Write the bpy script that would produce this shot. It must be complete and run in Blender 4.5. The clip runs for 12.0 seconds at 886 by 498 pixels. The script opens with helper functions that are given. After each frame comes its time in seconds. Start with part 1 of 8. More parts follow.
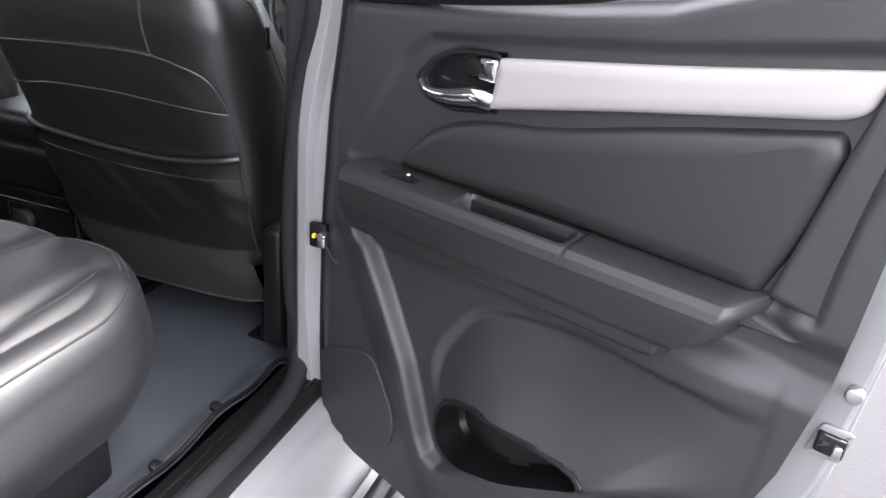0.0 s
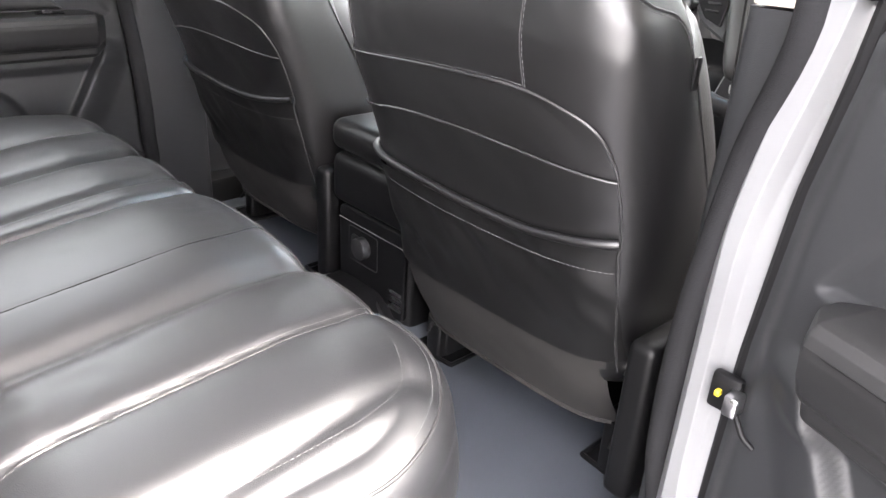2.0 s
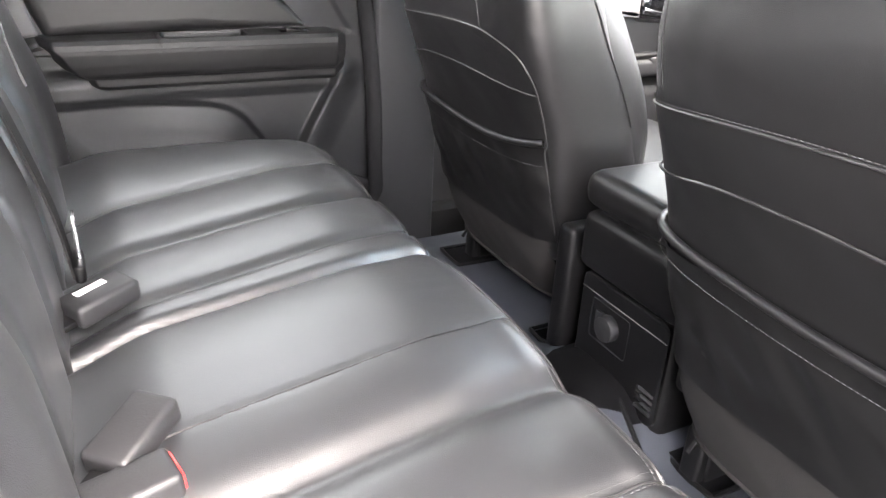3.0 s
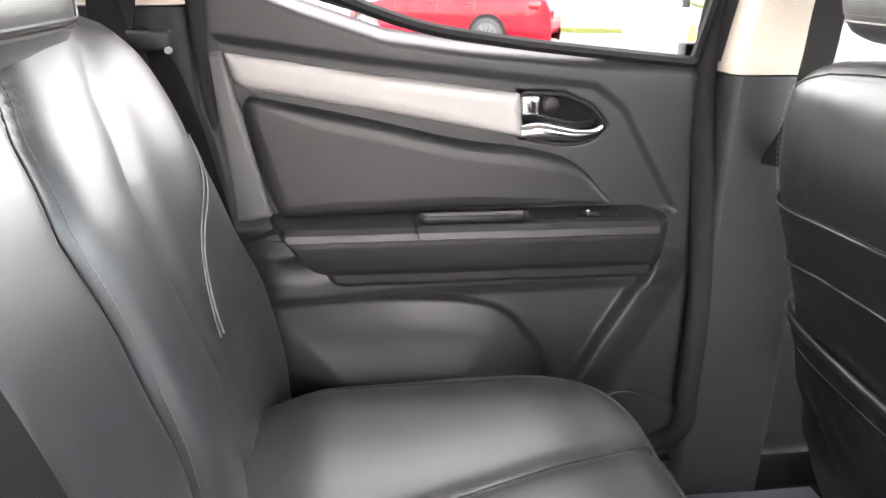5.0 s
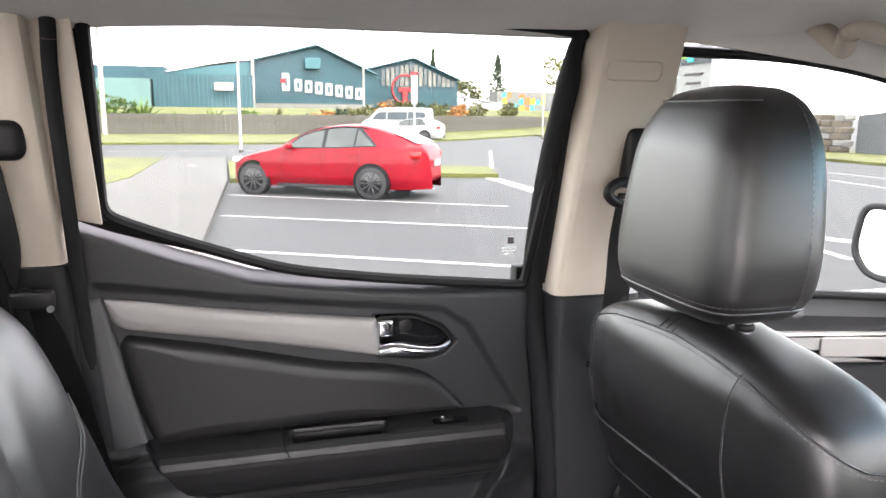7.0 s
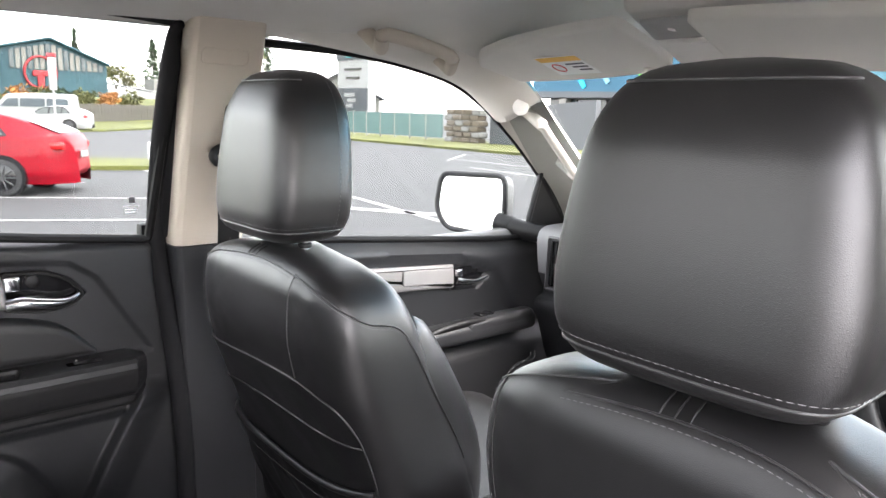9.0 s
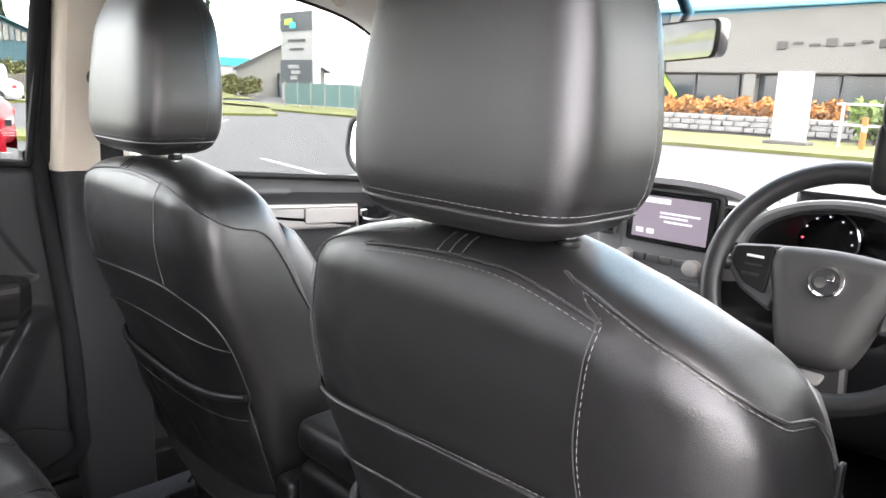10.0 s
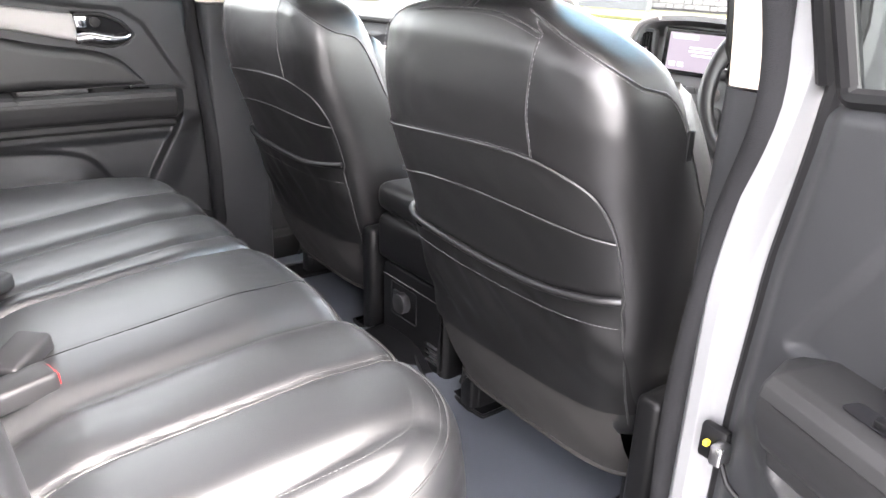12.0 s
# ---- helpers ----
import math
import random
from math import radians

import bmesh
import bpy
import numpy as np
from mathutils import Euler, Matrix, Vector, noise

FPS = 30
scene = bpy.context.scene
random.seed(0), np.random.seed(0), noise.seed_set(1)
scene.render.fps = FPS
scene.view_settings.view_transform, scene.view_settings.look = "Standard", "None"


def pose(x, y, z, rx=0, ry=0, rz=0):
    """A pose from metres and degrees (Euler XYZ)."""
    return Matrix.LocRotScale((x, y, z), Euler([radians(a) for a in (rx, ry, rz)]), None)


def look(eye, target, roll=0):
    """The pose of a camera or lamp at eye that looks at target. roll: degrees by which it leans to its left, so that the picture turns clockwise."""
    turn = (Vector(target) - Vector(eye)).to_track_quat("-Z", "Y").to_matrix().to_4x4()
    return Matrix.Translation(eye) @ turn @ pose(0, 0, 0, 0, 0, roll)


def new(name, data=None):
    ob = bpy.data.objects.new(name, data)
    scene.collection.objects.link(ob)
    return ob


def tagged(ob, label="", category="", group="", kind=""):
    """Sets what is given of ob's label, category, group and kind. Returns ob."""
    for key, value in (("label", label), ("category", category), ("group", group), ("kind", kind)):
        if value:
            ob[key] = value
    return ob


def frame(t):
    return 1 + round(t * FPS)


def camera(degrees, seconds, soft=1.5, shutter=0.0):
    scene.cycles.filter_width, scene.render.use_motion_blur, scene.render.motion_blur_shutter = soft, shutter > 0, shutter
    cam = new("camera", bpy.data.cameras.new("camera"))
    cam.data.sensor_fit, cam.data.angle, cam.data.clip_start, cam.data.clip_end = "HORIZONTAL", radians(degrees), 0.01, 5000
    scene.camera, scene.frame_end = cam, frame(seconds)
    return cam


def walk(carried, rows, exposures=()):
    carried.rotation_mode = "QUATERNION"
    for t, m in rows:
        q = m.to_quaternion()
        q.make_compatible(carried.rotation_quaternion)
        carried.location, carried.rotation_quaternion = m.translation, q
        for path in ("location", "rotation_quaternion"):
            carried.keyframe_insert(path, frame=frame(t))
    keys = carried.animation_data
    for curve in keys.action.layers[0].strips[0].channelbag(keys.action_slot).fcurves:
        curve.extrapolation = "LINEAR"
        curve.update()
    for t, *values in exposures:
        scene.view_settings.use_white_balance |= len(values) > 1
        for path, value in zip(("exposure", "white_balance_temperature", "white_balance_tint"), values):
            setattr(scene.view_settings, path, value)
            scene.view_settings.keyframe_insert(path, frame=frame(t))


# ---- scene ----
cam = camera(62.8, 12.0)
METRES, EYE, TILT, LEAN, TURN = 2.37, (1.265, -0.925, 1.338), -24.0, -4.7, 20.0
ROWS = [
    (0.0, 0.0, 0.0, 0.0, -0.0, 0.0, -0.0),
    (0.5, -0.0143, 0.0442, 0.0123, 4.76, 0.05, -2.01),
    (1.0, -0.0257, 0.0833, 0.0266, 10.99, -0.28, -4.42),
    (1.5, -0.0372, 0.1193, 0.0418, 18.28, -1.01, -7.08),
    (2.0, -0.0641, 0.1522, 0.0551, 25.95, -1.83, -10.03),
    (2.5, -0.1101, 0.1848, 0.0738, 33.52, -3.04, -12.9),
    (3.0, -0.1564, 0.2062, 0.0842, 41.25, -4.63, -15.5),
    (5.0, -0.3465, 0.2828, 0.1691, 61.72, -5.8, -19.84),
    (5.5, -0.3614, 0.276, 0.195, 62.55, -2.34, -20.13),
    (6.0, -0.3509, 0.2727, 0.2143, 61.45, 1.18, -19.82),
    (6.5, -0.3227, 0.2653, 0.2301, 58.21, 4.57, -18.89),
    (8.5, -0.2192, 0.2178, 0.1971, 32.69, 12.3, -10.79),
    (9.0, -0.1858, 0.2141, 0.1843, 28.1, 12.74, -9.12),
    (9.5, -0.1609, 0.2195, 0.1688, 25.2, 12.4, -8.06),
    (10.0, -0.132, 0.2334, 0.1489, 24.26, 11.34, -7.8),
    (10.5, -0.107, 0.23, 0.1278, 24.86, 9.69, -8.22),
    (11.0, -0.0897, 0.2106, 0.1102, 26.72, 7.46, -9.14),
    (11.5, -0.0625, 0.177, 0.0866, 29.07, 4.82, -10.19),
    (12.0, -0.0258, 0.1348, 0.0577, 31.45, 1.89, -11.11),
]
EXPOSURE = [(0.0, 3.98, 6600, 18), (1.0, 4.78, 6700, 18), (1.5, 5.13, 6900, 18), (2.0, 5.28, 7000, 18), (3.0, 5.74, 7100, 18), (5.0, 5.70, 7200, 20), (5.5, 5.40, 7400, 20), (6.5, 4.75, 7100, 20), (8.5, 4.63, 6800, 18), (9.5, 4.63, 6900, 18), (10.5, 4.78, 6950, 18), (11.0, 5.10, 6950, 18), (12.0, 5.48, 6950, 18)]
walk(cam, [(t, pose(*EYE, TILT, LEAN, TURN) @ pose(METRES * x, METRES * y, METRES * z, 90 + pitch, roll, yaw)) for t, x, y, z, yaw, pitch, roll in ROWS], EXPOSURE)

# ---- light ----
SUN_ELEVATION, SUN_AZIMUTH = 58.0, 62.0
world = bpy.data.worlds.new("sky")
scene.world = world
world.use_nodes = True
wn = world.node_tree.nodes
sky = wn.new("ShaderNodeTexSky")
sky.sky_type = "NISHITA"
sky.sun_disc = False
sky.sun_elevation = radians(SUN_ELEVATION)
sky.sun_rotation = radians(SUN_AZIMUTH)
sky.air_density, sky.dust_density, sky.ozone_density = 1.0, 1.2, 0.5
wn["Background"].inputs["Strength"].default_value = 0.15
# an overcast sky: the blue washed out to a pale grey
cloud = wn.new("ShaderNodeHueSaturation")
cloud.inputs["Saturation"].default_value = 0.22
world.node_tree.links.new(sky.outputs[0], cloud.inputs["Color"])
world.node_tree.links.new(cloud.outputs[0], wn["Background"].inputs["Color"])
sun = new("sun", bpy.data.lights.new("sun", "SUN"))
sun.data.energy, sun.data.angle, sun.data.color = 0.5, radians(45), (1.0, 0.98, 0.95)
sun.matrix_world = look((0, 0, 30), Vector((0, 0, 30)) - Vector((math.sin(radians(SUN_AZIMUTH)) * math.cos(radians(SUN_ELEVATION)), math.cos(radians(SUN_AZIMUTH)) * math.cos(radians(SUN_ELEVATION)), math.sin(radians(SUN_ELEVATION)))))


# ---- materials ----
def material(name, base, rough=0.5, metal=0.0, vary=0.12, grain=120.0, bump=0.15, cells=False, stain=4.0, coat=0.0, spec=0.5, depth=0.001, sheen=0.0, coat_rough=0.04, coat_ior=1.5):
    """Principled surface with two scales of colour variation and a fine relief in object metres."""
    m = bpy.data.materials.new(name)
    m.use_nodes = True
    nt = m.node_tree
    n, ln = nt.nodes, nt.links
    b = n["Principled BSDF"]
    b.inputs["Roughness"].default_value, b.inputs["Metallic"].default_value = rough, metal
    b.inputs["Coat Weight"].default_value, b.inputs["Specular IOR Level"].default_value = coat, spec
    b.inputs["Coat Roughness"].default_value, b.inputs["Coat IOR"].default_value = coat_rough, coat_ior
    b.inputs["Sheen Weight"].default_value, b.inputs["Sheen Roughness"].default_value = sheen, 0.4
    tc = n.new("ShaderNodeTexCoord")
    fine = n.new("ShaderNodeTexVoronoi" if cells else "ShaderNodeTexNoise")
    fine.inputs["Scale"].default_value = grain
    if cells:
        fine.feature = "DISTANCE_TO_EDGE"
    else:
        fine.inputs["Detail"].default_value = 3.0
    big = n.new("ShaderNodeTexNoise")
    big.inputs["Scale"].default_value = stain
    big.inputs["Detail"].default_value = 5.0
    for tex in (fine, big):
        ln.new(tc.outputs["Object"], tex.inputs["Vector"])
    mix = n.new("ShaderNodeMix")
    mix.data_type, mix.blend_type = "RGBA", "MIX"
    ramp = n.new("ShaderNodeMapRange")
    ramp.inputs["From Min"].default_value, ramp.inputs["From Max"].default_value = 0.3, 0.7
    ln.new(big.outputs[0], ramp.inputs["Value"])
    ln.new(ramp.outputs[0], mix.inputs["Factor"])
    c = Vector(base[:3])
    mix.inputs[6].default_value = (*(c * (1 - vary)), 1)
    mix.inputs[7].default_value = (*(c * (1 + vary)), 1)
    ln.new(mix.outputs[2], b.inputs["Base Color"])
    rr = n.new("ShaderNodeMapRange")
    rr.inputs["To Min"].default_value, rr.inputs["To Max"].default_value = max(rough - 0.06, 0.02), min(rough + 0.06, 1)
    ln.new(big.outputs[0], rr.inputs["Value"])
    ln.new(rr.outputs[0], b.inputs["Roughness"])
    if bump:
        bp = n.new("ShaderNodeBump")
        bp.inputs["Strength"].default_value, bp.inputs["Distance"].default_value = bump, depth
        ln.new(fine.outputs[0], bp.inputs["Height"])
        ln.new(bp.outputs[0], b.inputs["Normal"])
        if coat:
            ln.new(bp.outputs[0], b.inputs["Coat Normal"])
    return m


def emitter(name, base, strength):
    m = material(name, base, 0.3, bump=0)
    b = m.node_tree.nodes["Principled BSDF"]
    b.inputs["Emission Color"].default_value = (*base, 1)
    b.inputs["Emission Strength"].default_value = strength
    return m


def glass(name, tint=(1, 1, 1), gloss=0.06):
    m = bpy.data.materials.new(name)
    m.use_nodes = True
    n, ln = m.node_tree.nodes, m.node_tree.links
    n.remove(n["Principled BSDF"])
    t, g, mx, fr = n.new("ShaderNodeBsdfTransparent"), n.new("ShaderNodeBsdfGlossy"), n.new("ShaderNodeMixShader"), n.new("ShaderNodeLayerWeight")
    power, scale = n.new("ShaderNodeMath"), n.new("ShaderNodeMath")
    t.inputs["Color"].default_value = (*tint, 1)
    g.inputs["Roughness"].default_value = 0.02
    # Schlick's curve, the same from both sides of the pane
    fr.inputs["Blend"].default_value = 0.5
    power.operation, scale.operation = "POWER", "MULTIPLY_ADD"
    power.inputs[1].default_value = 5.0
    scale.inputs[1].default_value, scale.inputs[2].default_value = 0.6, gloss * 0.3
    ln.new(fr.outputs["Facing"], power.inputs[0])
    ln.new(power.outputs[0], scale.inputs[0])
    ln.new(scale.outputs[0], mx.inputs[0])
    ln.new(t.outputs[0], mx.inputs[1])
    ln.new(g.outputs[0], mx.inputs[2])
    ln.new(mx.outputs[0], n["Material Output"].inputs["Surface"])
    return m


LEATHER = material("black_leather", (0.0042, 0.0041, 0.0043), 0.6, vary=0.15, grain=750, bump=0.32, cells=True, stain=7, depth=0.0006, spec=0.1, coat=1.0, coat_rough=0.36, coat_ior=1.60)
# same leather with base and coat raised, to paint in the bench's sky sheen
LEATHER_BENCH = material("lifted_black_leather", (0.0100, 0.0108, 0.0122), 0.6, vary=0.12, grain=650, bump=0.35, cells=True, stain=7, depth=0.0006, spec=0.15, coat=1.0, coat_rough=0.39, coat_ior=1.95)
LEATHER_DULL = material("black_pocket_vinyl", (0.0055, 0.0055, 0.0056), 0.44, vary=0.2, grain=600, bump=0.25, cells=True, stain=9, depth=0.0005, spec=0.35)
THREAD = material("grey_thread", (0.13, 0.13, 0.13), 0.7, grain=900, bump=0.3)
PIPING = material("piping", (0.03, 0.03, 0.03), 0.3, grain=900, bump=0.2)
PLASTIC = material("charcoal_plastic", (0.0180, 0.0187, 0.0201), 0.46, vary=0.1, grain=700, bump=0.5, cells=True, depth=0.0004, spec=0.42)
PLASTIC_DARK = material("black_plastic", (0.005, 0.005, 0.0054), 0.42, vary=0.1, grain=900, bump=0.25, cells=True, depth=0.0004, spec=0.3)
PAD_SKIN = material("door_pad_vinyl", (0.0112, 0.0112, 0.0116), 0.46, vary=0.1, grain=700, bump=0.3, cells=True, depth=0.0005, spec=0.45)
GLOSS_BLACK = material("gloss_black", (0.008, 0.008, 0.009), 0.12, bump=0)
SILVER = material("satin_silver", (0.30, 0.287, 0.278), 0.55, metal=0.4, vary=0.04, grain=400, bump=0.03)
CHROME = material("chrome", (0.85, 0.86, 0.88), 0.06, metal=1.0, vary=0.02, bump=0)
STEEL = material("bright_steel", (0.55, 0.55, 0.56), 0.28, metal=1.0, vary=0.08, grain=200, bump=0.05)
BEIGE = material("beige_trim", (0.49, 0.435, 0.36), 0.62, vary=0.05, grain=900, bump=0.2, depth=0.0004)
HEADLINER = material("headliner_cloth", (0.70, 0.68, 0.635), 0.95, vary=0.06, grain=1200, bump=0.4, depth=0.0006)
RUBBER = material("black_rubber", (0.0055, 0.0055, 0.006), 0.5, vary=0.2, grain=300, bump=0.1, spec=0.2)
FLEECE = material("rubber_fleece", (0.016, 0.016, 0.017), 0.85, vary=0.3, grain=700, bump=0.6, depth=0.0012, spec=0.1)
CARPET = material("dark_carpet", (0.008, 0.008, 0.0085), 0.95, vary=0.35, grain=800, bump=0.8, depth=0.002, spec=0.05)
HEM = material("brown_grey_flap", (0.012, 0.0108, 0.0100), 0.8, vary=0.25, grain=700, bump=0.5, stain=12)
MAT = material("floor_mat_vinyl", (0.060, 0.066, 0.077), 0.42, vary=0.16, grain=500, bump=0.2, stain=6, depth=0.0008)
WEBBING = material("seat_belt_webbing", (0.0075, 0.0073, 0.0072), 0.7, vary=0.1, grain=900, bump=0.5, spec=0.2)
GREY_SKIN = material("grey_airbag_skin", (0.036, 0.035, 0.034), 0.45, vary=0.08, grain=800, bump=0.2, cells=True, depth=0.0004)
BUCKLE = material("buckle_plastic", (0.0165, 0.0165, 0.0176), 0.5, vary=0.1, grain=700, bump=0.2)
RED_PLASTIC = material("red_button", (0.6, 0.02, 0.02), 0.4, bump=0)
FACET = material("satin_grey_plastic", (0.075, 0.076, 0.078), 0.42, vary=0.06, grain=900, bump=0.2, cells=True, depth=0.0004)
WHITE_PAINT = material("white_car_paint", (0.157, 0.159, 0.162), 0.45, vary=0.02, grain=60, bump=0.0, coat=0.3, coat_rough=0.35, spec=0.35)
GLASS = glass("window_glass", (0.625, 0.65, 0.64))
GLASS_BAND = glass("blue_shade_band", (0.30, 0.68, 0.90))
MIRROR = material("mirror_glass", (0.9, 0.92, 0.93), 0.02, metal=1.0, vary=0.0, bump=0)
PILLAR_SKIN = material("grey_beige_trim", (0.64, 0.61, 0.555), 0.6, vary=0.05, grain=900, bump=0.2, depth=0.0004)
LABEL_WHITE = material("label_white", (0.8, 0.8, 0.78), 0.6, bump=0)
LABEL_INK = material("label_ink", (0.08, 0.08, 0.09), 0.6, bump=0)
LABEL_BLUE = material("label_blue", (0.012, 0.10, 0.32), 0.4, bump=0)
LABEL_NAVY = material("label_navy", (0.01, 0.03, 0.11), 0.4, bump=0)
LABEL_AMBER = material("label_amber", (0.85, 0.5, 0.08), 0.5, bump=0)
YELLOW = material("yellow_plug", (0.8, 0.6, 0.05), 0.4, bump=0)


# ---- building helpers ----
def link(name, bm, mat, parent=None, label="", smooth=True, angle=40):
    me = bpy.data.meshes.new(name)
    bm.normal_update()
    bm.to_mesh(me)
    bm.free()
    me.materials.append(mat)
    if smooth:
        me.shade_smooth()
        if angle < 180:
            me.set_sharp_from_angle(angle=radians(angle))
    ob = new(name, me)
    if parent:
        ob.parent = parent
    if label:
        ob["label"] = label
    return ob


def part(name, bm, mat, parent, label="", smooth=True, angle=40):
    return link(name, bm, mat, parent, label, smooth, angle)


def thing(name, label, category, group="", at=(0, 0, 0)):
    ob = new(name)
    ob.empty_display_size = 0.05
    ob.location = at
    return tagged(ob, label, category, group)


def structure(name, bm, mat, label="", smooth=True, angle=40):
    return tagged(link(name, bm, mat, None, "", smooth, angle), label, "", "", "structure")


def lerp_table(table, x):
    """Linear look-up in ((x, value), ...)."""
    return float(np.interp(x, [a for a, _ in table], [b for _, b in table]))


def curve_table(table, x):
    """Smooth monotone look-up in ((x, value), ...)."""
    k = len(table)
    if x <= table[0][0]:
        return table[0][1]
    if x >= table[-1][0]:
        return table[-1][1]
    i = next(j for j in range(k - 1) if x <= table[j + 1][0])

    def slope(j):
        return (table[j + 1][1] - table[j][1]) / (table[j + 1][0] - table[j][0])

    def tangent(j):
        if j == 0:
            return slope(0)
        if j == k - 1:
            return slope(k - 2)
        a, b = slope(j - 1), slope(j)
        return 0.0 if a * b <= 0 else 2 * a * b / (a + b)
    x0, y0 = table[i]
    x1, y1 = table[i + 1]
    h = x1 - x0
    t = (x - x0) / h
    return (2 * t ** 3 - 3 * t * t + 1) * y0 + (t ** 3 - 2 * t * t + t) * h * tangent(i) + (3 * t * t - 2 * t ** 3) * y1 + (t ** 3 - t * t) * h * tangent(i + 1)


def smooth(a, b, x):
    t = min(max((x - a) / (b - a), 0.0), 1.0)
    return t * t * (3 - 2 * t)


def catmull(pts, n=8, closed=False):
    P = [Vector(p) for p in pts]
    out, k = [], len(P)
    for i in range(k if closed else k - 1):
        a, b, c, d = (P[(i + j) % k] if closed else P[min(max(i + j, 0), k - 1)] for j in (-1, 0, 1, 2))
        for s in range(n):
            t = s / n
            out.append(0.5 * (2 * b + (c - a) * t + (2 * a - 5 * b + 4 * c - d) * t * t + (3 * b - a - 3 * c + d) * t ** 3))
    if not closed:
        out.append(P[-1])
    return out


def rounded(pts, r, n=5):
    """Closed 2D outline with its corners rounded; r is one radius or one per corner."""
    out, k = [], len(pts)
    for i in range(k):
        p, a, b = Vector(pts[i]), Vector(pts[i - 1]), Vector(pts[(i + 1) % k])
        rad = r[i] if isinstance(r, (list, tuple)) else r
        u, v = a - p, b - p
        d = min(rad, u.length * 0.48, v.length * 0.48)
        if d < 1e-5:
            out.append(p)
            continue
        s, e = p + u.normalized() * d, p + v.normalized() * d
        for j in range(n + 1):
            t = j / n
            out.append((1 - t) ** 2 * s + 2 * t * (1 - t) * p + t * t * e)
    return out


def box(c, size, bevel=0.0, seg=2, m=None):
    bm = bmesh.new()
    bmesh.ops.create_cube(bm, size=1.0, matrix=Matrix.Translation(c) @ Matrix.Diagonal((*size, 1)))
    if bevel:
        bmesh.ops.bevel(bm, geom=list(bm.edges), offset=bevel, segments=seg, affect="EDGES", profile=0.5)
    if m:
        bmesh.ops.transform(bm, matrix=m, verts=bm.verts)
    return bm


def join(*bms):
    out = bmesh.new()
    for b in bms:
        me = bpy.data.meshes.new("tmp")
        b.to_mesh(me)
        out.from_mesh(me)
        bpy.data.meshes.remove(me)
        b.free()
    return out


def surface(fn, nu, nv, closed_u=False, cap0=False, cap1=False):
    """A grid of fn(u, v), u and v from 0 to 1."""
    bm = bmesh.new()
    cols = nu if closed_u else nu + 1
    rows = [[bm.verts.new(fn(i / nu, j / nv)) for i in range(cols)] for j in range(nv + 1)]
    for j in range(nv):
        for i in range(nu):
            k = (i + 1) % cols
            bm.faces.new((rows[j][i], rows[j][k], rows[j + 1][k], rows[j + 1][i]))
    if cap0:
        bm.faces.new(rows[0][::-1])
    if cap1:
        bm.faces.new(rows[-1])
    return bm


def sheet(fn, nu, nv, thick):
    """A grid of fn(u, v) with a thickness along its normals."""
    bm = surface(fn, nu, nv)
    bmesh.ops.recalc_face_normals(bm, faces=bm.faces)
    bm.normal_update()
    bmesh.ops.solidify(bm, geom=list(bm.faces), thickness=thick)
    return bm


def tube(points, r, seg=8, flat=1.0, up=None, cap=True):
    """A round or flattened tube along points. r: one radius or one per point; flat: thickness of the section across up."""
    P = [Vector(p) for p in points]
    bm, rings = bmesh.new(), []
    side = None
    for i, p in enumerate(P):
        d = (P[min(i + 1, len(P) - 1)] - P[max(i - 1, 0)]).normalized()
        ref = Vector(up) if up is not None else (side if side is not None else (Vector((0, 0, 1)) if abs(d.z) < 0.9 else Vector((0, 1, 0))))
        side = (ref - d * ref.dot(d)).normalized()
        other = d.cross(side)
        rad = r[i] if isinstance(r, (list, tuple)) else r
        rings.append([bm.verts.new(p + side * (rad * flat * math.cos(a)) + other * (rad * math.sin(a))) for a in (2 * math.pi * k / seg for k in range(seg))])
    for a, b in zip(rings, rings[1:]):
        for k in range(seg):
            bm.faces.new((a[k], a[(k + 1) % seg], b[(k + 1) % seg], b[k]))
    if cap:
        bm.faces.new(rings[0][::-1])
        bm.faces.new(rings[-1])
    return bm


def stitches(points, length=0.0042, gap=0.0022, r=0.00042):
    """A row of short threads along a line."""
    P = [Vector(p) for p in points]
    out = bmesh.new()
    step = length + gap
    total = 0.0
    segs = []
    for a, b in zip(P, P[1:]):
        segs.append((total, total + (b - a).length, a, b))
        total += (b - a).length
    k, s = 0, 0.0
    while s + length < total and segs:
        def at(q):
            nonlocal k
            while k < len(segs) - 1 and q > segs[k][1]:
                k += 1
            a0, a1, a, b = segs[k]
            return a.lerp(b, (q - a0) / max(a1 - a0, 1e-9))
        a, b = at(s), at(s + length)
        d = (b - a).normalized()
        x = d.orthogonal().normalized()
        y = d.cross(x)
        ring = []
        for p, q in ((a, 0.6), (a.lerp(b, 0.5), 1.0), (b, 0.6)):
            ring.append([out.verts.new(p + (x * math.cos(t) + y * math.sin(t)) * r * q) for t in (0, 1.57, 3.14, 4.71)])
        for u, v in zip(ring, ring[1:]):
            for i in range(4):
                out.faces.new((u[i], u[(i + 1) % 4], v[(i + 1) % 4], v[i]))
        s += step
    return out


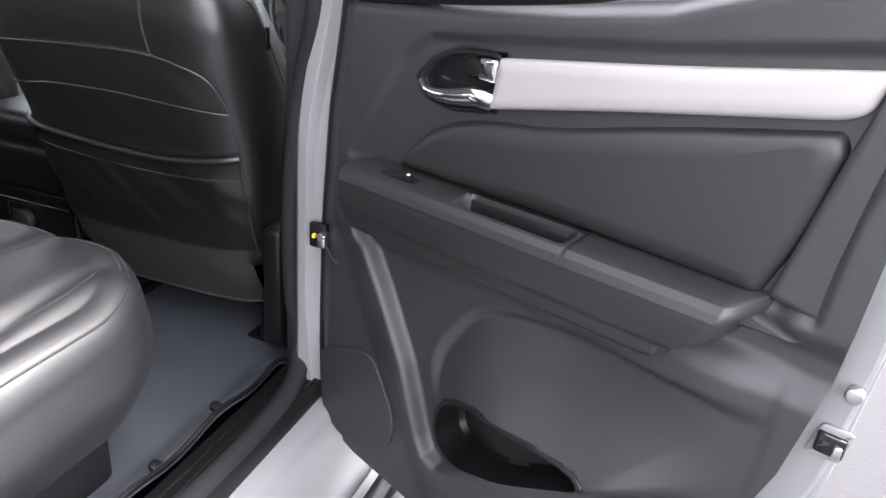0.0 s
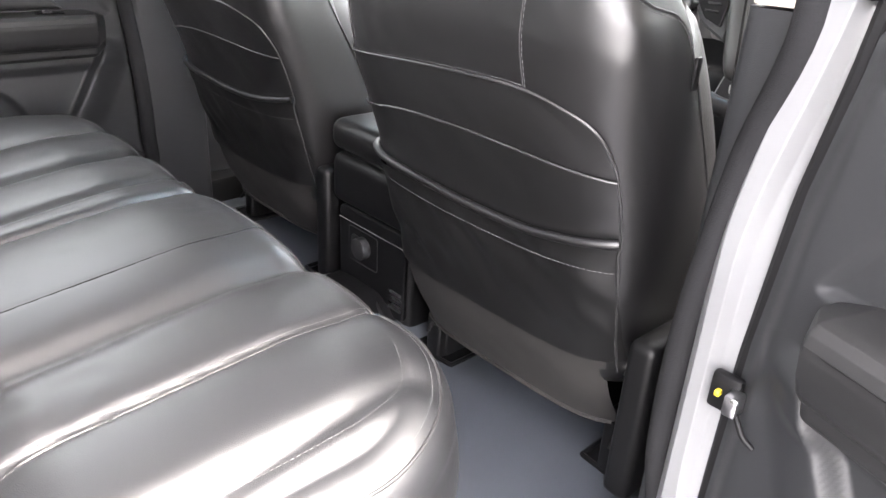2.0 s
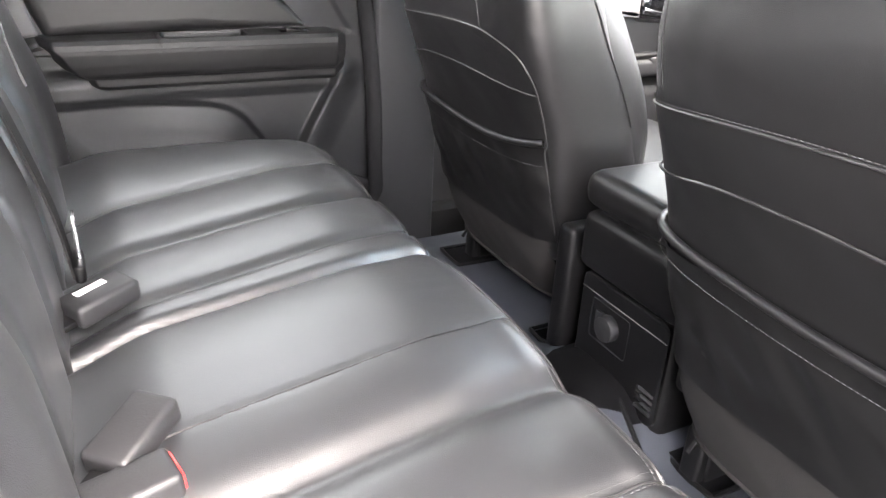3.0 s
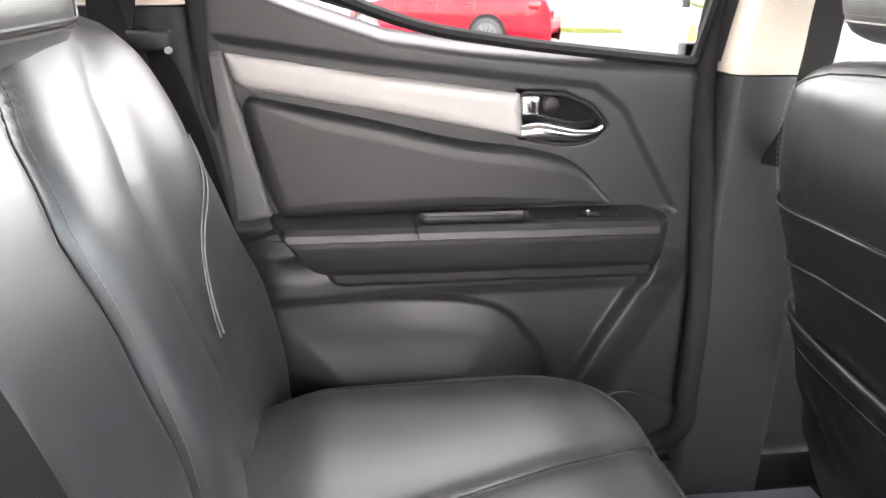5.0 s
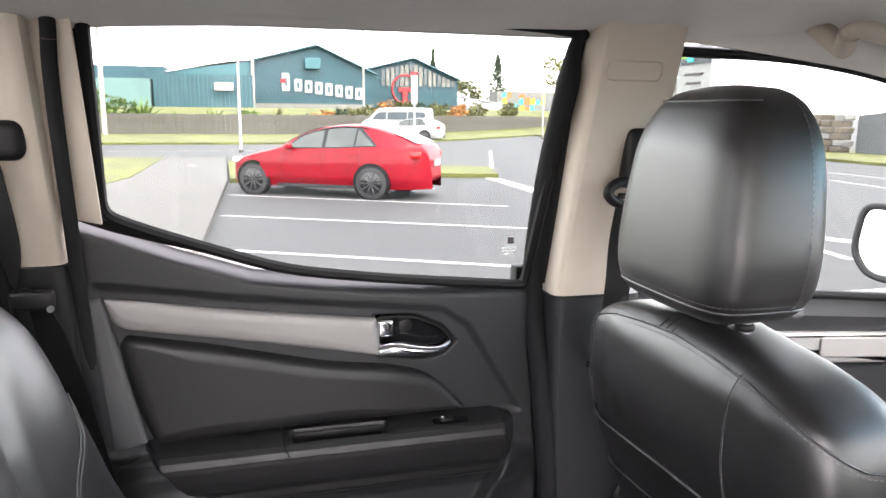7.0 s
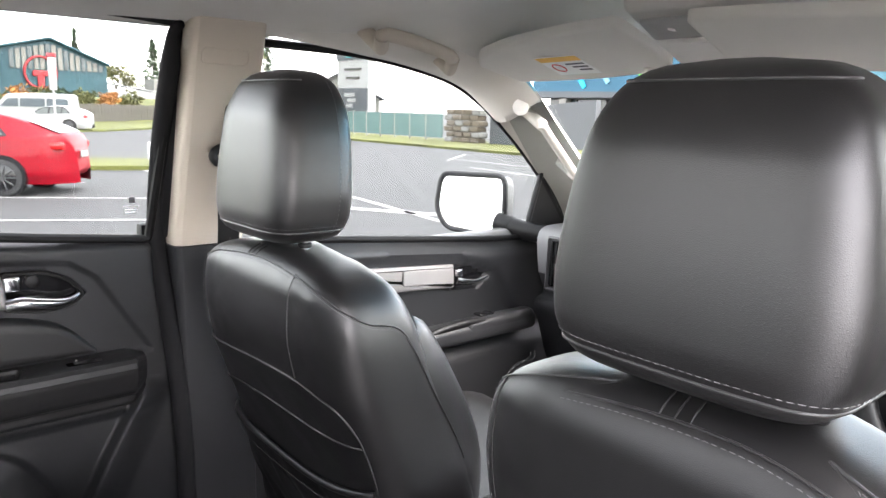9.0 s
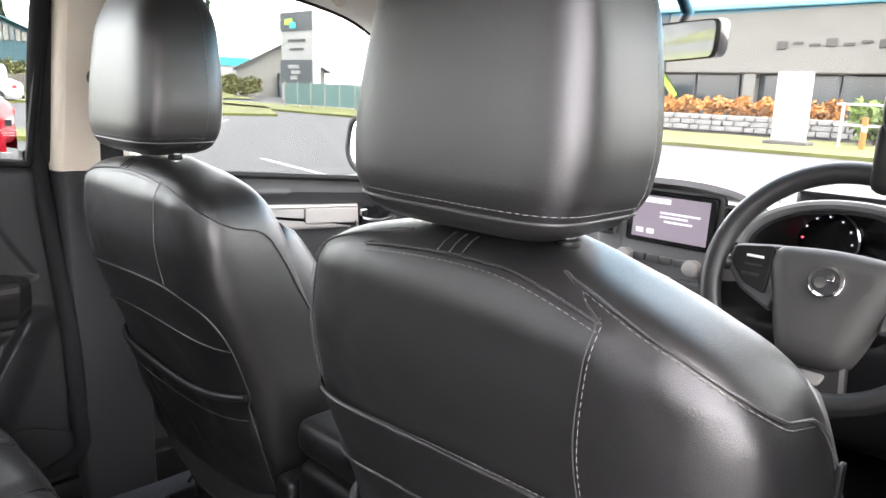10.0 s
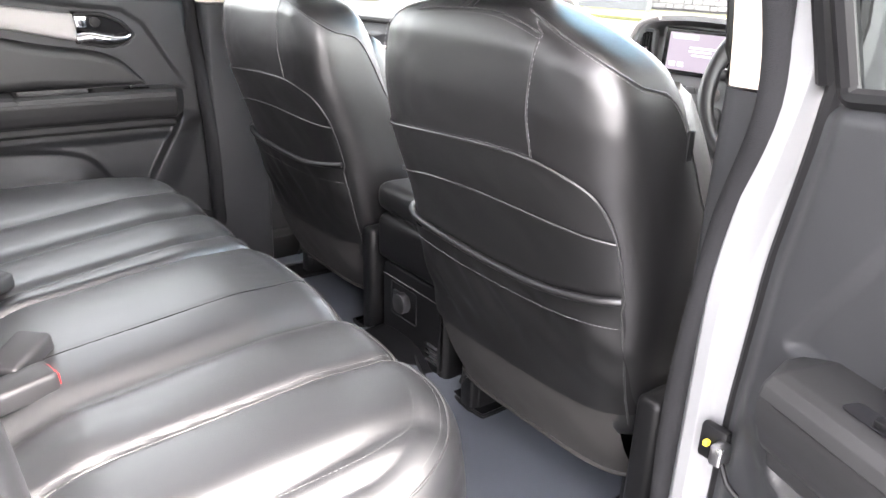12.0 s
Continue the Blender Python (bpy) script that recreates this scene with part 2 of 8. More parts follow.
def plate(outline, place, thick, profile=((0.003, 0.003),), back=True):
    """An outlined panel. place(a, b, h) gives the world point of outline coordinates at height h; its face stands
    at thick, and each (inset, rise) of profile steps inwards and up."""
    bm = bmesh.new()
    n = len(outline)
    base = [bm.verts.new((p[0], p[1], 0)) for p in outline]
    f = bm.faces.new(base)
    f.normal_update()
    if f.normal.z < 0:
        f.normal_flip()
    if thick:
        ext = bmesh.ops.extrude_face_region(bm, geom=[f])
        top = [g for g in ext["geom"] if isinstance(g, bmesh.types.BMFace)][0]
        for v in top.verts:
            v.co.z = thick
        if not back and f.is_valid:
            bmesh.ops.delete(bm, geom=[f], context="FACES_ONLY")
        f = top
    for inset, rise in profile:
        bmesh.ops.inset_individual(bm, faces=[f], thickness=inset, depth=0)
        for v in f.verts:
            v.co.z += rise
    bmesh.ops.inset_individual(bm, faces=[f], thickness=0.0006, depth=0)
    for v in bm.verts:
        v.co = Vector(place(*v.co))
    bmesh.ops.recalc_face_normals(bm, faces=bm.faces)
    return bm


def pillow(outline, place, thick, profile):
    """A rounded panel like plate(), for wide insets: its rings draw in towards the long axis of the outline."""
    P = [Vector((p[0], p[1])) for p in outline]
    c = sum(P, Vector((0, 0))) / len(P)
    cov = np.cov(np.array([[p.x - c.x, p.y - c.y] for p in P]).T)
    val, vec = np.linalg.eigh(cov)
    ax = Vector((float(vec[0, 1]), float(vec[1, 1])))
    sh = Vector((-ax.y, ax.x))
    lo, hi = min((p - c).dot(ax) for p in P), max((p - c).dot(ax) for p in P)
    wide = max(abs((p - c).dot(sh)) for p in P)
    lo, hi = (lo + wide, hi - wide) if hi - lo > 2.2 * wide else ((lo + hi) / 2, (lo + hi) / 2)
    bm, rings, d, h = bmesh.new(), [], 0.0, 0.0

    def ring(d, h):
        out = []
        for p in P:
            q = c + ax * min(max((p - c).dot(ax), lo), hi)
            w = q - p
            m = p + w * min(d / max(w.length, 1e-9), 0.96)
            out.append(bm.verts.new((m.x, m.y, h)))
        return out
    rings.append(ring(0, 0))
    rings.append(ring(0, thick))
    d, h = 0.0, thick
    for inset, rise in profile:
        d, h = d + inset, h + rise
        rings.append(ring(d, h))
    rings.append(ring(d + 0.0006, h))
    n = len(P)
    for a, b in zip(rings, rings[1:]):
        for k in range(n):
            bm.faces.new((a[k], a[(k + 1) % n], b[(k + 1) % n], b[k]))
    bm.faces.new(rings[-1])
    for v in bm.verts:
        v.co = Vector(place(*v.co))
    bmesh.ops.recalc_face_normals(bm, faces=bm.faces)
    return bm


def disc(c, r, h, axis=(0, 0, 1), seg=24, bevel=0.0):
    bm = bmesh.new()
    q = Vector((0, 0, 1)).rotation_difference(Vector(axis)).to_matrix().to_4x4()
    bmesh.ops.create_cone(bm, cap_ends=True, segments=seg, radius1=r, radius2=r, depth=h, matrix=Matrix.Translation(c) @ q)
    if bevel:
        es = [e for e in bm.edges if len(e.link_faces) == 2 and any(len(f.verts) > 4 for f in e.link_faces)]
        bmesh.ops.bevel(bm, geom=es, offset=bevel, segments=2, affect="EDGES", profile=0.5)
    return bm


def flipped(bm):
    """The mirror image across x = 0."""
    for v in bm.verts:
        v.co.x = -v.co.x
    bmesh.ops.reverse_faces(bm, faces=bm.faces)
    return bm


def poly_sd(p, poly):
    """Signed distance of a 2D point to a polygon: minus inside."""
    x, y = p
    inside, best = False, 1e9
    j = len(poly) - 1
    for i in range(len(poly)):
        xi, yi = poly[i][0], poly[i][1]
        xj, yj = poly[j][0], poly[j][1]
        if (yi > y) != (yj > y) and x < (xj - xi) * (y - yi) / (yj - yi) + xi:
            inside = not inside
        ex, ey = xi - xj, yi - yj
        t = min(max(((x - xj) * ex + (y - yj) * ey) / (ex * ex + ey * ey + 1e-12), 0), 1)
        best = min(best, (xj + ex * t - x) ** 2 + (yj + ey * t - y) ** 2)
        j = i
    return -math.sqrt(best) if inside else math.sqrt(best)


# ---- cabin shell ----
FLOOR = 0.54


def lean(z):
    return 0.31 * max(0.0, z - 1.25)


def roof_z(x, y):
    edge = min(abs(x) / 0.66, 1.0)
    return 1.71 - 0.070 * edge ** 2.6 - 0.10 * smooth(0.42, 0.90, y) - 0.02 * smooth(-0.4, -0.9, y)


def shell():
    structure("floor", join(
        surface(lambda u, v: (-0.72 + 1.44 * u, -0.95 + 2.25 * v, FLOOR + 0.10 * math.exp(-((u - 0.5) * 1.44 / 0.13) ** 4) * (0.55 + 0.45 * smooth(0.35, 0.5, v)) + 0.16 * smooth(0.86, 1.0, v)), 48, 60)),
        CARPET, "dark carpeted cabin floor with a centre tunnel")
    structure("ceiling", sheet(lambda u, v: ((u - 0.5) * 1.30, -0.98 + 1.74 * v, roof_z((u - 0.5) * 1.30, -0.98 + 1.74 * v)), 40, 50, 0.02), HEADLINER, "pale grey cloth headliner of the cab")
    # outer roof skin and closing walls
    structure("roof_panel", sheet(lambda u, v: ((u - 0.5) * 1.40, -1.0 + 1.78 * v, roof_z((u - 0.5) * 1.30, -1.0 + 1.74 * v) + 0.045), 30, 30, 0.004), WHITE_PAINT, "white steel roof of the cab")
    structure("wall_rear", box((0, -1.0, 1.0), (1.5, 0.04, 0.9), 0.01), CARPET, "dark cab rear wall below the back window")
    structure("wall_firewall", box((0, 1.45, 0.82), (1.5, 0.05, 0.62), 0.01), PLASTIC_DARK, "dark firewall in front of the footwells")
    for s, name in ((-1, "left"), (1, "right")):
        structure("wall_footwell_" + name, box((s * 0.785, 1.35, 0.82), (0.04, 0.26, 0.62), 0.01), CARPET, "dark carpeted side of the footwell")
    for s, name in ((-1, "left"), (1, "right")):
        flip = (lambda b: b) if s < 0 else flipped

        def trim(z0, z1, y0, y1, x0, x1, n=10, bev=0.02, tip=1.0):
            def fn(u, v):
                z = z0 + (z1 - z0) * v
                ring = rounded([(x0, y0), (x1, y0), (x1, y1), (x0, y1)], bev, 4)
                k = int(round(u * len(ring))) % len(ring)
                return (ring[k][0] + lean(z) * tip, ring[k][1], z)
            return surface(fn, 24, n, closed_u=True, cap0=True, cap1=True)
        inn = 0.0 if s < 0 else 0.016
        structure("pillar_b_upper_" + name, flip(trim(1.237, 1.64, 0.014, 0.15, -0.80, -0.70 + inn * 0.6, tip=1.0 if s < 0 else 0.45)), BEIGE, "beige upper trim of the centre door pillar")
        structure("pillar_b_lower_" + name, flip(trim(0.48, 1.234, 0.016, 0.17, -0.80, -0.703 + inn)), PLASTIC, "charcoal lower trim of the centre door pillar")
        structure("pillar_c_upper_" + name, flip(trim(1.322, 1.64, -1.0, -0.680, -0.80, -0.712)), BEIGE, "beige upper trim of the rear door pillar")
        structure("pillar_c_lower_" + name, flip(trim(0.48, 1.319, -1.0, -0.677, -0.80, -0.715)), PLASTIC, "charcoal lower trim of the rear door pillar")
        # roof rail over the doors, running down into the windscreen pillar
        low = catmull([(-0.640, -1.0, 1.632), (-0.655, -0.5, 1.632), (-0.672, 0.0, 1.633), (-0.678, 0.20, 1.630), (-0.686, 0.40, 1.612), (-0.690, 0.55, 1.594), (-0.700, 0.69, 1.565), (-0.716, 0.80, 1.516), (-0.740, 0.94, 1.430), (-0.768, 1.07, 1.338), (-0.790, 1.185, 1.24), (-0.80, 1.27, 1.12)], 6)
        top = catmull([(-0.55, -1.0, 1.655), (-0.55, -0.5, 1.672), (-0.55, 0.0, 1.680), (-0.55, 0.20, 1.680), (-0.545, 0.38, 1.676), (-0.53, 0.53, 1.662), (-0.512, 0.66, 1.622), (-0.498, 0.74, 1.560), (-0.506, 0.83, 1.484), (-0.515, 0.93, 1.402), (-0.526, 1.03, 1.318), (-0.525, 1.14, 1.20)], 6)

        def rail(u, v):
            k = int(round(v * (len(low) - 1)))
            a, b = low[k], top[k]
            d = (low[min(k + 1, len(low) - 1)] - low[max(k - 1, 0)]).normalized()
            inward = (b - a).cross(d).normalized()
            if inward.x < 0:
                inward = -inward
            w = (b - a).length
            bulge = 0.16 * w * math.sin(math.pi * u) ** 0.7
            return a.lerp(b, u) + inward * bulge
        structure("pillar_a_" + name, flip(surface(rail, 18, len(low) - 1)), PILLAR_SKIN, "beige trim of the roof rail and windscreen pillar", angle=80)
        # black rubber door seals
        path = catmull([(-0.622, -0.660, 1.60), (-0.690, -0.667, 1.36), (-0.735, -0.668, 1.2), (-0.735, -0.645, 0.9), (-0.735, -0.56, 0.68), (-0.75, -0.4, 0.625), (-0.75, -0.1, 0.625), (-0.722, 0.015, 0.66), (-0.706, 0.018, 0.76), (-0.706, 0.014, 0.92), (-0.728, 0.004, 1.1), (-0.756, -0.002, 1.25), (-0.710, -0.004, 1.42), (-0.622, -0.008, 1.60), (-0.622, -0.03, 1.634), (-0.622, -0.4, 1.642), (-0.622, -0.63, 1.632)], 8, True)
        girth = [0.0165 - 0.0075 * max(smooth(-0.45, -0.62, p.y) * smooth(0.7, 0.9, p.z), smooth(1.56, 1.62, p.z)) for p in path]
        structure("door_seal_" + name, flip(tube(path + [path[0]], girth + [girth[0]], 12, cap=False)), FLEECE, "black rubber door seal round the rear doorway")
    # black strips added to close the gaps at both ends of the left door
    structure("trim_jamb_left", join(box((-0.800, -0.695, 0.97), (0.03, 0.05, 0.80), 0.005), box((-0.800, 0.005, 0.92), (0.03, 0.05, 0.70), 0.005)), RUBBER, "black strips closing the gaps at the left door jamb")
    structure("sill_left", box((-0.765, 0.15, 0.53), (0.09, 2.5, 0.16), 0.015), PLASTIC_DARK, "black plastic sill trim")
    structure("sill_front_right", box((0.765, 0.78, 0.53), (0.09, 1.20, 0.16), 0.015), PLASTIC_DARK, "black plastic sill trim")
    # sill on the open side
    structure("sill_right", join(box((0.735, -0.33, 0.595), (0.09, 0.72, 0.05), 0.012), *[box((0.715 + 0.016 * i, -0.33, 0.621), (0.006, 0.66, 0.005), 0.002) for i in range(4)]), PLASTIC_DARK, "black ribbed scuff plate on the door sill")
    structure("body_sill_right", join(
        sheet(lambda u, v: (0.775 + 0.075 * v + 0.006 * math.sin(v * 6), -0.85 + 2.2 * u, 0.60 - 0.035 * v - 0.16 * v ** 3), 20, 14, 0.004)), WHITE_PAINT, "white painted body sill below the doorway")
    def flank(u, v):
        z = 0.54 + 1.10 * v
        fold = 0.746 + 0.046 * smooth(1.00, 1.32, z) + 0.012 * smooth(0.80, 0.60, z)
        edge = 0.732 + 0.034 * smooth(1.02, 1.30, z)
        path = ((edge - 0.016, 0.06), (edge - 0.010, 0.0), (edge, -0.012), (fold, -0.0135), (fold + 0.010, -0.004 + 0.010 * smooth(0.92, 1.28, z)), (fold + 0.030, 0.002 + 0.014 * smooth(0.92, 1.28, z)), (0.812 + 0.02 * smooth(0.92, 1.28, z), 0.004 + 0.012 * smooth(0.92, 1.28, z)), (0.822 + 0.02 * smooth(0.92, 1.28, z), 0.020), (0.822 + 0.02 * smooth(0.92, 1.28, z), 0.10))
        k = u * (len(path) - 1)
        i = min(int(k), len(path) - 2)
        f = k - i
        return (path[i][0] * (1 - f) + path[i + 1][0] * f - 0.03 * smooth(1.25, 1.64, z), path[i][1] * (1 - f) + path[i + 1][1] * f, z)
    structure("body_pillar_right", surface(flank, 96, 200), WHITE_PAINT, "white painted door pillar of the body", angle=80)
    structure("body_pillar_left", box((-0.835, 0.045, 0.88), (0.07, 0.11, 0.70), 0.02, 3), WHITE_PAINT, "white painted door pillar of the body")
    structure("body_quarter_right", box((0.80, -0.93, 1.0), (0.09, 0.4, 1.1), 0.02), WHITE_PAINT, "white painted rear cab corner")
    structure("body_quarter_left", box((-0.84, -0.95, 0.9), (0.05, 0.36, 0.8), 0.02), WHITE_PAINT, "white painted rear cab corner")
    # windscreen with its blue shade band
    def screen(v0, v1):
        def fn(u, v):
            w = v0 + (v1 - v0) * v
            x = (u - 0.5) * (1.42 - 0.24 * w)
            return (x, 1.32 - 0.60 * w - 0.16 * (x / 0.7) ** 2 * (1 - 0.4 * w), 1.16 + 0.45 * w)
        return fn
    for nm, a, b, mt, lb in (("windscreen", 0.0, 0.86, GLASS, "clear laminated windscreen"), ("windscreen_shade_band", 0.86, 1.0, GLASS_BAND, "blue shade band along the windscreen top")):
        ob = structure(nm, surface(screen(a, b), 24, 10), mt, lb)
        ob.visible_shadow = False
    ob = structure("window_rear", box((0, -0.99, 1.45), (1.2, 0.005, 0.32)), GLASS, "cab rear window pane")
    ob.visible_shadow = False


shell()


# ---- rear doors ----
DOOR_FRONT = ((0.45, 0.05), (0.53, 0.02), (0.552, -0.01), (0.59, -0.029), (0.69, -0.037), (0.91, -0.033), (1.09, -0.02), (1.2, -0.002), (1.25, 0.004))
DOOR_REAR = ((0.45, 0.50), (0.62, 0.597), (0.75, 0.657), (0.84, 0.675), (0.9, 0.680), (1.0, 0.684), (1.12, 0.687), (1.25, 0.689), (1.40, 0.692))
DOOR_TOP = ((-0.05, 1.243), (0.03, 1.252), (0.2, 1.262), (0.335, 1.276), (0.445, 1.292), (0.55, 1.327), (0.635, 1.362), (0.70, 1.384))
DOOR_FOOT = ((-0.05, 0.60), (-0.03, 0.59), (0.007, 0.552), (0.056, 0.534), (0.173, 0.515), (0.3, 0.50), (0.5, 0.50), (0.6, 0.55), (0.68, 0.66))
WINDOW = [(0.018, 1.247), (0.08, 1.253), (0.253, 1.271), (0.40, 1.293), (0.504, 1.331), (0.581, 1.360), (0.634, 1.384), (0.625, 1.655), (0.30, 1.660), (-0.012, 1.655)]
HANDLE_CUP = [(0.137, 1.163), (0.16, 1.189), (0.2, 1.207), (0.264, 1.211), (0.258, 1.148), (0.19, 1.137), (0.155, 1.145)]
PAD = [(0.118, 1.050), (0.176, 1.114), (0.244, 1.134), (0.336, 1.144), (0.495, 1.183), (0.622, 1.208), (0.63, 1.192), (0.617, 1.112), (0.590, 1.040), (0.42, 1.046)]
STRIP = [(0.264, 1.209), (0.47, 1.236), (0.646, 1.263), (0.636, 1.226), (0.618, 1.217), (0.42, 1.182), (0.257, 1.150)]
BIN = [(0.214, 0.668), (0.218, 0.700), (0.235, 0.727), (0.261, 0.747), (0.300, 0.762), (0.437, 0.764), (0.461, 0.761), (0.472, 0.754), (0.464, 0.742), (0.364, 0.688), (0.273, 0.645), (0.242, 0.637), (0.222, 0.646)]
PAN = [(0.034, 0.995), (0.074, 0.915), (0.119, 0.836), (0.158, 0.759), (0.196, 0.649), (0.210, 0.625), (0.235, 0.615), (0.269, 0.624), (0.435, 0.704), (0.599, 0.790), (0.64, 0.82), (0.645, 0.995), (0.40, 0.998), (0.1, 0.998)]
SPEAKER = [(-0.024, 0.703), (0.06, 0.738), (0.096, 0.738), (0.144, 0.651), (0.136, 0.593), (0.100, 0.557), (0.021, 0.556), (-0.018, 0.592)]
LOWER = [(0.188, 0.785), (0.258, 0.885), (0.318, 0.907), (0.64, 0.935), (0.64, 0.50), (0.23, 0.50), (0.235, 0.63)]
BROW = [(0.03, 1.04), (0.118, 1.185), (0.16, 1.215), (0.25, 1.224), (0.47, 1.25), (0.655, 1.278), (0.645, 1.04)]


LOWER_ROUND = [tuple(p) for p in rounded(LOWER, 0.07, 5)]


def door_relief(u, z, opening=True):
    """How far the moulded panel stands in towards the cabin."""
    d = -0.022 * smooth(-0.026, 0.0, z - lerp_table(DOOR_TOP, u)) ** 2
    d -= 0.012 * smooth(0.03, 0.0, u - lerp_table(DOOR_FRONT, z))
    d -= 0.008 * smooth(0.010, -0.004, poly_sd((u, z), BROW))
    d -= 0.022 * smooth(0.004, -0.003, poly_sd((u, z), HANDLE_CUP))
    # ledge below the armrest
    under = smooth(0.91, 0.935, z) * smooth(0.99, 0.97, z) * smooth(0.0, 0.09, u) * smooth(0.66, 0.58, u)
    d += 0.012 * under
    # light diagonal rib from the armrest to the foot
    if z < 0.99:
        line = u - (0.074 + (0.915 - z) * 0.50)
        fade = smooth(0.985, 0.95, z)
        d += 0.016 * fade * smooth(-0.075, -0.002, line) * smooth(0.52, 0.60, z)
        pan = poly_sd((u, z), PAN)
        low = poly_sd((u, z), LOWER_ROUND)
        d -= 0.026 * fade * smooth(0.001, -0.010, pan) * (1 - 0.9 * smooth(0.38, 0.58, u)) * (1 - 0.75 * smooth(0.02, -0.06, low))
        d -= 0.015 * smooth(0.004, -0.014, low) * smooth(0.70, 0.80, z) * smooth(0.62, 0.40, u)
        d += 0.045 * smooth(-0.01, -0.15, low) * smooth(0.90, 0.72, z) * smooth(0.002, -0.03, pan)
        if opening:
            d -= 0.08 * smooth(0.0045, 0.0015, poly_sd((u, z), BIN))
    # pale facet beside the rear edge
    d += 0.012 * smooth(0.0, 0.03, u - (0.605 + 0.25 * max(0.0, z - 1.03))) * smooth(1.0, 1.03, z) * smooth(1.27, 1.25, z)
    return d


def rear_door(side):
    """Local frame: x towards the cabin, y forwards, z up, from the hinge line at the panel's face."""
    right = side == "right"
    put = flipped if right else (lambda b: b)
    label = "open white rear door with charcoal inner panel and silver strip" if right else "closed rear door with charcoal inner panel and silver strip"
    d0 = thing("car_door", label, "car door", "rear doors")
    d0.matrix_basis = pose(0.806, -0.032, 0, 0, 0, 69.8) if right else pose(-0.74, 0, 0)

    def add(name, bm, mat, lbl="", parent=None, angle=40):
        return part(name, put(bm), mat, parent or d0, lbl, angle=angle)

    def on(h0):
        return lambda a, b, h: (h0 + h, -a, b)

    def panel(s, v):
        z0 = 0.5 + 0.75 * v
        u = lerp_table(DOOR_FRONT, z0) + (lerp_table(DOOR_REAR, z0) - lerp_table(DOOR_FRONT, z0)) * s
        z = lerp_table(DOOR_FOOT, u) + (lerp_table(DOOR_TOP, u) - lerp_table(DOOR_FOOT, u)) * v
        return (door_relief(u, z), -u, z)
    add("panel", surface(panel, 230, 270), PLASTIC, "moulded charcoal plastic panel", angle=60)
    mouth = rounded(BIN, 0.02, 3)
    mid = Vector((0.33, 0.71))

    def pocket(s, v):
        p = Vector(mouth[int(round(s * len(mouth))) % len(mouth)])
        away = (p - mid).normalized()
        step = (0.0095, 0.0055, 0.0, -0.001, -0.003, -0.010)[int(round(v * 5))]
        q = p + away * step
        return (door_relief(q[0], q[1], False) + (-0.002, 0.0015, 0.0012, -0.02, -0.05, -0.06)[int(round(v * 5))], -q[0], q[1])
    # liner blacker than the charcoal panel: the bin's shadow is in its colour
    add("door_pocket", surface(pocket, len(mouth), 5, closed_u=True, cap1=True), PLASTIC_DARK, "door pocket with its inner shade painted black", angle=30)
    outer = rounded([(-0.045, 0.60), (0.0, 0.54), (0.17, 0.49), (0.5, 0.48), (0.62, 0.60), (0.69, 0.80), (0.705, 1.0), (0.715, 1.36), (0.635, 1.372), (0.445, 1.305), (0.335, 1.289), (0.03, 1.262), (-0.03, 1.25)], 0.02, 3)
    outer = [Vector((p[0], min(p[1], 1.205 + 0.05 * p[0]) if not right else p[1])) for p in outer]
    add("skin", plate(outer, on(-0.13), 0.045, ((0.006, 0.004),)), WHITE_PAINT, "white painted steel door")
    add("shut_face", plate(rounded([(0.60, 0.60), (0.66, 0.72), (0.69, 0.86), (0.703, 1.0), (0.713, 1.355), (0.66, 1.34), (0.645, 1.0), (0.635, 0.80), (0.56, 0.62)], 0.008, 3), on(-0.10), 0.066, ((0.004, 0.003),)), WHITE_PAINT, "white painted door edge")
    # pieces of the inner panel
    add("insert", pillow(rounded(PAD, [0.006, 0.05, 0.03, 0.1, 0.1, 0.014, 0.014, 0.05, 0.008, 0.1], 6), on(-0.010), 0.004, ((0.002, 0.006), (0.004, 0.006), (0.006, 0.003), (0.012, 0.0015))), PAD_SKIN, "padded black vinyl insert")
    add("strip", pillow(rounded(STRIP, [0.002, 0.05, 0.004, 0.014, 0.02, 0.05, 0.002], 5), on(-0.006), 0.006, ((0.002, 0.003), (0.004, 0.002), (0.010, 0.0005))), SILVER, "satin silver trim strip")
    cup = add("handle_cup", plate(rounded(HANDLE_CUP, 0.014, 4), on(-0.024), 0.003, ((0.004, -0.001),)), GLOSS_BLACK, "black recess behind the door handle")
    rim = catmull([Vector((-0.004, -p[0], p[1])) for p in rounded(HANDLE_CUP, 0.014, 3)], 2, True)
    add("handle_bezel", tube(rim + [rim[0]], 0.0028, 6, cap=False), PLASTIC_DARK, "", cup)
    lever = catmull([(-0.004, -0.258, 1.157), (0.002, -0.235, 1.160), (0.003, -0.212, 1.156), (0.004, -0.185, 1.153), (0.003, -0.162, 1.155), (-0.003, -0.146, 1.162)], 6)
    add("handle_lever", tube(lever, [0.012 - 0.008 * smooth(0.3, 1.0, i / (len(lever) - 1)) for i in range(len(lever))], 10, flat=1.0), CHROME, "chrome door handle", cup)
    add("lock_tab", box((-0.004, -0.249, 1.193), (0.016, 0.026, 0.026), 0.004, 3), CHROME, "chrome lock tab", cup)
    add("lock_barrel", disc((-0.018, -0.215, 1.19), 0.011, 0.008, (1, 0, 0), 20, 0.001), PLASTIC_DARK, "", cup)

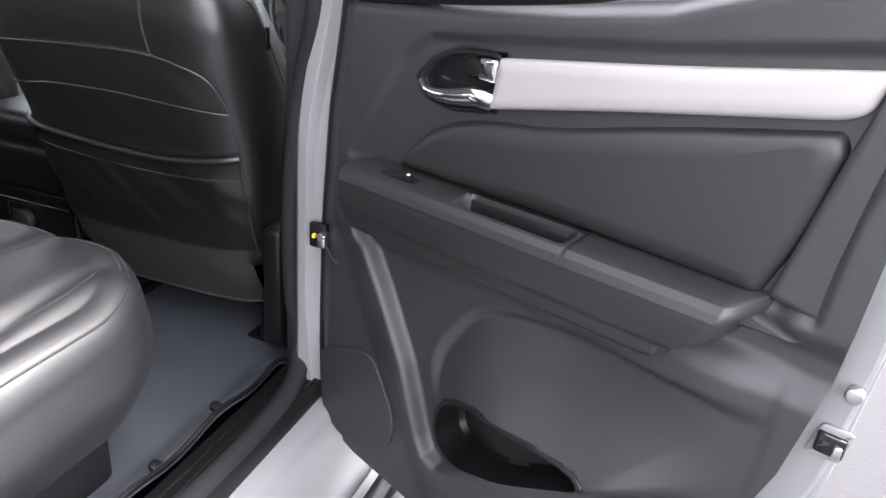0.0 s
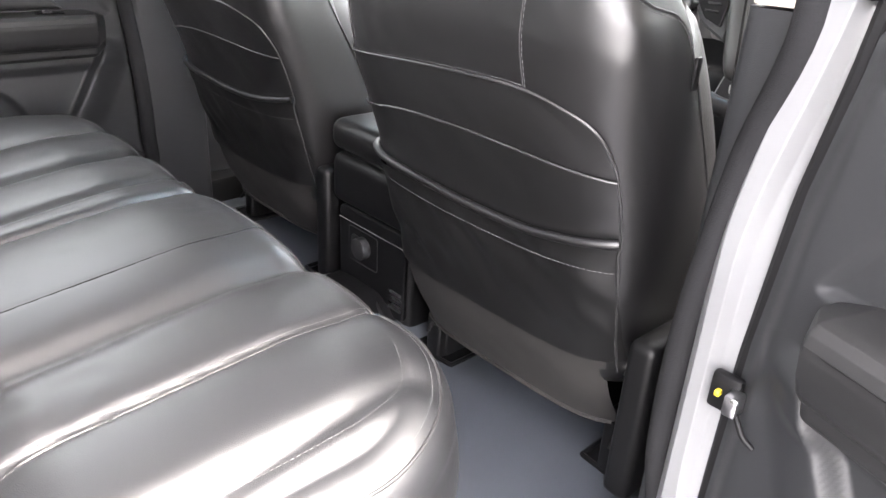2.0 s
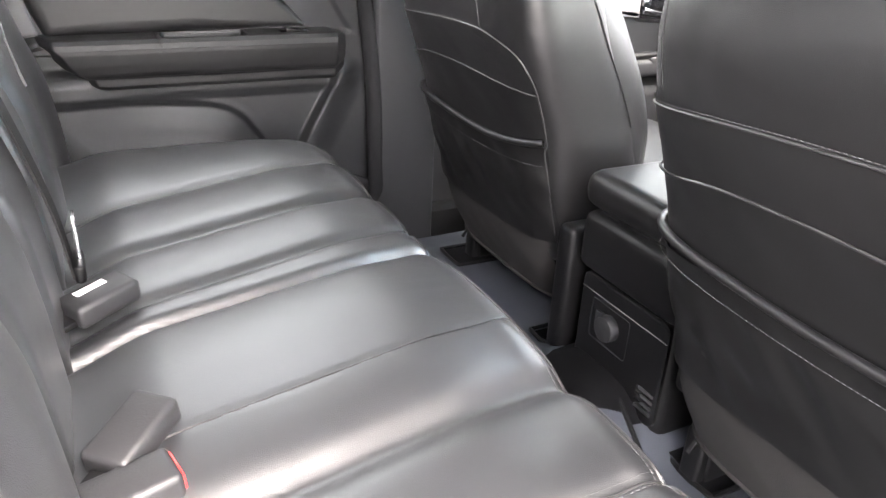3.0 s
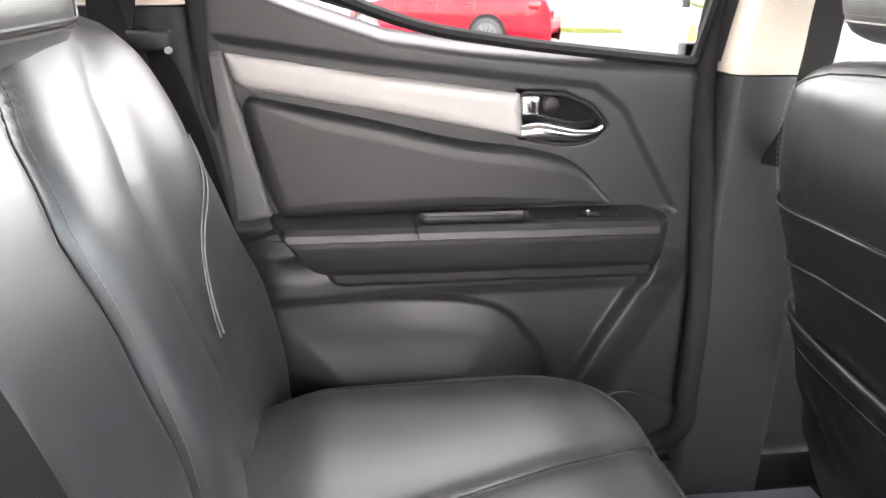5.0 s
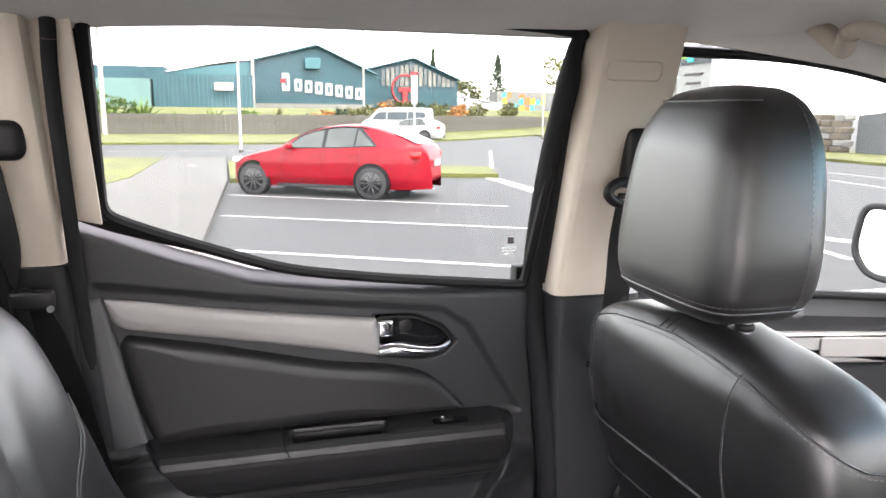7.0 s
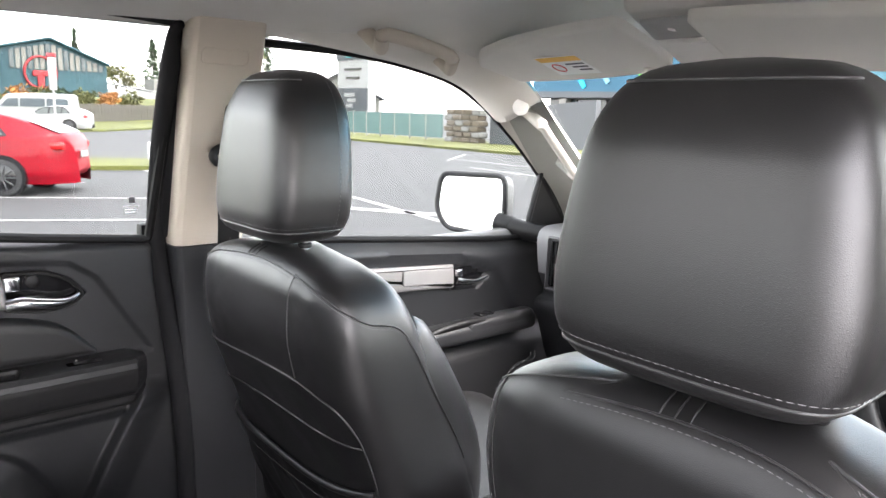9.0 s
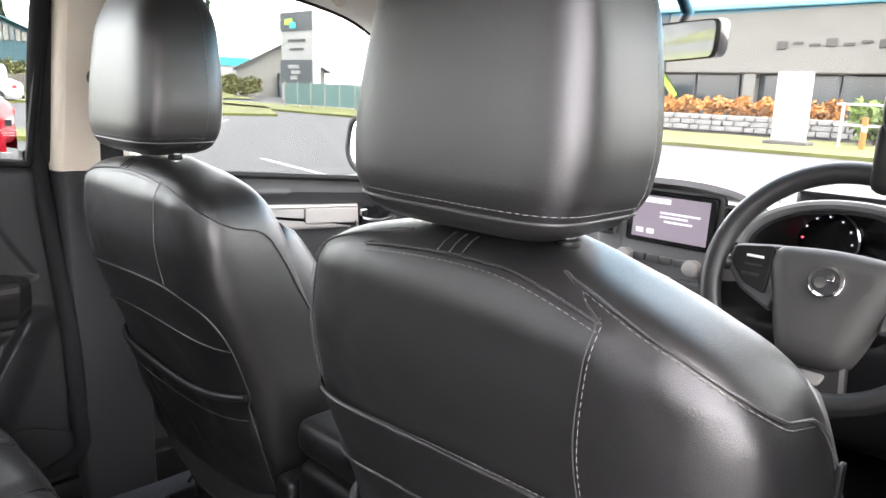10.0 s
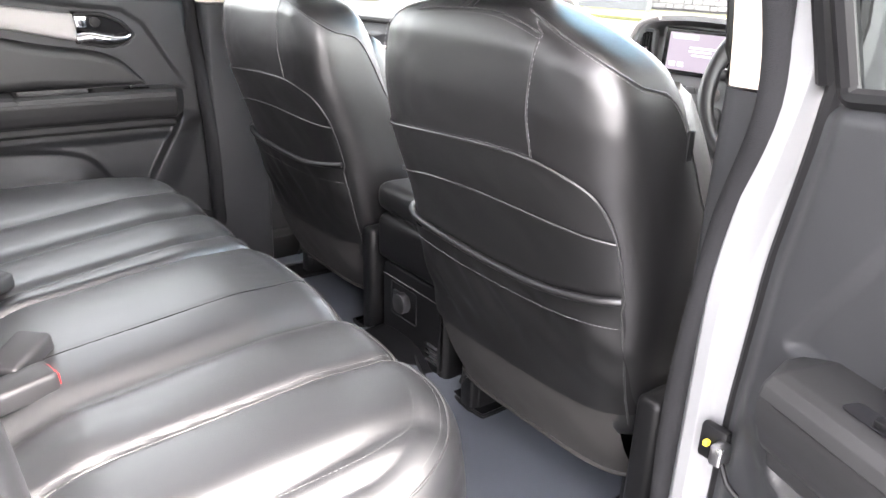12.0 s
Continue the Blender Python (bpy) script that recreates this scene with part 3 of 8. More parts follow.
    # armrest with its grip pocket
    ring = [(-0.012, 1.046), (0.02, 1.046), (0.045, 1.045), (0.056, 1.043), (0.063, 1.037), (0.066, 1.028), (0.066, 1.02), (0.062, 1.0), (0.057, 0.984), (0.052, 0.977), (0.044, 0.973), (0.043, 0.958), (0.036, 0.951), (0.0, 0.948), (-0.012, 0.948)]

    def arm(s, v, tail=False):
        cut = 0.578 - 0.062 * smooth(0.30, 0.80, s)
        u = cut + 0.034 * v if tail else 0.043 + (cut - 0.043) * v
        k = s * (len(ring) - 1)
        i = min(int(k), len(ring) - 2)
        f = k - i
        d, z = ring[i][0] * (1 - f) + ring[i + 1][0] * f, ring[i][1] * (1 - f) + ring[i + 1][1] * f
        if z < 0.972:
            z = 0.972 + (z - 0.972) * smooth(0.57, 0.50, u)
        tip = min(1.0, (u - 0.043) / 0.030)
        end = smooth(0.0, 0.034, cut + 0.034 - u)
        d = -0.012 + (d + 0.012) * (0.42 + 0.58 * tip) * end
        z = 1.008 + (z - 1.008) * (0.72 + 0.28 * tip)
        if s < 0.315:
            z -= 0.030 * smooth(0.247, 0.262, u) * smooth(0.403, 0.390, u) * smooth(0.012, 0.018, d) * smooth(0.050, 0.044, d)
            z += 0.004 * smooth(0.010, 0.014, d) * smooth(0.022, 0.018, d) * smooth(0.24, 0.25, u) * smooth(0.412, 0.40, u)
        if z > 1.01:
            z -= 0.002 * (1 if abs(u - 0.409) < 0.0016 else 0)
        return (d, -u, z)
    armrest = add("armrest", surface(lambda s, v: arm(s * 0.3571, v), 40, 190), PAD_SKIN, "charcoal armrest with grip pocket", angle=50)
    add("armrest_front", surface(lambda s, v: arm(0.3571 + s * 0.6429, v), 42, 120), PAD_SKIN, "grained black armrest front", armrest, 50)
    add("armrest_end", surface(lambda s, v: arm(s, v, True), 60, 24), PLASTIC, "moulding running out into the panel", armrest, 30)
    add("armrest_ridge", pillow(rounded([(0.560, 1.040), (0.560, 1.006), (0.642, 1.014)], 0.003, 3), on(-0.004), 0.010, ((0.004, 0.006), (0.006, 0.003))), PLASTIC, "small ridge behind the armrest", armrest, 30)
    for v, k in ((0.0, 1),):
        cap = bmesh.new()
        ringv = [cap.verts.new(arm(i / 28, v)) for i in range(29)]
        cap.faces.new(ringv if k else ringv[::-1])
        add("armrest_cap", cap, PAD_SKIN, "", armrest)
    # black plates on the pocket's floor and wall paint in its deep shade
    add("grip_shade", box((0.031, -0.326, 1.0195), (0.028, 0.138, 0.002), 0.0008), LEATHER_DULL, "black plate standing for the shade in the grip pocket", armrest)
    add("grip_wall_shade", box((0.0195, -0.326, 1.0325), (0.002, 0.136, 0.024), 0.0008), LEATHER_DULL, "", armrest)
    lip = [(0.0665, -u, 1.0275 - 0.001 * smooth(0.1, 0.06, u)) for u in np.linspace(0.09, 0.53, 30)]
    add("seam", tube(lip, 0.0007, 5), PLASTIC_DARK, "", armrest)
    add("joint", tube([(0.006, -0.41, 1.0468), (0.05, -0.409, 1.0455), (0.062, -0.408, 1.0395), (0.0668, -0.404, 1.030)], 0.0009, 5), PLASTIC_DARK, "", armrest)
    switch = add("window_switch", join(plate(rounded([(0.125, 0.022), (0.182, 0.022), (0.182, 0.042), (0.125, 0.042)], 0.006, 3), lambda a, b, h: (b, -a, 1.0458 + h), 0.0008, ((0.002, -0.0006),))), GLOSS_BLACK, "window switch", armrest)
    add("switch_key", box((0.032, -0.160, 1.0485), (0.012, 0.02, 0.006), 0.002), PLASTIC_DARK, "", armrest)
    add("switch_mark", disc((0.032, -0.166, 1.052), 0.0022, 0.0008, (0, 0, 1), 12), LABEL_WHITE, "", armrest)
    add("rear_facet", pillow(rounded([(0.600, 1.046), (0.652, 1.036), (0.664, 1.20), (0.668, 1.262), (0.648, 1.265), (0.630, 1.19)], 0.004, 3), on(-0.004), 0.006, ((0.003, 0.003), (0.006, 0.001))), FACET if not right else PLASTIC, "satin grey corner facet")
    # speaker grille
    add("speaker_grille", plate(rounded(SPEAKER, 0.02, 4), on(-0.006), 0.010, ((0.002, 0.0015),)), GRILLE, "black perforated speaker grille")
    # window
    out2 = rounded(WINDOW, [0.01, 0.1, 0.1, 0.1, 0.1, 0.1, 0.02, 0.03, 0.1, 0.03], 4)
    loop = [Vector((-0.012 + lean(p[1]), -p[0], p[1])) for p in out2]
    add("window_frame", tube(loop + [loop[0]], 0.0085, 8, cap=False), RUBBER, "black window surround")
    cx, cz = 0.32, 1.45

    def backing(u, v):
        p = out2[int(round(u * len(out2))) % len(out2)]
        gx, gz = p[0] - cx, p[1] - cz
        q = (p[0] + 0.055 * v * (1 if gx > 0 else -1) * min(1, abs(gx) / 0.25), p[1] + (0.05 if gz > 0 else 0.0) * v * min(1, abs(gz) / 0.1))
        return (-0.028 + lean(q[1]), -q[0], q[1])
    add("frame_backing", surface(backing, len(out2), 2, closed_u=True), WHITE_PAINT if right else RUBBER, "painted door frame" if right else "black door frame inside")
    gasket = [(-0.022, -(lerp_table(DOOR_FRONT, z) - 0.010), z) for z in np.linspace(0.62, 1.25, 30)] + [(-0.03, 0.006, 1.30), (-0.035, 0.022, 1.40)]
    add("edge_seal", tube(gasket, 0.008, 8), RUBBER, "black rubber seal on the door edge")
    hood = [Vector((-0.02 + lean(z), -u, z)) for u, z in ((-0.012, 1.255), (-0.02, 1.45), (-0.036, 1.61), (-0.014, 1.668), (0.3, 1.674), (0.65, 1.666), (0.678, 1.61), (0.70, 1.38))]
    add("door_frame", tube(catmull(hood, 8), 0.017 if not right else 0.009, 8), RUBBER, "upper door frame")
    add("sail_trim", sheet(lambda a, b: (0.003 + lean(1.37 + 0.27 * b), -(0.6315 + 0.004 * b + 0.052 * a), (1.375 + 0.012 * a) + 0.27 * b), 4, 8, 0.006), BEIGE if not right else PLASTIC, "trim behind the window")
    pane = add("window_pane", plate(out2, lambda a, b, h: (-0.02 + 0.31 * (b - 1.25) + h, -a, b), 0.004, ()), GLASS, "clear side window", angle=20)
    pane.visible_shadow = False
    if not right:
        add("pane_mark", box((-0.012 + lean(1.325), -0.052, 1.325), (0.001, 0.010, 0.010)), LABEL_INK, "small printed mark", pane)
        for k in range(3):
            add("pane_print", box((-0.012 + lean(1.305 - 0.004 * k), -0.052, 1.312 - 0.005 * k), (0.0008, 0.026 - 0.004 * k, 0.0012)), LABEL_WHITE, "", pane)
    else:
        # latch and bump stop on the door's shut face
        add("bump_stop", disc((-0.024, -0.693, 0.968), 0.0085, 0.012, (1, 0, 0), 24, 0.002), STEEL, "pale round bump stop")
        latch = add("latch", plate(rounded([(0.668, 0.888), (0.700, 0.888), (0.706, 0.925), (0.676, 0.925)], 0.004, 3), on(-0.029), 0.002, ((0.003, 0.001),)), WHITE_PAINT, "latch plate")
        add("latch_slot", box((-0.028, -0.688, 0.906), (0.012, 0.028, 0.024), 0.003), GLOSS_BLACK, "", latch)
        add("latch_claw", box((-0.021, -0.696, 0.903), (0.006, 0.008, 0.014), 0.002), STEEL, "", latch)
    return d0


def perforated(name, base, pitch):
    """Dark sheet with a regular field of black holes across its y and z."""
    m = material(name, base, 0.55, vary=0.0, bump=0)
    n, ln = m.node_tree.nodes, m.node_tree.links
    tc, split, flat = n.new("ShaderNodeTexCoord"), n.new("ShaderNodeSeparateXYZ"), n.new("ShaderNodeCombineXYZ")
    dots, edge, mix = n.new("ShaderNodeTexVoronoi"), n.new("ShaderNodeMapRange"), n.new("ShaderNodeMix")
    ln.new(tc.outputs["Object"], split.inputs[0])
    ln.new(split.outputs["Y"], flat.inputs["X"])
    ln.new(split.outputs["Z"], flat.inputs["Y"])
    dots.voronoi_dimensions = "2D"
    dots.inputs["Scale"].default_value, dots.inputs["Randomness"].default_value = 1 / pitch, 0.0
    ln.new(flat.outputs[0], dots.inputs["Vector"])
    edge.inputs["From Min"].default_value, edge.inputs["From Max"].default_value = 0.28, 0.36
    ln.new(dots.outputs["Distance"], edge.inputs["Value"])
    mix.data_type = "RGBA"
    mix.inputs[6].default_value, mix.inputs[7].default_value = (0.0008, 0.0008, 0.0009, 1), (*base, 1)
    ln.new(edge.outputs[0], mix.inputs["Factor"])
    ln.new(mix.outputs[2], n["Principled BSDF"].inputs["Base Color"])
    return m


GRILLE = perforated("speaker_mesh", (0.020, 0.020, 0.022), 0.0042)
door_left = rear_door("left")
door_right = rear_door("right")


# ---- front seats ----
SEAT_BACK = ((0.60, 0.135), (0.667, 0.100), (0.75, 0.062), (0.85, 0.036), (0.94, 0.012), (0.98, 0.003), (1.05, -0.020), (1.13, -0.046), (1.2, -0.056), (1.25, -0.055), (1.28, -0.046), (1.294, -0.032), (1.304, -0.01))
SEAT_HALF = ((0.60, 0.20), (0.70, 0.212), (0.75, 0.218), (0.85, 0.226), (0.98, 0.236), (1.10, 0.235), (1.18, 0.231), (1.22, 0.226), (1.25, 0.215), (1.268, 0.198), (1.285, 0.162), (1.297, 0.105), (1.304, 0.04))
SEAT_DEEP = ((0.60, 0.11), (0.75, 0.115), (0.95, 0.115), (1.15, 0.095), (1.25, 0.075), (1.285, 0.055), (1.304, 0.03))
DRIVER_X = 0.388
SAG = [0.020]  # how far the worn outer shoulder of the driver's seat hangs


def sagged(p):
    return Vector((p.x, p.y, p.z - SAG[0] * smooth(0.02, 0.19, p.x) * smooth(1.12, 1.25, p.z)))


def seat_rear(x, z, lift=0.0):
    """The point of the backrest's rear face at x (from the seat's middle) and z."""
    w, h = curve_table(SEAT_HALF, z), curve_table(SEAT_DEEP, z)
    t = min(abs(x) / w, 0.9999)
    y = curve_table(SEAT_BACK, z) + h - h * (1 - t ** 4.2) ** (1 / 4.2)
    return sagged(Vector((x, y - lift, z)))


def seat_ring(a, z):
    w, h = curve_table(SEAT_HALF, z), curve_table(SEAT_DEEP, z)
    c, s = math.cos(a), math.sin(a)
    e = 2 / 4.2
    return sagged(Vector((w * abs(c) ** e * (1 if c > 0 else -1), curve_table(SEAT_BACK, z) + h + h * abs(s) ** e * (1 if s > 0 else -1), z)))


def front_seat():
    seat = thing("front_seat", "black leather front seat with stitched back and map pocket", "car seat", "front seats", (DRIVER_X, 0, FLOOR))
    base = Matrix.Translation((0, 0, -FLOOR))

    def add(name, bm, mat, lbl="", parent=None, angle=60):
        bmesh.ops.transform(bm, matrix=base, verts=bm.verts)
        return part(name, bm, mat, parent or seat, lbl, angle=angle)

    def body(u, v):
        z = 0.752 + 0.552 * (1 - (1 - v) ** 1.5)
        p = seat_ring(2 * math.pi * u, z)
        return p + Vector((0, 1, 0)) * 0.0016 * noise.noise(p * 14) + Vector((0, 0.0012 * noise.noise(p * 40), 0))
    back = add("backrest", surface(body, 120, 90, closed_u=True, cap0=True, cap1=True), LEATHER, "black grained leather back", angle=80)

    def strip(x0, x1, z0, z1, lift, wrinkle=0.0, nx=60, nz=30, right_cut=None, tilt=0.0):
        def fn(u, v):
            z = z0 + (z1 + tilt * (u - 0.5) - z0) * v
            w = curve_table(SEAT_HALF, z)
            hi = min(x1, right_cut(z)) if right_cut else x1
            x = max(x0, -w * 0.992) + (min(hi, w * 0.985) - max(x0, -w * 0.992)) * u
            p = seat_rear(x, z, lift * min(1.0, 8 * min(u, 1 - u) + 0.3))
            q = Vector((x * 7, 0, z * 9 + x * 6))
            p.y -= wrinkle * (noise.noise(q) + 0.6 * noise.noise(q * 2.3)) * math.sin(math.pi * min(max(v, 0), 1)) * 1.0
            return p
        return surface(fn, nx, nz)

    def curve_x(z):
        # right border of the lower panel: rounded at its upper corner
        return 0.214 - 0.10 * max(0.0, (z - 1.03) / 0.10) ** 2.2 if z > 1.03 else 0.214
    add("middle_panel", strip(-0.3, 0.213, 0.955, 1.126, 0.0025, 0.002, 60, 26, curve_x, 0.008), LEATHER, "plain black leather band", back)
    add("map_pocket", strip(-0.3, 0.215, 0.790, 0.957, 0.009, 0.013, 70, 40, None, 0.012), LEATHER_DULL, "creased black vinyl map pocket", back)
    flap = add("flap", strip(-0.205, 0.196, 0.660, 0.806, 0.002, 0.004, 40, 16), HEM, "brown-grey felt flap under the seat back", back)
    add("flap_hem", tube([seat_rear(x, 0.661, 0.003) for x in np.linspace(-0.195, 0.190, 24)], 0.0035, 6), HEM, "", flap)

    def line(points, lift):
        """A smooth line over the rear face through (x, z) points."""
        return [seat_rear(max(-0.985 * curve_table(SEAT_HALF, q.y), q.x), q.y, lift) for q in catmull([(a, b) for a, b in points], 9)]
    top = [seat_rear(p[0], p[1], 0.004) for p in catmull([(-0.232, 1.112), (-0.1, 1.124), (0.03, 1.131), (0.114, 1.131), (0.165, 1.120), (0.198, 1.103), (0.212, 1.072), (0.216, 1.035), (0.216, 0.99)], 8)]
    side = [seat_rear(0.216 - 0.006 * smooth(0.95, 0.82, z), z, 0.010 if z < 0.96 else 0.004) for z in np.linspace(1.02, 0.775, 20)]
    add("upper_piping", tube(top, 0.0016, 6), PIPING, "", back)
    add("side_piping", tube(side, 0.0016, 6), PIPING, "", back)
    add("upper_stitching", stitches([p + Vector((0, -0.0012, 0.004)) for p in top[:26]]), THREAD, "pale thread", back)
    add("middle_piping", tube(line(((-0.232, 1.040), (-0.18, 1.044), (-0.11, 1.056), (-0.02, 1.060), (0.06, 1.059), (0.14, 1.054), (0.215, 1.047)), 0.005), 0.0016, 6), PIPING, "", back)
    add("pocket_roll", tube(line(((-0.232, 0.972), (-0.17, 0.967), (-0.09, 0.962), (0.0, 0.956), (0.09, 0.956), (0.16, 0.963), (0.216, 0.972)), 0.010), 0.0058, 8), LEATHER, "rolled pocket opening", back)
    add("pocket_stitching", stitches(line(((-0.232, 0.946), (-0.15, 0.938), (-0.05, 0.931), (0.03, 0.929), (0.12, 0.930), (0.215, 0.934)), 0.0145)), THREAD, "pale thread", back)
    for sgn, x in ((1, 0.115), (-1, -0.192)):
        seam = [seat_rear(x - 0.004 * math.sin(3 * (z - 1.13) / 0.14), z, 0.0006) for z in np.linspace(1.132, 1.283, 24)]
        add("vertical_seam", tube(seam, 0.0008, 5), PIPING, "", back)
        add("vertical_stitching", stitches([p + Vector((0.004 * sgn, -0.001, 0)) for p in seam]), THREAD, "pale thread", back)
    crown = [seat_rear(x, 1.288 - 0.0085 * (x / 0.118) ** 2, 0.0012) for x in np.linspace(-0.118, 0.118, 50)]
    turn = catmull([(-62.0, 1.2795), (-50.0, 1.2706), (-40.0, 1.263), (-30.0, 1.254), (-20.0, 1.245), (-10.0, 1.236), (0.0, 1.223), (8.0, 1.203), (13.0, 1.17), (16.0, 1.12), (17.0, 1.06), (17.0, 0.99)], 5)
    turn = [Vector((q[0], q[1] + SAG[0] * 0.85 * smooth(1.12, 1.25, q[1]))) for q in turn]
    down = [seat_ring(radians(q[0]), q[1]) + Vector((math.cos(radians(q[0])), math.sin(radians(q[0])), 0)) * 0.0012 for q in turn]
    other = [seat_ring(radians(180 - q[0]), q[1]) + Vector((-math.cos(radians(q[0])), math.sin(radians(q[0])), 0)) * 0.0012 for q in turn]
    crown = other[::-1] + crown + down
    add("crown_piping", tube(crown, 0.0012, 6), PIPING, "", back)
    under = [seat_rear(x, 1.283 - 0.0085 * (x / 0.118) ** 2, 0.0014) for x in np.linspace(-0.118, 0.118, 50)]
    under += [seat_ring(radians(q[0]), q[1] - 0.005) + Vector((math.cos(radians(q[0])), math.sin(radians(q[0])), 0)) * 0.0014 for q in turn]
    add("crown_stitching", stitches(under), THREAD, "pale thread", back)
    for x in (-0.034, -0.022, -0.010):
        add("crown_tick", tube([seat_rear(x, z, 0.0010) for z in np.linspace(1.287, 1.3, 6)], 0.0007, 5), PIPING, "", back)
    # bolster on the front edges
    for s in (-1, 1):
        def bol(u, v, s=s):
            z = 0.78 + 0.44 * v
            a = 2 * math.pi * u
            w = curve_table(SEAT_HALF, z) - 0.045
            return Vector((s * (w + 0.042 * math.cos(a) * (0.4 + 0.6 * math.sin(math.pi * v) ** 0.5)), curve_table(SEAT_BACK, z) + 0.155 + 0.085 * math.sin(a) * math.sin(math.pi * v) ** 0.5, z))
        add("bolster", surface(bol, 24, 30, closed_u=True, cap0=True, cap1=True), LEATHER, "leather side bolster", back)

    # headrest
    def head(u, v):
        a = 2 * math.pi * u
        c, s = math.cos(a), math.sin(a)
        z = 1.303 + 0.234 * v
        w = curve_table(((0, 0.05), (0.015, 0.080), (0.05, 0.099), (0.10, 0.110), (0.16, 0.117), (0.3, 0.121), (0.55, 0.1155), (0.8, 0.102), (0.9, 0.089), (0.96, 0.072), (0.99, 0.052), (1, 0.02)), v)
        h = curve_table(((0, 0.025), (0.015, 0.044), (0.06, 0.062), (0.2, 0.070), (0.7, 0.064), (0.9, 0.048), (0.97, 0.032), (1, 0.010)), v)
        e = 2 / 4.6
        y = 0.016 + 0.015 * (v - 0.4)
        p = Vector((-0.026 + w * abs(c) ** e * (1 if c > 0 else -1), y + h * abs(s) ** e * (1 if s > 0 else -1), z))
        return p
    hr = add("headrest", surface(head, 72, 60, closed_u=True, cap0=True, cap1=True), LEATHER, "black leather headrest with pale stitching", angle=80)
    rim = [head(k / 72, 0.105) for k in range(29, 80)]
    rim = [Vector((p.x * 1.003, p.y - 0.0008, p.z)) for p in rim]
    add("headrest_piping", tube([head(q / 72, 0.088) + Vector((0, -0.0004, 0)) for q in range(29, 80)], 0.0015, 6), PIPING, "", hr)
    add("headrest_stitching", stitches([head(q / 72, 0.114) + Vector((math.cos(math.pi * q / 36), math.sin(math.pi * q / 36), 0)) * 0.0007 for q in range(33, 77)]), THREAD, "pale thread", hr)
    tops = [head(k / 72, 0.93) for k in range(38, 71)]
    add("headrest_piping", tube([p + Vector((0, -0.0008, 0.0005)) for p in tops], 0.0014, 6), PIPING, "", hr)
    for s in (0, 36):
        edge = [head((s + (1 if s == 0 else -1)) / 72, v) * 1.0 for v in np.linspace(0.06, 0.95, 30)]
        add("headrest_stitching", stitches([p + Vector((0.0015 if s == 0 else -0.0015, 0.004, 0)) for p in edge]), THREAD, "pale thread", hr)
    for x in (-0.062, 0.050):
        add("headrest_post", tube([(x, 0.012, 1.27), (x, 0.008, 1.34)], 0.0065, 12), STEEL, "steel headrest post", hr)
        add("post_sleeve", disc((x, 0.010, 1.302), 0.0105, 0.008, (0, 0, 1), 16, 0.003), PLASTIC_DARK, "", hr)

    # cushion and base
    def cush(u, v):
        a = 2 * math.pi * u
        c, s = math.cos(a), math.sin(a)
        y = 0.14 + 0.50 * v
        w = 0.245 * (1 - 0.1 * (2 * v - 1) ** 4)
        h = 0.075 * (1 - 0.5 * abs(2 * v - 1) ** 5)
        return Vector((w * abs(c) ** 0.45 * (1 if c > 0 else -1), y, 0.76 + 0.04 * v + h * abs(s) ** 0.55 * (1 if s > 0 else -1) + 0.02 * abs(c) ** 2))
    add("cushion", surface(cush, 48, 24, closed_u=True, cap0=True, cap1=True), LEATHER, "leather seat cushion", angle=80)
    add("recliner_cover", box((0.248, 0.125, 0.725), (0.040, 0.130, 0.235), 0.012, 3), PLASTIC_DARK, "black recliner cover")
    add("recliner_bolt", disc((0.222, 0.105, 0.765), 0.013, 0.02, (1, 0, 0), 16, 0.003), STEEL, "dull steel pivot")
    add("side_cover", box((0.228, 0.36, 0.74), (0.03, 0.46, 0.15), 0.012), PLASTIC_DARK, "black plastic side cover")
    add("side_cover", box((-0.222, 0.33, 0.76), (0.03, 0.42, 0.13), 0.012), PLASTIC_DARK, "black plastic side cover")
    for x in (-0.19, 0.19):
        add("seat_rail", join(box((x, 0.40, 0.605), (0.040, 0.50, 0.12), 0.006), box((x, 0.150, 0.60), (0.034, 0.03, 0.10), 0.006), tube([(x + 0.014, 0.150, 0.632), (x + 0.014, 0.120, 0.645), (x + 0.014, 0.110, 0.632)], 0.004, 6)), PLASTIC_DARK, "dark steel seat rail")
    return seat


driver_seat = front_seat()
SAG[0] = 0.0
passenger_seat = front_seat()
passenger_seat.location = (DRIVER_X - 0.754, 0.052, FLOOR - 0.012)
for ob in list(passenger_seat.children):
    if ob.name.startswith("headrest"):
        ob.scale.z, ob.location.z = 1.09, ob.location.z - 0.09 * 0.763 + 0.006
part("seat_tag", box((0.2325, 0.085, 1.155 - FLOOR), (0.004, 0.010, 0.034), 0.001), RUBBER, driver_seat, "small woven side tag")


# ---- rear bench ----
def seam_at(front, rear, y):
    """Where a seam of the cushion runs at depth y, from its x at the front edge to its x at the backrest."""
    return front + (rear - front) * (-0.16 - y) / 0.39


# seams of the cushion: x at the front, x at the back, half width and depth of the furrow
FURROWS = ((-0.43, -0.29, 0.009, 0.004), (-0.266, -0.135, 0.013, 0.007), (-0.125, 0.0, 0.008, 0.005), (-0.048, 0.050, 0.009, 0.012), (0.165, 0.245, 0.003, 0.0012), (0.268, 0.338, 0.022, 0.0075), (0.412, 0.453, 0.007, 0.0045), (0.545, 0.59, 0.014, 0.004))
PANELS = ((-0.62, -0.60), (-0.43, -0.29), (-0.266, -0.135), (-0.125, 0.0), (-0.048, 0.050), (0.268, 0.338), (0.412, 0.453), (0.545, 0.59), (0.66, 0.66))


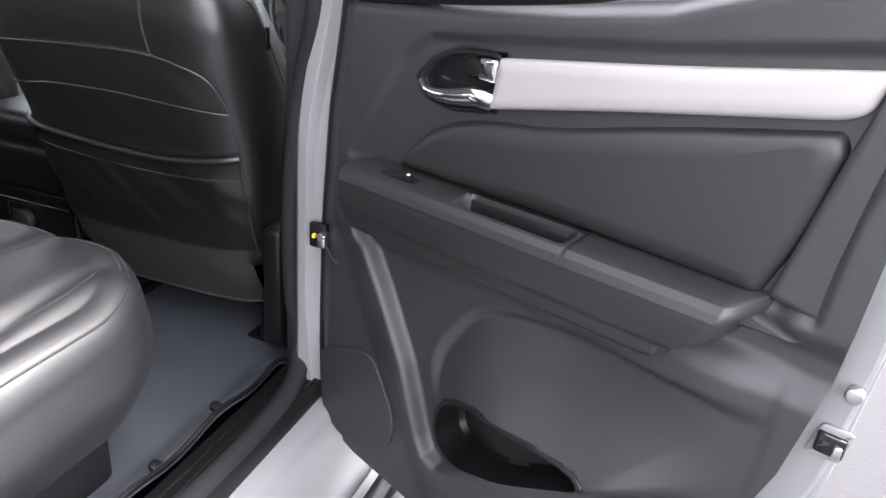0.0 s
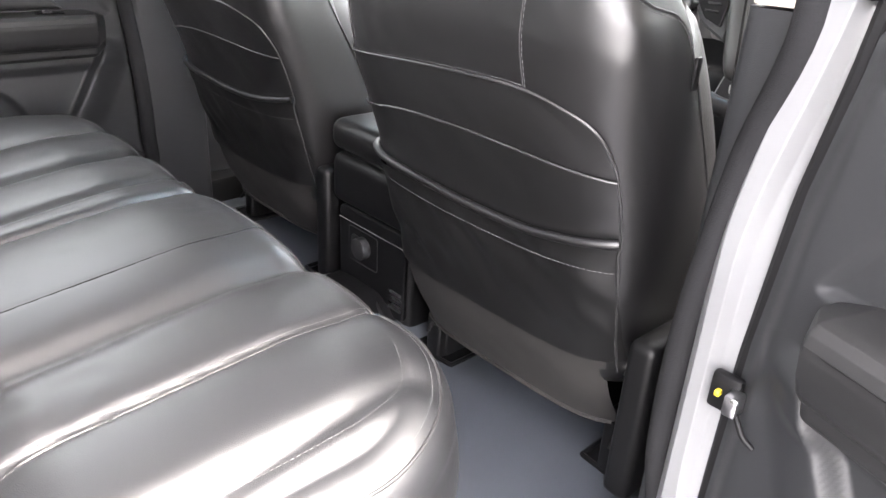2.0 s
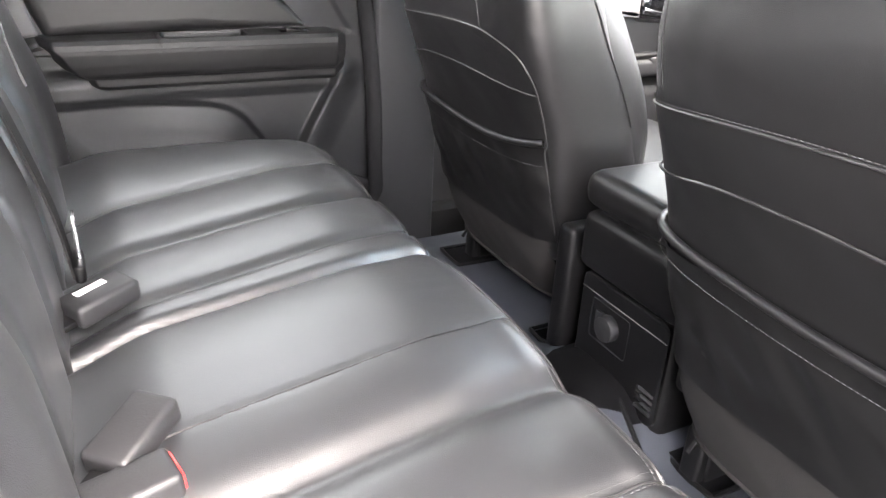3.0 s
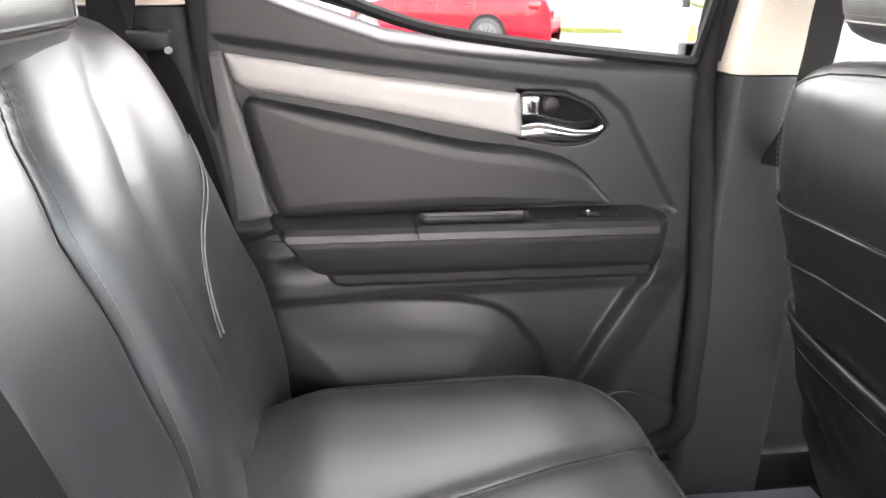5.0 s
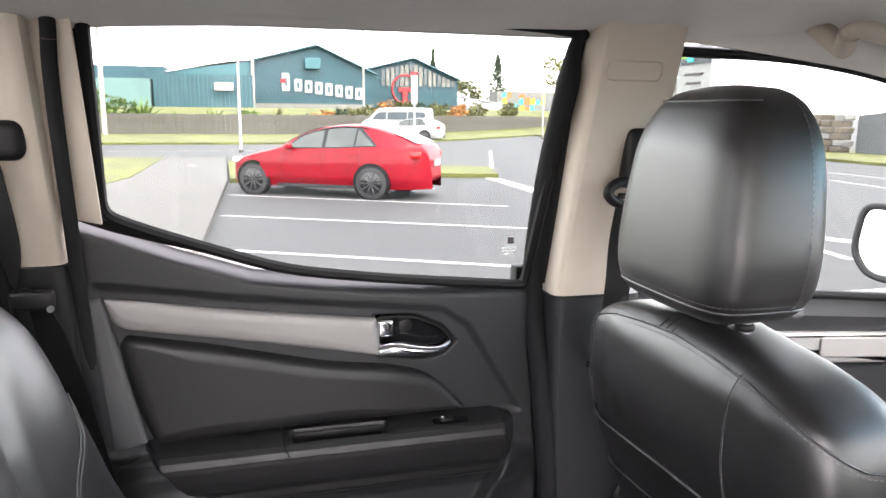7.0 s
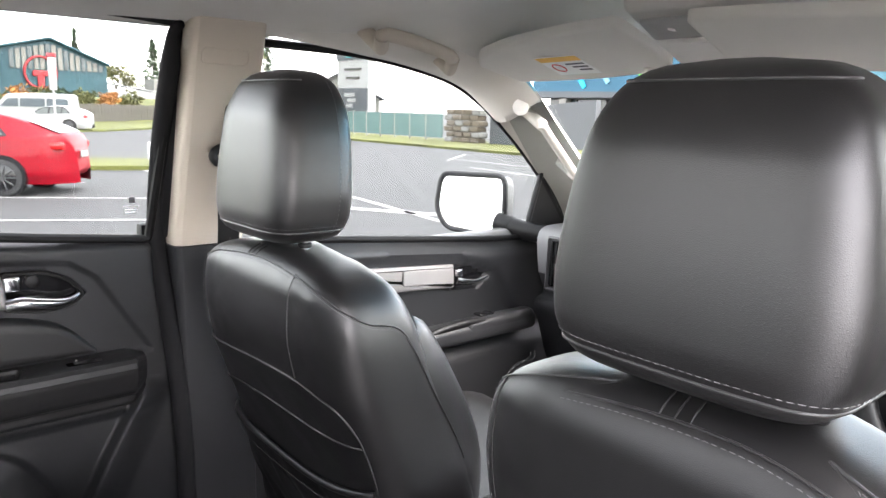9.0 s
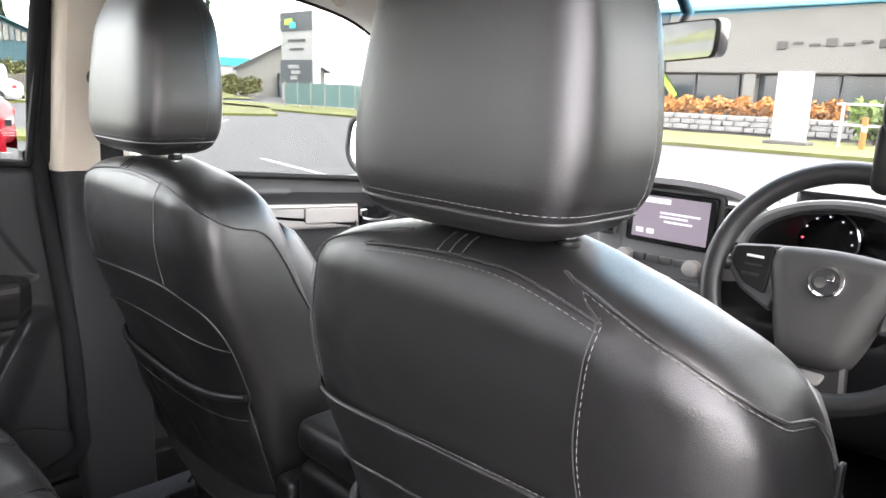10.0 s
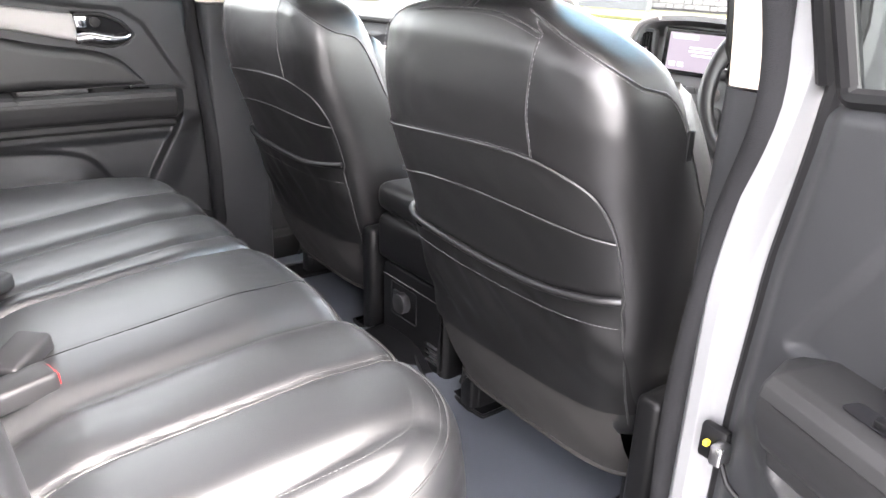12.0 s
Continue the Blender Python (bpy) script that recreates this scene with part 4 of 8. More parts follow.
def bench_top(x, y):
    """Height of the rear cushion's leather: padded panels between sewn furrows."""
    z = 0.884
    for front, rear, w, dep in FURROWS:
        z -= dep * math.exp(-((x - seam_at(front, rear, y)) / w) ** 2)
    for (f0, r0), (f1, r1) in zip(PANELS, PANELS[1:]):
        a, b = seam_at(f0, r0, y), seam_at(f1, r1, y)
        if a < x < b:
            t = (x - a) / (b - a)
            z += 0.055 * (b - a) * (1 - abs(2 * t - 1) ** 2.6)
    z -= 0.05 * smooth(0.52, 0.645, x) ** 2 + 0.05 * smooth(-0.46, -0.64, x) ** 2
    z -= 0.010 * smooth(-0.30, -0.19, y) + 0.02 * smooth(-0.52, -0.62, y)
    return z


def bench_front(x):
    return -0.150


def rear_bench():
    b = thing("rear_bench", "black leather rear bench seat with stitched panels", "car seat")

    # plan contour of the top, 5 cm inside the cushion's edge
    con = []
    for i in range(12):
        con.append((-0.595, -0.66 + 0.30 * i / 12))
    for i in range(21):
        t = math.pi / 2 * i / 20
        con.append((-0.435 - 0.16 * math.cos(t), -0.36 + 0.16 * math.sin(t)))
    n_front = 200
    for i in range(1, n_front):
        con.append((-0.435 + 0.905 * i / n_front, -0.20))
    for i in range(21):
        t = math.pi / 2 * i / 20
        con.append((0.47 + 0.13 * math.sin(t), -0.33 + 0.13 * math.cos(t)))
    for i in range(1, 13):
        con.append((0.60, -0.33 - 0.33 * i / 12))
    k = len(con) - 1

    def normal(i):
        a0, a1 = con[max(i - 1, 0)], con[min(i + 1, k)]
        d = Vector((a1[0] - a0[0], a1[1] - a0[1], 0)).normalized()
        return Vector((-d.y, d.x, 0))

    def fn(u, v):
        i = int(round(u * k))
        c = Vector((*con[i], 0))
        m = Vector((min(max(c.x, -0.50), 0.54), -0.66, 0))
        if v < 0.6:
            p = m.lerp(c, v / 0.6)
            return Vector((p.x, p.y, bench_top(p.x, p.y) + 0.0006 * noise.noise(Vector((p.x * 12, p.y * 12, 0))) + 0.0035 * noise.noise(Vector((p.x * 30, p.y * 30, 3.0))) * math.exp(-((p.x - 0.40) / 0.06) ** 2 - ((p.y + 0.53) / 0.07) ** 2) + 0.0007 * noise.noise(Vector((p.x * 60, p.y * 25, 8.0))) * smooth(-0.28, -0.20, p.y)))
        z0 = bench_top(c.x, c.y)
        nn = normal(i)
        if v < 0.8:
            a = (v - 0.6) / 0.2 * math.pi / 2
            p = c + nn * (0.05 * math.sin(a))
            return Vector((p.x, p.y, z0 - 0.05 + 0.05 * math.cos(a)))
        q = (v - 0.8) / 0.2
        p = c + nn * (0.05 + 0.012 * math.sin(math.pi * q) - 0.035 * q * q)
        return Vector((p.x, p.y, z0 - 0.05 + (0.665 - z0 + 0.05) * q))
    cush = part("cushion", surface(fn, k, 100), LEATHER_BENCH, b, "black leather cushion", angle=80)
    part("base", box((0.0, -0.50, 0.61), (1.16, 0.46, 0.15), 0.02), FLEECE, b, "grey carpeted seat base")

    def run(x0, x1, y0, y1, lift=0.001, n=50):
        out = []
        for i in range(n + 1):
            t = i / n
            x, y = x0 + (x1 - x0) * t, y0 + (y1 - y0) * t
            f = bench_front(x)
            if y < f - 0.05:
                out.append(Vector((x, y, bench_top(x, y) + lift)))
            else:
                q = min((y - f + 0.05) / 0.05, 1.0)
                a = math.asin(q)
                out.append(Vector((x, f - 0.05 + (0.05 + lift) * math.sin(a), bench_top(x, f - 0.05) - 0.05 + (0.05 + lift) * math.cos(a))))
        return out
    def seam(front, rear, lift):
        return run(seam_at(front, rear, -0.60), front, -0.60, bench_front(front) - 0.003, lift)
    for front, rear in ((0.412, 0.453), (-0.43, -0.29)):
        part("stitching", stitches(seam(front - 0.006, rear - 0.006, 0.0014)), THREAD, cush, "pale thread")
        part("stitching", stitches(seam(front + 0.008, rear + 0.008, 0.0014)), THREAD, cush, "pale thread")
        part("seam", tube(seam(front, rear, 0.0004), 0.0015, 5), PIPING, cush)
    for front, rear, r in ((0.165, 0.245, 0.0012), (-0.048, 0.050, 0.0022), (-0.125, 0.0, 0.0012), (-0.266, -0.135, 0.0012)):
        part("seam", tube(seam(front, rear, 0.0002), r, 5), PLASTIC_DARK, cush)
    # piping along the front edge and round the outer corner
    edge = [fn(i / k, 0.6 + 0.2 * 0.45) + normal(i) * 0.001 for i in range(8, k - 2)]
    part("front_piping", tube(edge, 0.0018, 6), PIPING, cush)
    part("front_stitching", stitches([fn(i / k, 0.6 + 0.2 * 0.33) + Vector((0, 0, 0.0008)) for i in range(150, k - 2)]), THREAD, cush, "pale thread")
    arc = catmull([(0.50, -0.205, 0), (0.55, -0.235, 0), (0.572, -0.28, 0), (0.578, -0.35, 0), (0.575, -0.58, 0)], 8)
    for p in arc:
        p.z = bench_top(p.x, p.y) + 0.0015
    part("corner_stitching", stitches(arc), THREAD, cush, "pale thread")
    return b


bench = rear_bench()

BACK_FACE = ((0.76, -0.598), (0.88, -0.602), (1.0, -0.612), (1.08, -0.632), (1.2, -0.667), (1.28, -0.703), (1.33, -0.75), (1.345, -0.80))


# half widths of the backrest by height: its rolled edge, the sewn line and the soft fold between
BACK_EDGE = ((0.76, 0.70), (0.887, 0.680), (0.98, 0.634), (1.09, 0.588), (1.20, 0.565), (1.255, 0.580), (1.31, 0.598), (1.34, 0.61))
BACK_STITCH = ((0.76, 0.262), (1.115, 0.258), (1.196, 0.248), (1.258, 0.266), (1.307, 0.310), (1.345, 0.335))
BACK_FOLD = ((0.76, 0.40), (1.025, 0.390), (1.112, 0.379), (1.194, 0.384), (1.268, 0.425), (1.327, 0.52), (1.345, 0.54))


def rear_backrest(b):

    def face(x, z):
        y = curve_table(BACK_FACE, z)
        q = abs(x)
        y -= 0.11 * smooth(-0.025, 0.07, q - lerp_table(BACK_EDGE, z)) ** 1.3
        for c, w, dep in ((0.085, 0.012, 0.024), (lerp_table(BACK_STITCH, z), 0.016, 0.014), (lerp_table(BACK_FOLD, z), 0.022, 0.011)):
            y -= dep * math.exp(-((q - c) / w) ** 2)
        y += 0.010 * math.exp(-((q - (lerp_table(BACK_STITCH, z) + lerp_table(BACK_FOLD, z)) / 2) / 0.05) ** 2) + 0.016 * math.exp(-((q - lerp_table(BACK_EDGE, z) + 0.045) / 0.045) ** 2)
        return Vector((x, y + 0.0012 * noise.noise(Vector((x * 18, 0, z * 18))), z - 0.04 * smooth(0.45, 0.69, q) * smooth(1.15, 1.34, z)))
    bk = part("backrest", surface(lambda u, v: face(-0.70 + 1.40 * u, 0.76 + 0.585 * v), 260, 70), LEATHER_BENCH, b, "black leather backrest", angle=80)
    part("back_shell", box((0, -0.85, 1.04), (1.30, 0.16, 0.52), 0.03), CARPET, b)
    for s in (-1, 1):
        zs = np.linspace(0.84, 1.315, 56)
        ln = [face(s * lerp_table(BACK_STITCH, z), z) + Vector((0, 0.001, 0)) for z in zs]
        part("piping", tube(ln, 0.0014, 6), PIPING, bk)
        part("stitching", stitches([face(s * (lerp_table(BACK_STITCH, z) + 0.009), z) + Vector((0, 0.0014, 0)) for z in zs]), THREAD, bk, "pale thread")
        rim = [face(s * lerp_table(BACK_EDGE, z), z) + Vector((0, 0.001, 0)) for z in np.linspace(0.90, 1.335, 50)]
        part("piping", tube(rim, 0.002, 6), PIPING, bk)
        # twin pale-threaded seam slanting over the side bolster
        for off in (0.0, 0.009):
            ln = [face(s * (0.535 + off - 0.115 * smooth(1.21, 1.03, z)), z) + Vector((0, 0.0018, 0)) for z in np.linspace(1.03, 1.205, 40)]
            part("bolster_seam", tube(ln, 0.0010, 5), THREAD, bk, "pale twin seam")
    for k, xc in enumerate((-0.345, 0.0, 0.345)):
        def head(u, v, xc=xc):
            a = 2 * math.pi * u
            c, s = math.cos(a), math.sin(a)
            w = curve_table(((0, 0.07), (0.05, 0.105), (0.2, 0.125), (0.6, 0.125), (0.85, 0.105), (0.96, 0.07), (1, 0.02)), v)
            h = curve_table(((0, 0.02), (0.05, 0.040), (0.25, 0.052), (0.7, 0.048), (0.92, 0.034), (1, 0.01)), v)
            e = 2 / 4.2
            return Vector((xc + w * abs(c) ** e * (1 if c > 0 else -1), -0.752 - 0.03 * v + h * abs(s) ** e * (1 if s > 0 else -1), (1.292 if xc else 1.25) + (0.19 if xc else 0.11) * v))
        hr = part("headrest", surface(head, 60, 40, closed_u=True, cap0=True, cap1=True), LEATHER, b, "black leather rear headrest", angle=80)
        rim = [head(q / 60, 0.13) for q in range(0, 61)]
        part("headrest_piping", tube([Vector(((p.x - xc) * 1.01 + xc, (p.y + 0.755) * 1.02 - 0.755, p.z)) for p in rim], 0.0022, 6, cap=False), PIPING, hr)
        loop = [head(40 / 360, v) for v in np.linspace(0.2, 0.86, 16)] + [head(a / 360, 0.9) for a in range(46, 138, 8)] + [head(140 / 360, v) for v in np.linspace(0.86, 0.2, 16)] + [head(a / 360, 0.16) for a in range(134, 42, -8)]
        part("headrest_seam", tube([p + Vector((0, 0.0012, 0)) for p in loop + [loop[0]]], 0.0022, 6, cap=False), PIPING, hr)
        for x in (-0.05, 0.05):
            part("headrest_post", tube([(xc + x, -0.745, 1.26), (xc + x, -0.75, 1.36)], 0.006, 10), STEEL, hr)
    return b


rear_backrest(bench)


# ---- floor mat, console ----
def floor_mat():
    m = thing("floor_mat", "blue-grey vinyl floor mat with stitched raised edge", "floor mat")

    def z_at(x, y):
        t = math.exp(-((x + 0.0) / 0.14) ** 4)
        z = FLOOR + 0.022 + 0.095 * t * 0.55
        z += 0.050 * smooth(0.585, 0.672, x) ** 1.3 * smooth(0.12, 0.0, y) * (1 + 0.12 * math.sin(y * 31)) - 0.01 * smooth(-0.60, -0.66, x)
        z += 0.002 * noise.noise(Vector((x * 9, y * 9, 0)))
        return z
    vin = part("vinyl", sheet(lambda u, v: Vector((-0.70 + 1.372 * u, -0.40 + 0.66 * v, z_at(-0.70 + 1.372 * u, -0.40 + 0.66 * v))), 90, 40, 0.006), MAT, m, "blue-grey vinyl sheet")
    e = [Vector((0.672, y, z_at(0.672, y) + 0.003)) for y in np.linspace(-0.40, 0.06, 24)]
    part("binding", tube(e, 0.0045, 6), RUBBER, m, "black bound edge")
    part("stitching", stitches([p + Vector((-0.006, 0, 0.001)) for p in e]), THREAD, m, "pale thread")
    for x in (-0.556, -0.176, 0.198, 0.578):
        loop = [Vector((x + a, y, z_at(x, y) + 0.004)) for a, y in ((-0.045, 0.25), (-0.045, 0.155), (-0.036, 0.140), (0.036, 0.140), (0.045, 0.155), (0.045, 0.25))]
        part("cutout", plate([(x - 0.043, 0.142), (x + 0.043, 0.142), (x + 0.043, 0.255), (x - 0.043, 0.255)], lambda a, b, h: (a, b, z_at(a, b) + 0.001 + h), 0.0015, ()), CARPET, m, "dark cut-out round a seat rail", smooth=False)
        part("cutout_binding", tube(catmull(loop, 4), 0.0042, 6), RUBBER, m, "black bound cut-out")
    for y in (-0.14, -0.28):
        part("clip", disc((0.660, y, z_at(0.660, y) + 0.004), 0.010, 0.008, (0.3, 0, 1), 14, 0.002), RUBBER, m, "black mat clip")
    return m


floor_mat()


def tunnel_mat():
    m = thing("floor_mat", "blue-grey vinyl tunnel mat with rounded bound corner", "floor mat")
    c = catmull([(0.02, 0.125, 0), (0.10, 0.100, 0), (0.175, 0.085, 0), (0.205, 0.060, 0), (0.205, 0.0, 0), (0.190, -0.12, 0), (0.185, -0.22, 0)], 6)

    def z_at(x):
        return FLOOR + 0.031 + 0.052 * math.exp(-(x / 0.14) ** 4)
    part("vinyl", sheet(lambda u, v: (lambda p: Vector((-0.3 + (p.x + 0.3) * u, p.y * u + (0.125 - 0.345 * v) * (1 - u), z_at(-0.3 + (p.x + 0.3) * u))))(c[int(round(v * (len(c) - 1)))]), 30, len(c) - 1, 0.005), MAT, m, "blue-grey vinyl sheet")
    part("binding", tube([Vector((p.x, p.y, z_at(p.x) + 0.002)) for p in c], 0.004, 6), RUBBER, m, "black bound edge")
    return m


tunnel_mat()


def console():
    c = thing("centre_console", "charcoal centre console with leather armrest lid and rear socket", "console")
    X = 0.030
    part("body", join(box((X, 0.44, 0.72), (0.200, 0.62, 0.36), 0.02, 3)), PLASTIC_DARK, c, "black plastic body")
    part("lid", box((X, 0.33, 0.905), (0.262, 0.42, 0.060), 0.024, 4), LEATHER, c, "padded black leather lid")
    part("upper_cover", box((X, 0.140, 0.828), (0.225, 0.055, 0.095), 0.018, 3), PLASTIC_DARK, c, "")
    back = part("rear_panel", plate(rounded([(X - 0.098, 0.60), (X + 0.098, 0.60), (X + 0.098, 0.775), (X - 0.098, 0.775)], 0.014, 3), lambda a, b, h: (a, 0.131 - h, b), 0.006, ((0.003, 0.002),)), PLASTIC_DARK, c, "black rear panel")
    part("panel_seam", box((X, 0.1225, 0.749), (0.194, 0.001, 0.0012)), SILVER, back)
    part("socket_plate", plate(rounded([(X - 0.068, 0.672), (X + 0.022, 0.672), (X + 0.022, 0.742), (X - 0.068, 0.742)], 0.008, 3), lambda a, b, h: (a, 0.124 - h, b), 0.002, ((0.004, -0.002),)), PLASTIC, back, "")
    part("socket_cap", disc((X - 0.020, 0.116, 0.710), 0.021, 0.018, (0, -1, 0), 24, 0.003), BUCKLE, back, "round grey socket cap")
    part("socket_tab", box((X - 0.040, 0.118, 0.714), (0.02, 0.006, 0.03), 0.002), PLASTIC, back)
    for k in range(4):
        part("vent_slot", box((X + 0.075, 0.122, 0.622 + 0.011 * k), (0.034, 0.003, 0.004)), STEEL, back)
    return c


console()


# ---- front of the cabin ----
def front_door(side):
    right = side == "right"
    put = flipped if right else (lambda b: b)
    d0 = thing("car_door", "closed front door with charcoal panel and silver strip", "car door", "front doors")
    d0.location = (0.775, 0, 0) if right else (-0.775, 0, 0)

    def add(name, bm, mat, lbl="", parent=None, angle=50):
        return part(name, put(bm), mat, parent or d0, lbl, angle=angle)
    belt = ((0.1, 1.218), (0.385, 1.197), (0.95, 1.146), (1.24, 1.135))

    def pan(u, v):
        y = 0.14 + 1.12 * u
        zt = lerp_table(belt, y)
        z = 0.55 + (zt - 0.55) * v
        d = -0.03 * smooth(zt - 0.05, zt, z) ** 2
        d -= 0.012 * smooth(0.014, -0.004, poly_sd((y, z), [(0.2, 1.158), (0.80, 1.116), (0.93, 1.066), (1.02, 0.93), (0.2, 0.95)]))
        d -= 0.02 * smooth(0.004, -0.003, poly_sd((y, z), [(0.775, 1.09), (0.86, 1.085), (0.915, 1.058), (0.87, 1.03), (0.775, 1.035)]))
        d += 0.03 * smooth(0.90, 0.84, z) * smooth(0.6, 0.75, z)
        return (d, y, z)
    add("panel", surface(pan, 110, 60), PLASTIC, "moulded charcoal panel")
    add("skin", box((-0.07, 0.70, 0.86), (0.06, 1.08, 0.62), 0.02), WHITE_PAINT, "white painted steel door")
    on = lambda h0: (lambda a, b, h: (h0 + h, a, b))
    add("strip", plate(rounded([(0.25, 1.140), (0.772, 1.102), (0.775, 1.040), (0.25, 1.075)], 0.004, 3), on(-0.008), 0.006, ((0.002, 0.003), (0.008, 0.001))), SILVER, "satin silver strip")
    add("strip_block", plate(rounded([(0.60, 1.106), (0.765, 1.094), (0.768, 1.054), (0.60, 1.066)], 0.008, 3), on(0.0), 0.005, ((0.002, 0.002),)), SILVER, "bright silver block")
    cup = add("handle_cup", plate(rounded([(0.775, 1.09), (0.86, 1.085), (0.915, 1.058), (0.87, 1.03), (0.775, 1.035)], 0.012, 3), on(-0.03), 0.004, ((0.003, -0.001),)), GLOSS_BLACK, "black handle recess")
    lev = catmull([(0.0, 0.782, 1.060), (0.004, 0.81, 1.054), (0.004, 0.85, 1.050), (0.0, 0.895, 1.056)], 6)
    add("handle_lever", tube(lev, [0.010 - 0.006 * i / (len(lev) - 1) for i in range(len(lev))], 10), CHROME, "chrome door handle", cup)
    add("lock_tab", box((0.0, 0.790, 1.078), (0.014, 0.024, 0.020), 0.004, 3), CHROME, "chrome lock tab", cup)
    arm = add("armrest", join(box((0.03, 0.76, 0.925), (0.075, 0.56, 0.05), 0.018, 4), box((0.042, 0.90, 0.935), (0.05, 0.26, 0.05), 0.016, 4)), PLASTIC, "charcoal armrest with grip")
    add("grip", tube(catmull([(0.05, 0.64, 0.938), (0.055, 0.70, 0.952), (0.055, 0.80, 0.955), (0.05, 0.88, 0.943)], 5), 0.010, 10), PLASTIC_DARK, "grip", arm)
    add("window_switch", box((0.03, 0.86, 0.962), (0.03, 0.05, 0.006), 0.002), GLOSS_BLACK, "", arm)
    win = [(0.10, 1.222), (0.385, 1.201), (0.955, 1.150), (1.20, 1.140), (1.185, 1.255), (1.07, 1.348), (0.94, 1.438), (0.80, 1.522), (0.69, 1.570), (0.55, 1.597), (0.40, 1.614), (0.10, 1.618)]
    out = rounded(win, [0.01, 0.1, 0.1, 0.01, 0.05, 0.1, 0.1, 0.1, 0.1, 0.1, 0.1, 0.02], 4)
    loop = [Vector((-0.03 + lean(b), a, b)) for a, b in out]
    add("window_frame", tube(loop + [loop[0]], 0.009, 8, cap=False), RUBBER, "black window surround")
    pane = add("window_pane", plate(out, lambda a, b, h: (-0.035 + 0.31 * (b - 1.25) + h, a, b), 0.004, ()), GLASS, "clear side window", angle=20)
    pane.visible_shadow = False
    add("mirror_sail", plate(rounded([(1.062, 1.150), (1.090, 1.338), (1.222, 1.252), (1.265, 1.145)], 0.006, 3), lambda a, b, h: (-0.030 + lean(b) + h, a, b), 0.012, ((0.003, 0.002),)), PLASTIC, "charcoal corner trim")
    add("sail_post", tube([(-0.022, 1.062, 1.150), (-0.020 + lean(1.34), 1.090, 1.340)], 0.008, 8), PLASTIC, "grey window divider")
    add("speaker_grille", disc((0.03, 1.02, 0.72), 0.075, 0.01, (1, 0, 0), 28, 0.003), GRILLE, "round speaker grille")
    return d0


front_door("left")
front_door("right")


def wing_mirror(s):
    m = thing("wing_mirror", "white door mirror with dark grey rim", "car mirror", "door mirrors", (s * 0.975, 1.02, 1.232))
    out = rounded([(-0.115, 0.080), (0.105, 0.085), (0.115, -0.06), (0.07, -0.095), (-0.085, -0.085), (-0.125, -0.03)], 0.03, 5)
    turn = pose(0, 0, 0, -6, 0, -s * 17)
    tip = turn

    def put(a, b, h):
        return turn @ Vector((a * -s, 0.03 - h, b))
    part("housing", pillow(out, lambda a, b, h: turn @ Vector((a * -s, h, b)), 0.05, ((0.012, 0.025), (0.02, 0.02), (0.03, 0.012))), WHITE_PAINT, m, "white mirror shell")
    rim = [turn @ Vector((p[0] * -s, -0.004, p[1])) for p in out]
    part("rim", tube(rim + [rim[0]], 0.009, 8, cap=False), PLASTIC, m, "grey rim")
    part("glass", plate([Vector(p) * 0.92 for p in out], lambda a, b, h: tip @ Vector((a * -s, -0.004 - h, b)), 0.002, ()), MIRROR, m, "mirror glass", smooth=False)
    part("arm", tube([(-s * 0.09, 0.02, -0.05), (-s * 0.18, 0.04, -0.065), (-s * 0.24, 0.06, -0.07)], [0.03, 0.028, 0.03], 10), PLASTIC_DARK, m, "black mirror arm")


wing_mirror(-1)
wing_mirror(1)

DASH_SKIN = material("dash_grey", (0.20, 0.20, 0.205), 0.6, vary=0.06, grain=800, bump=0.04, cells=True, depth=0.0005)


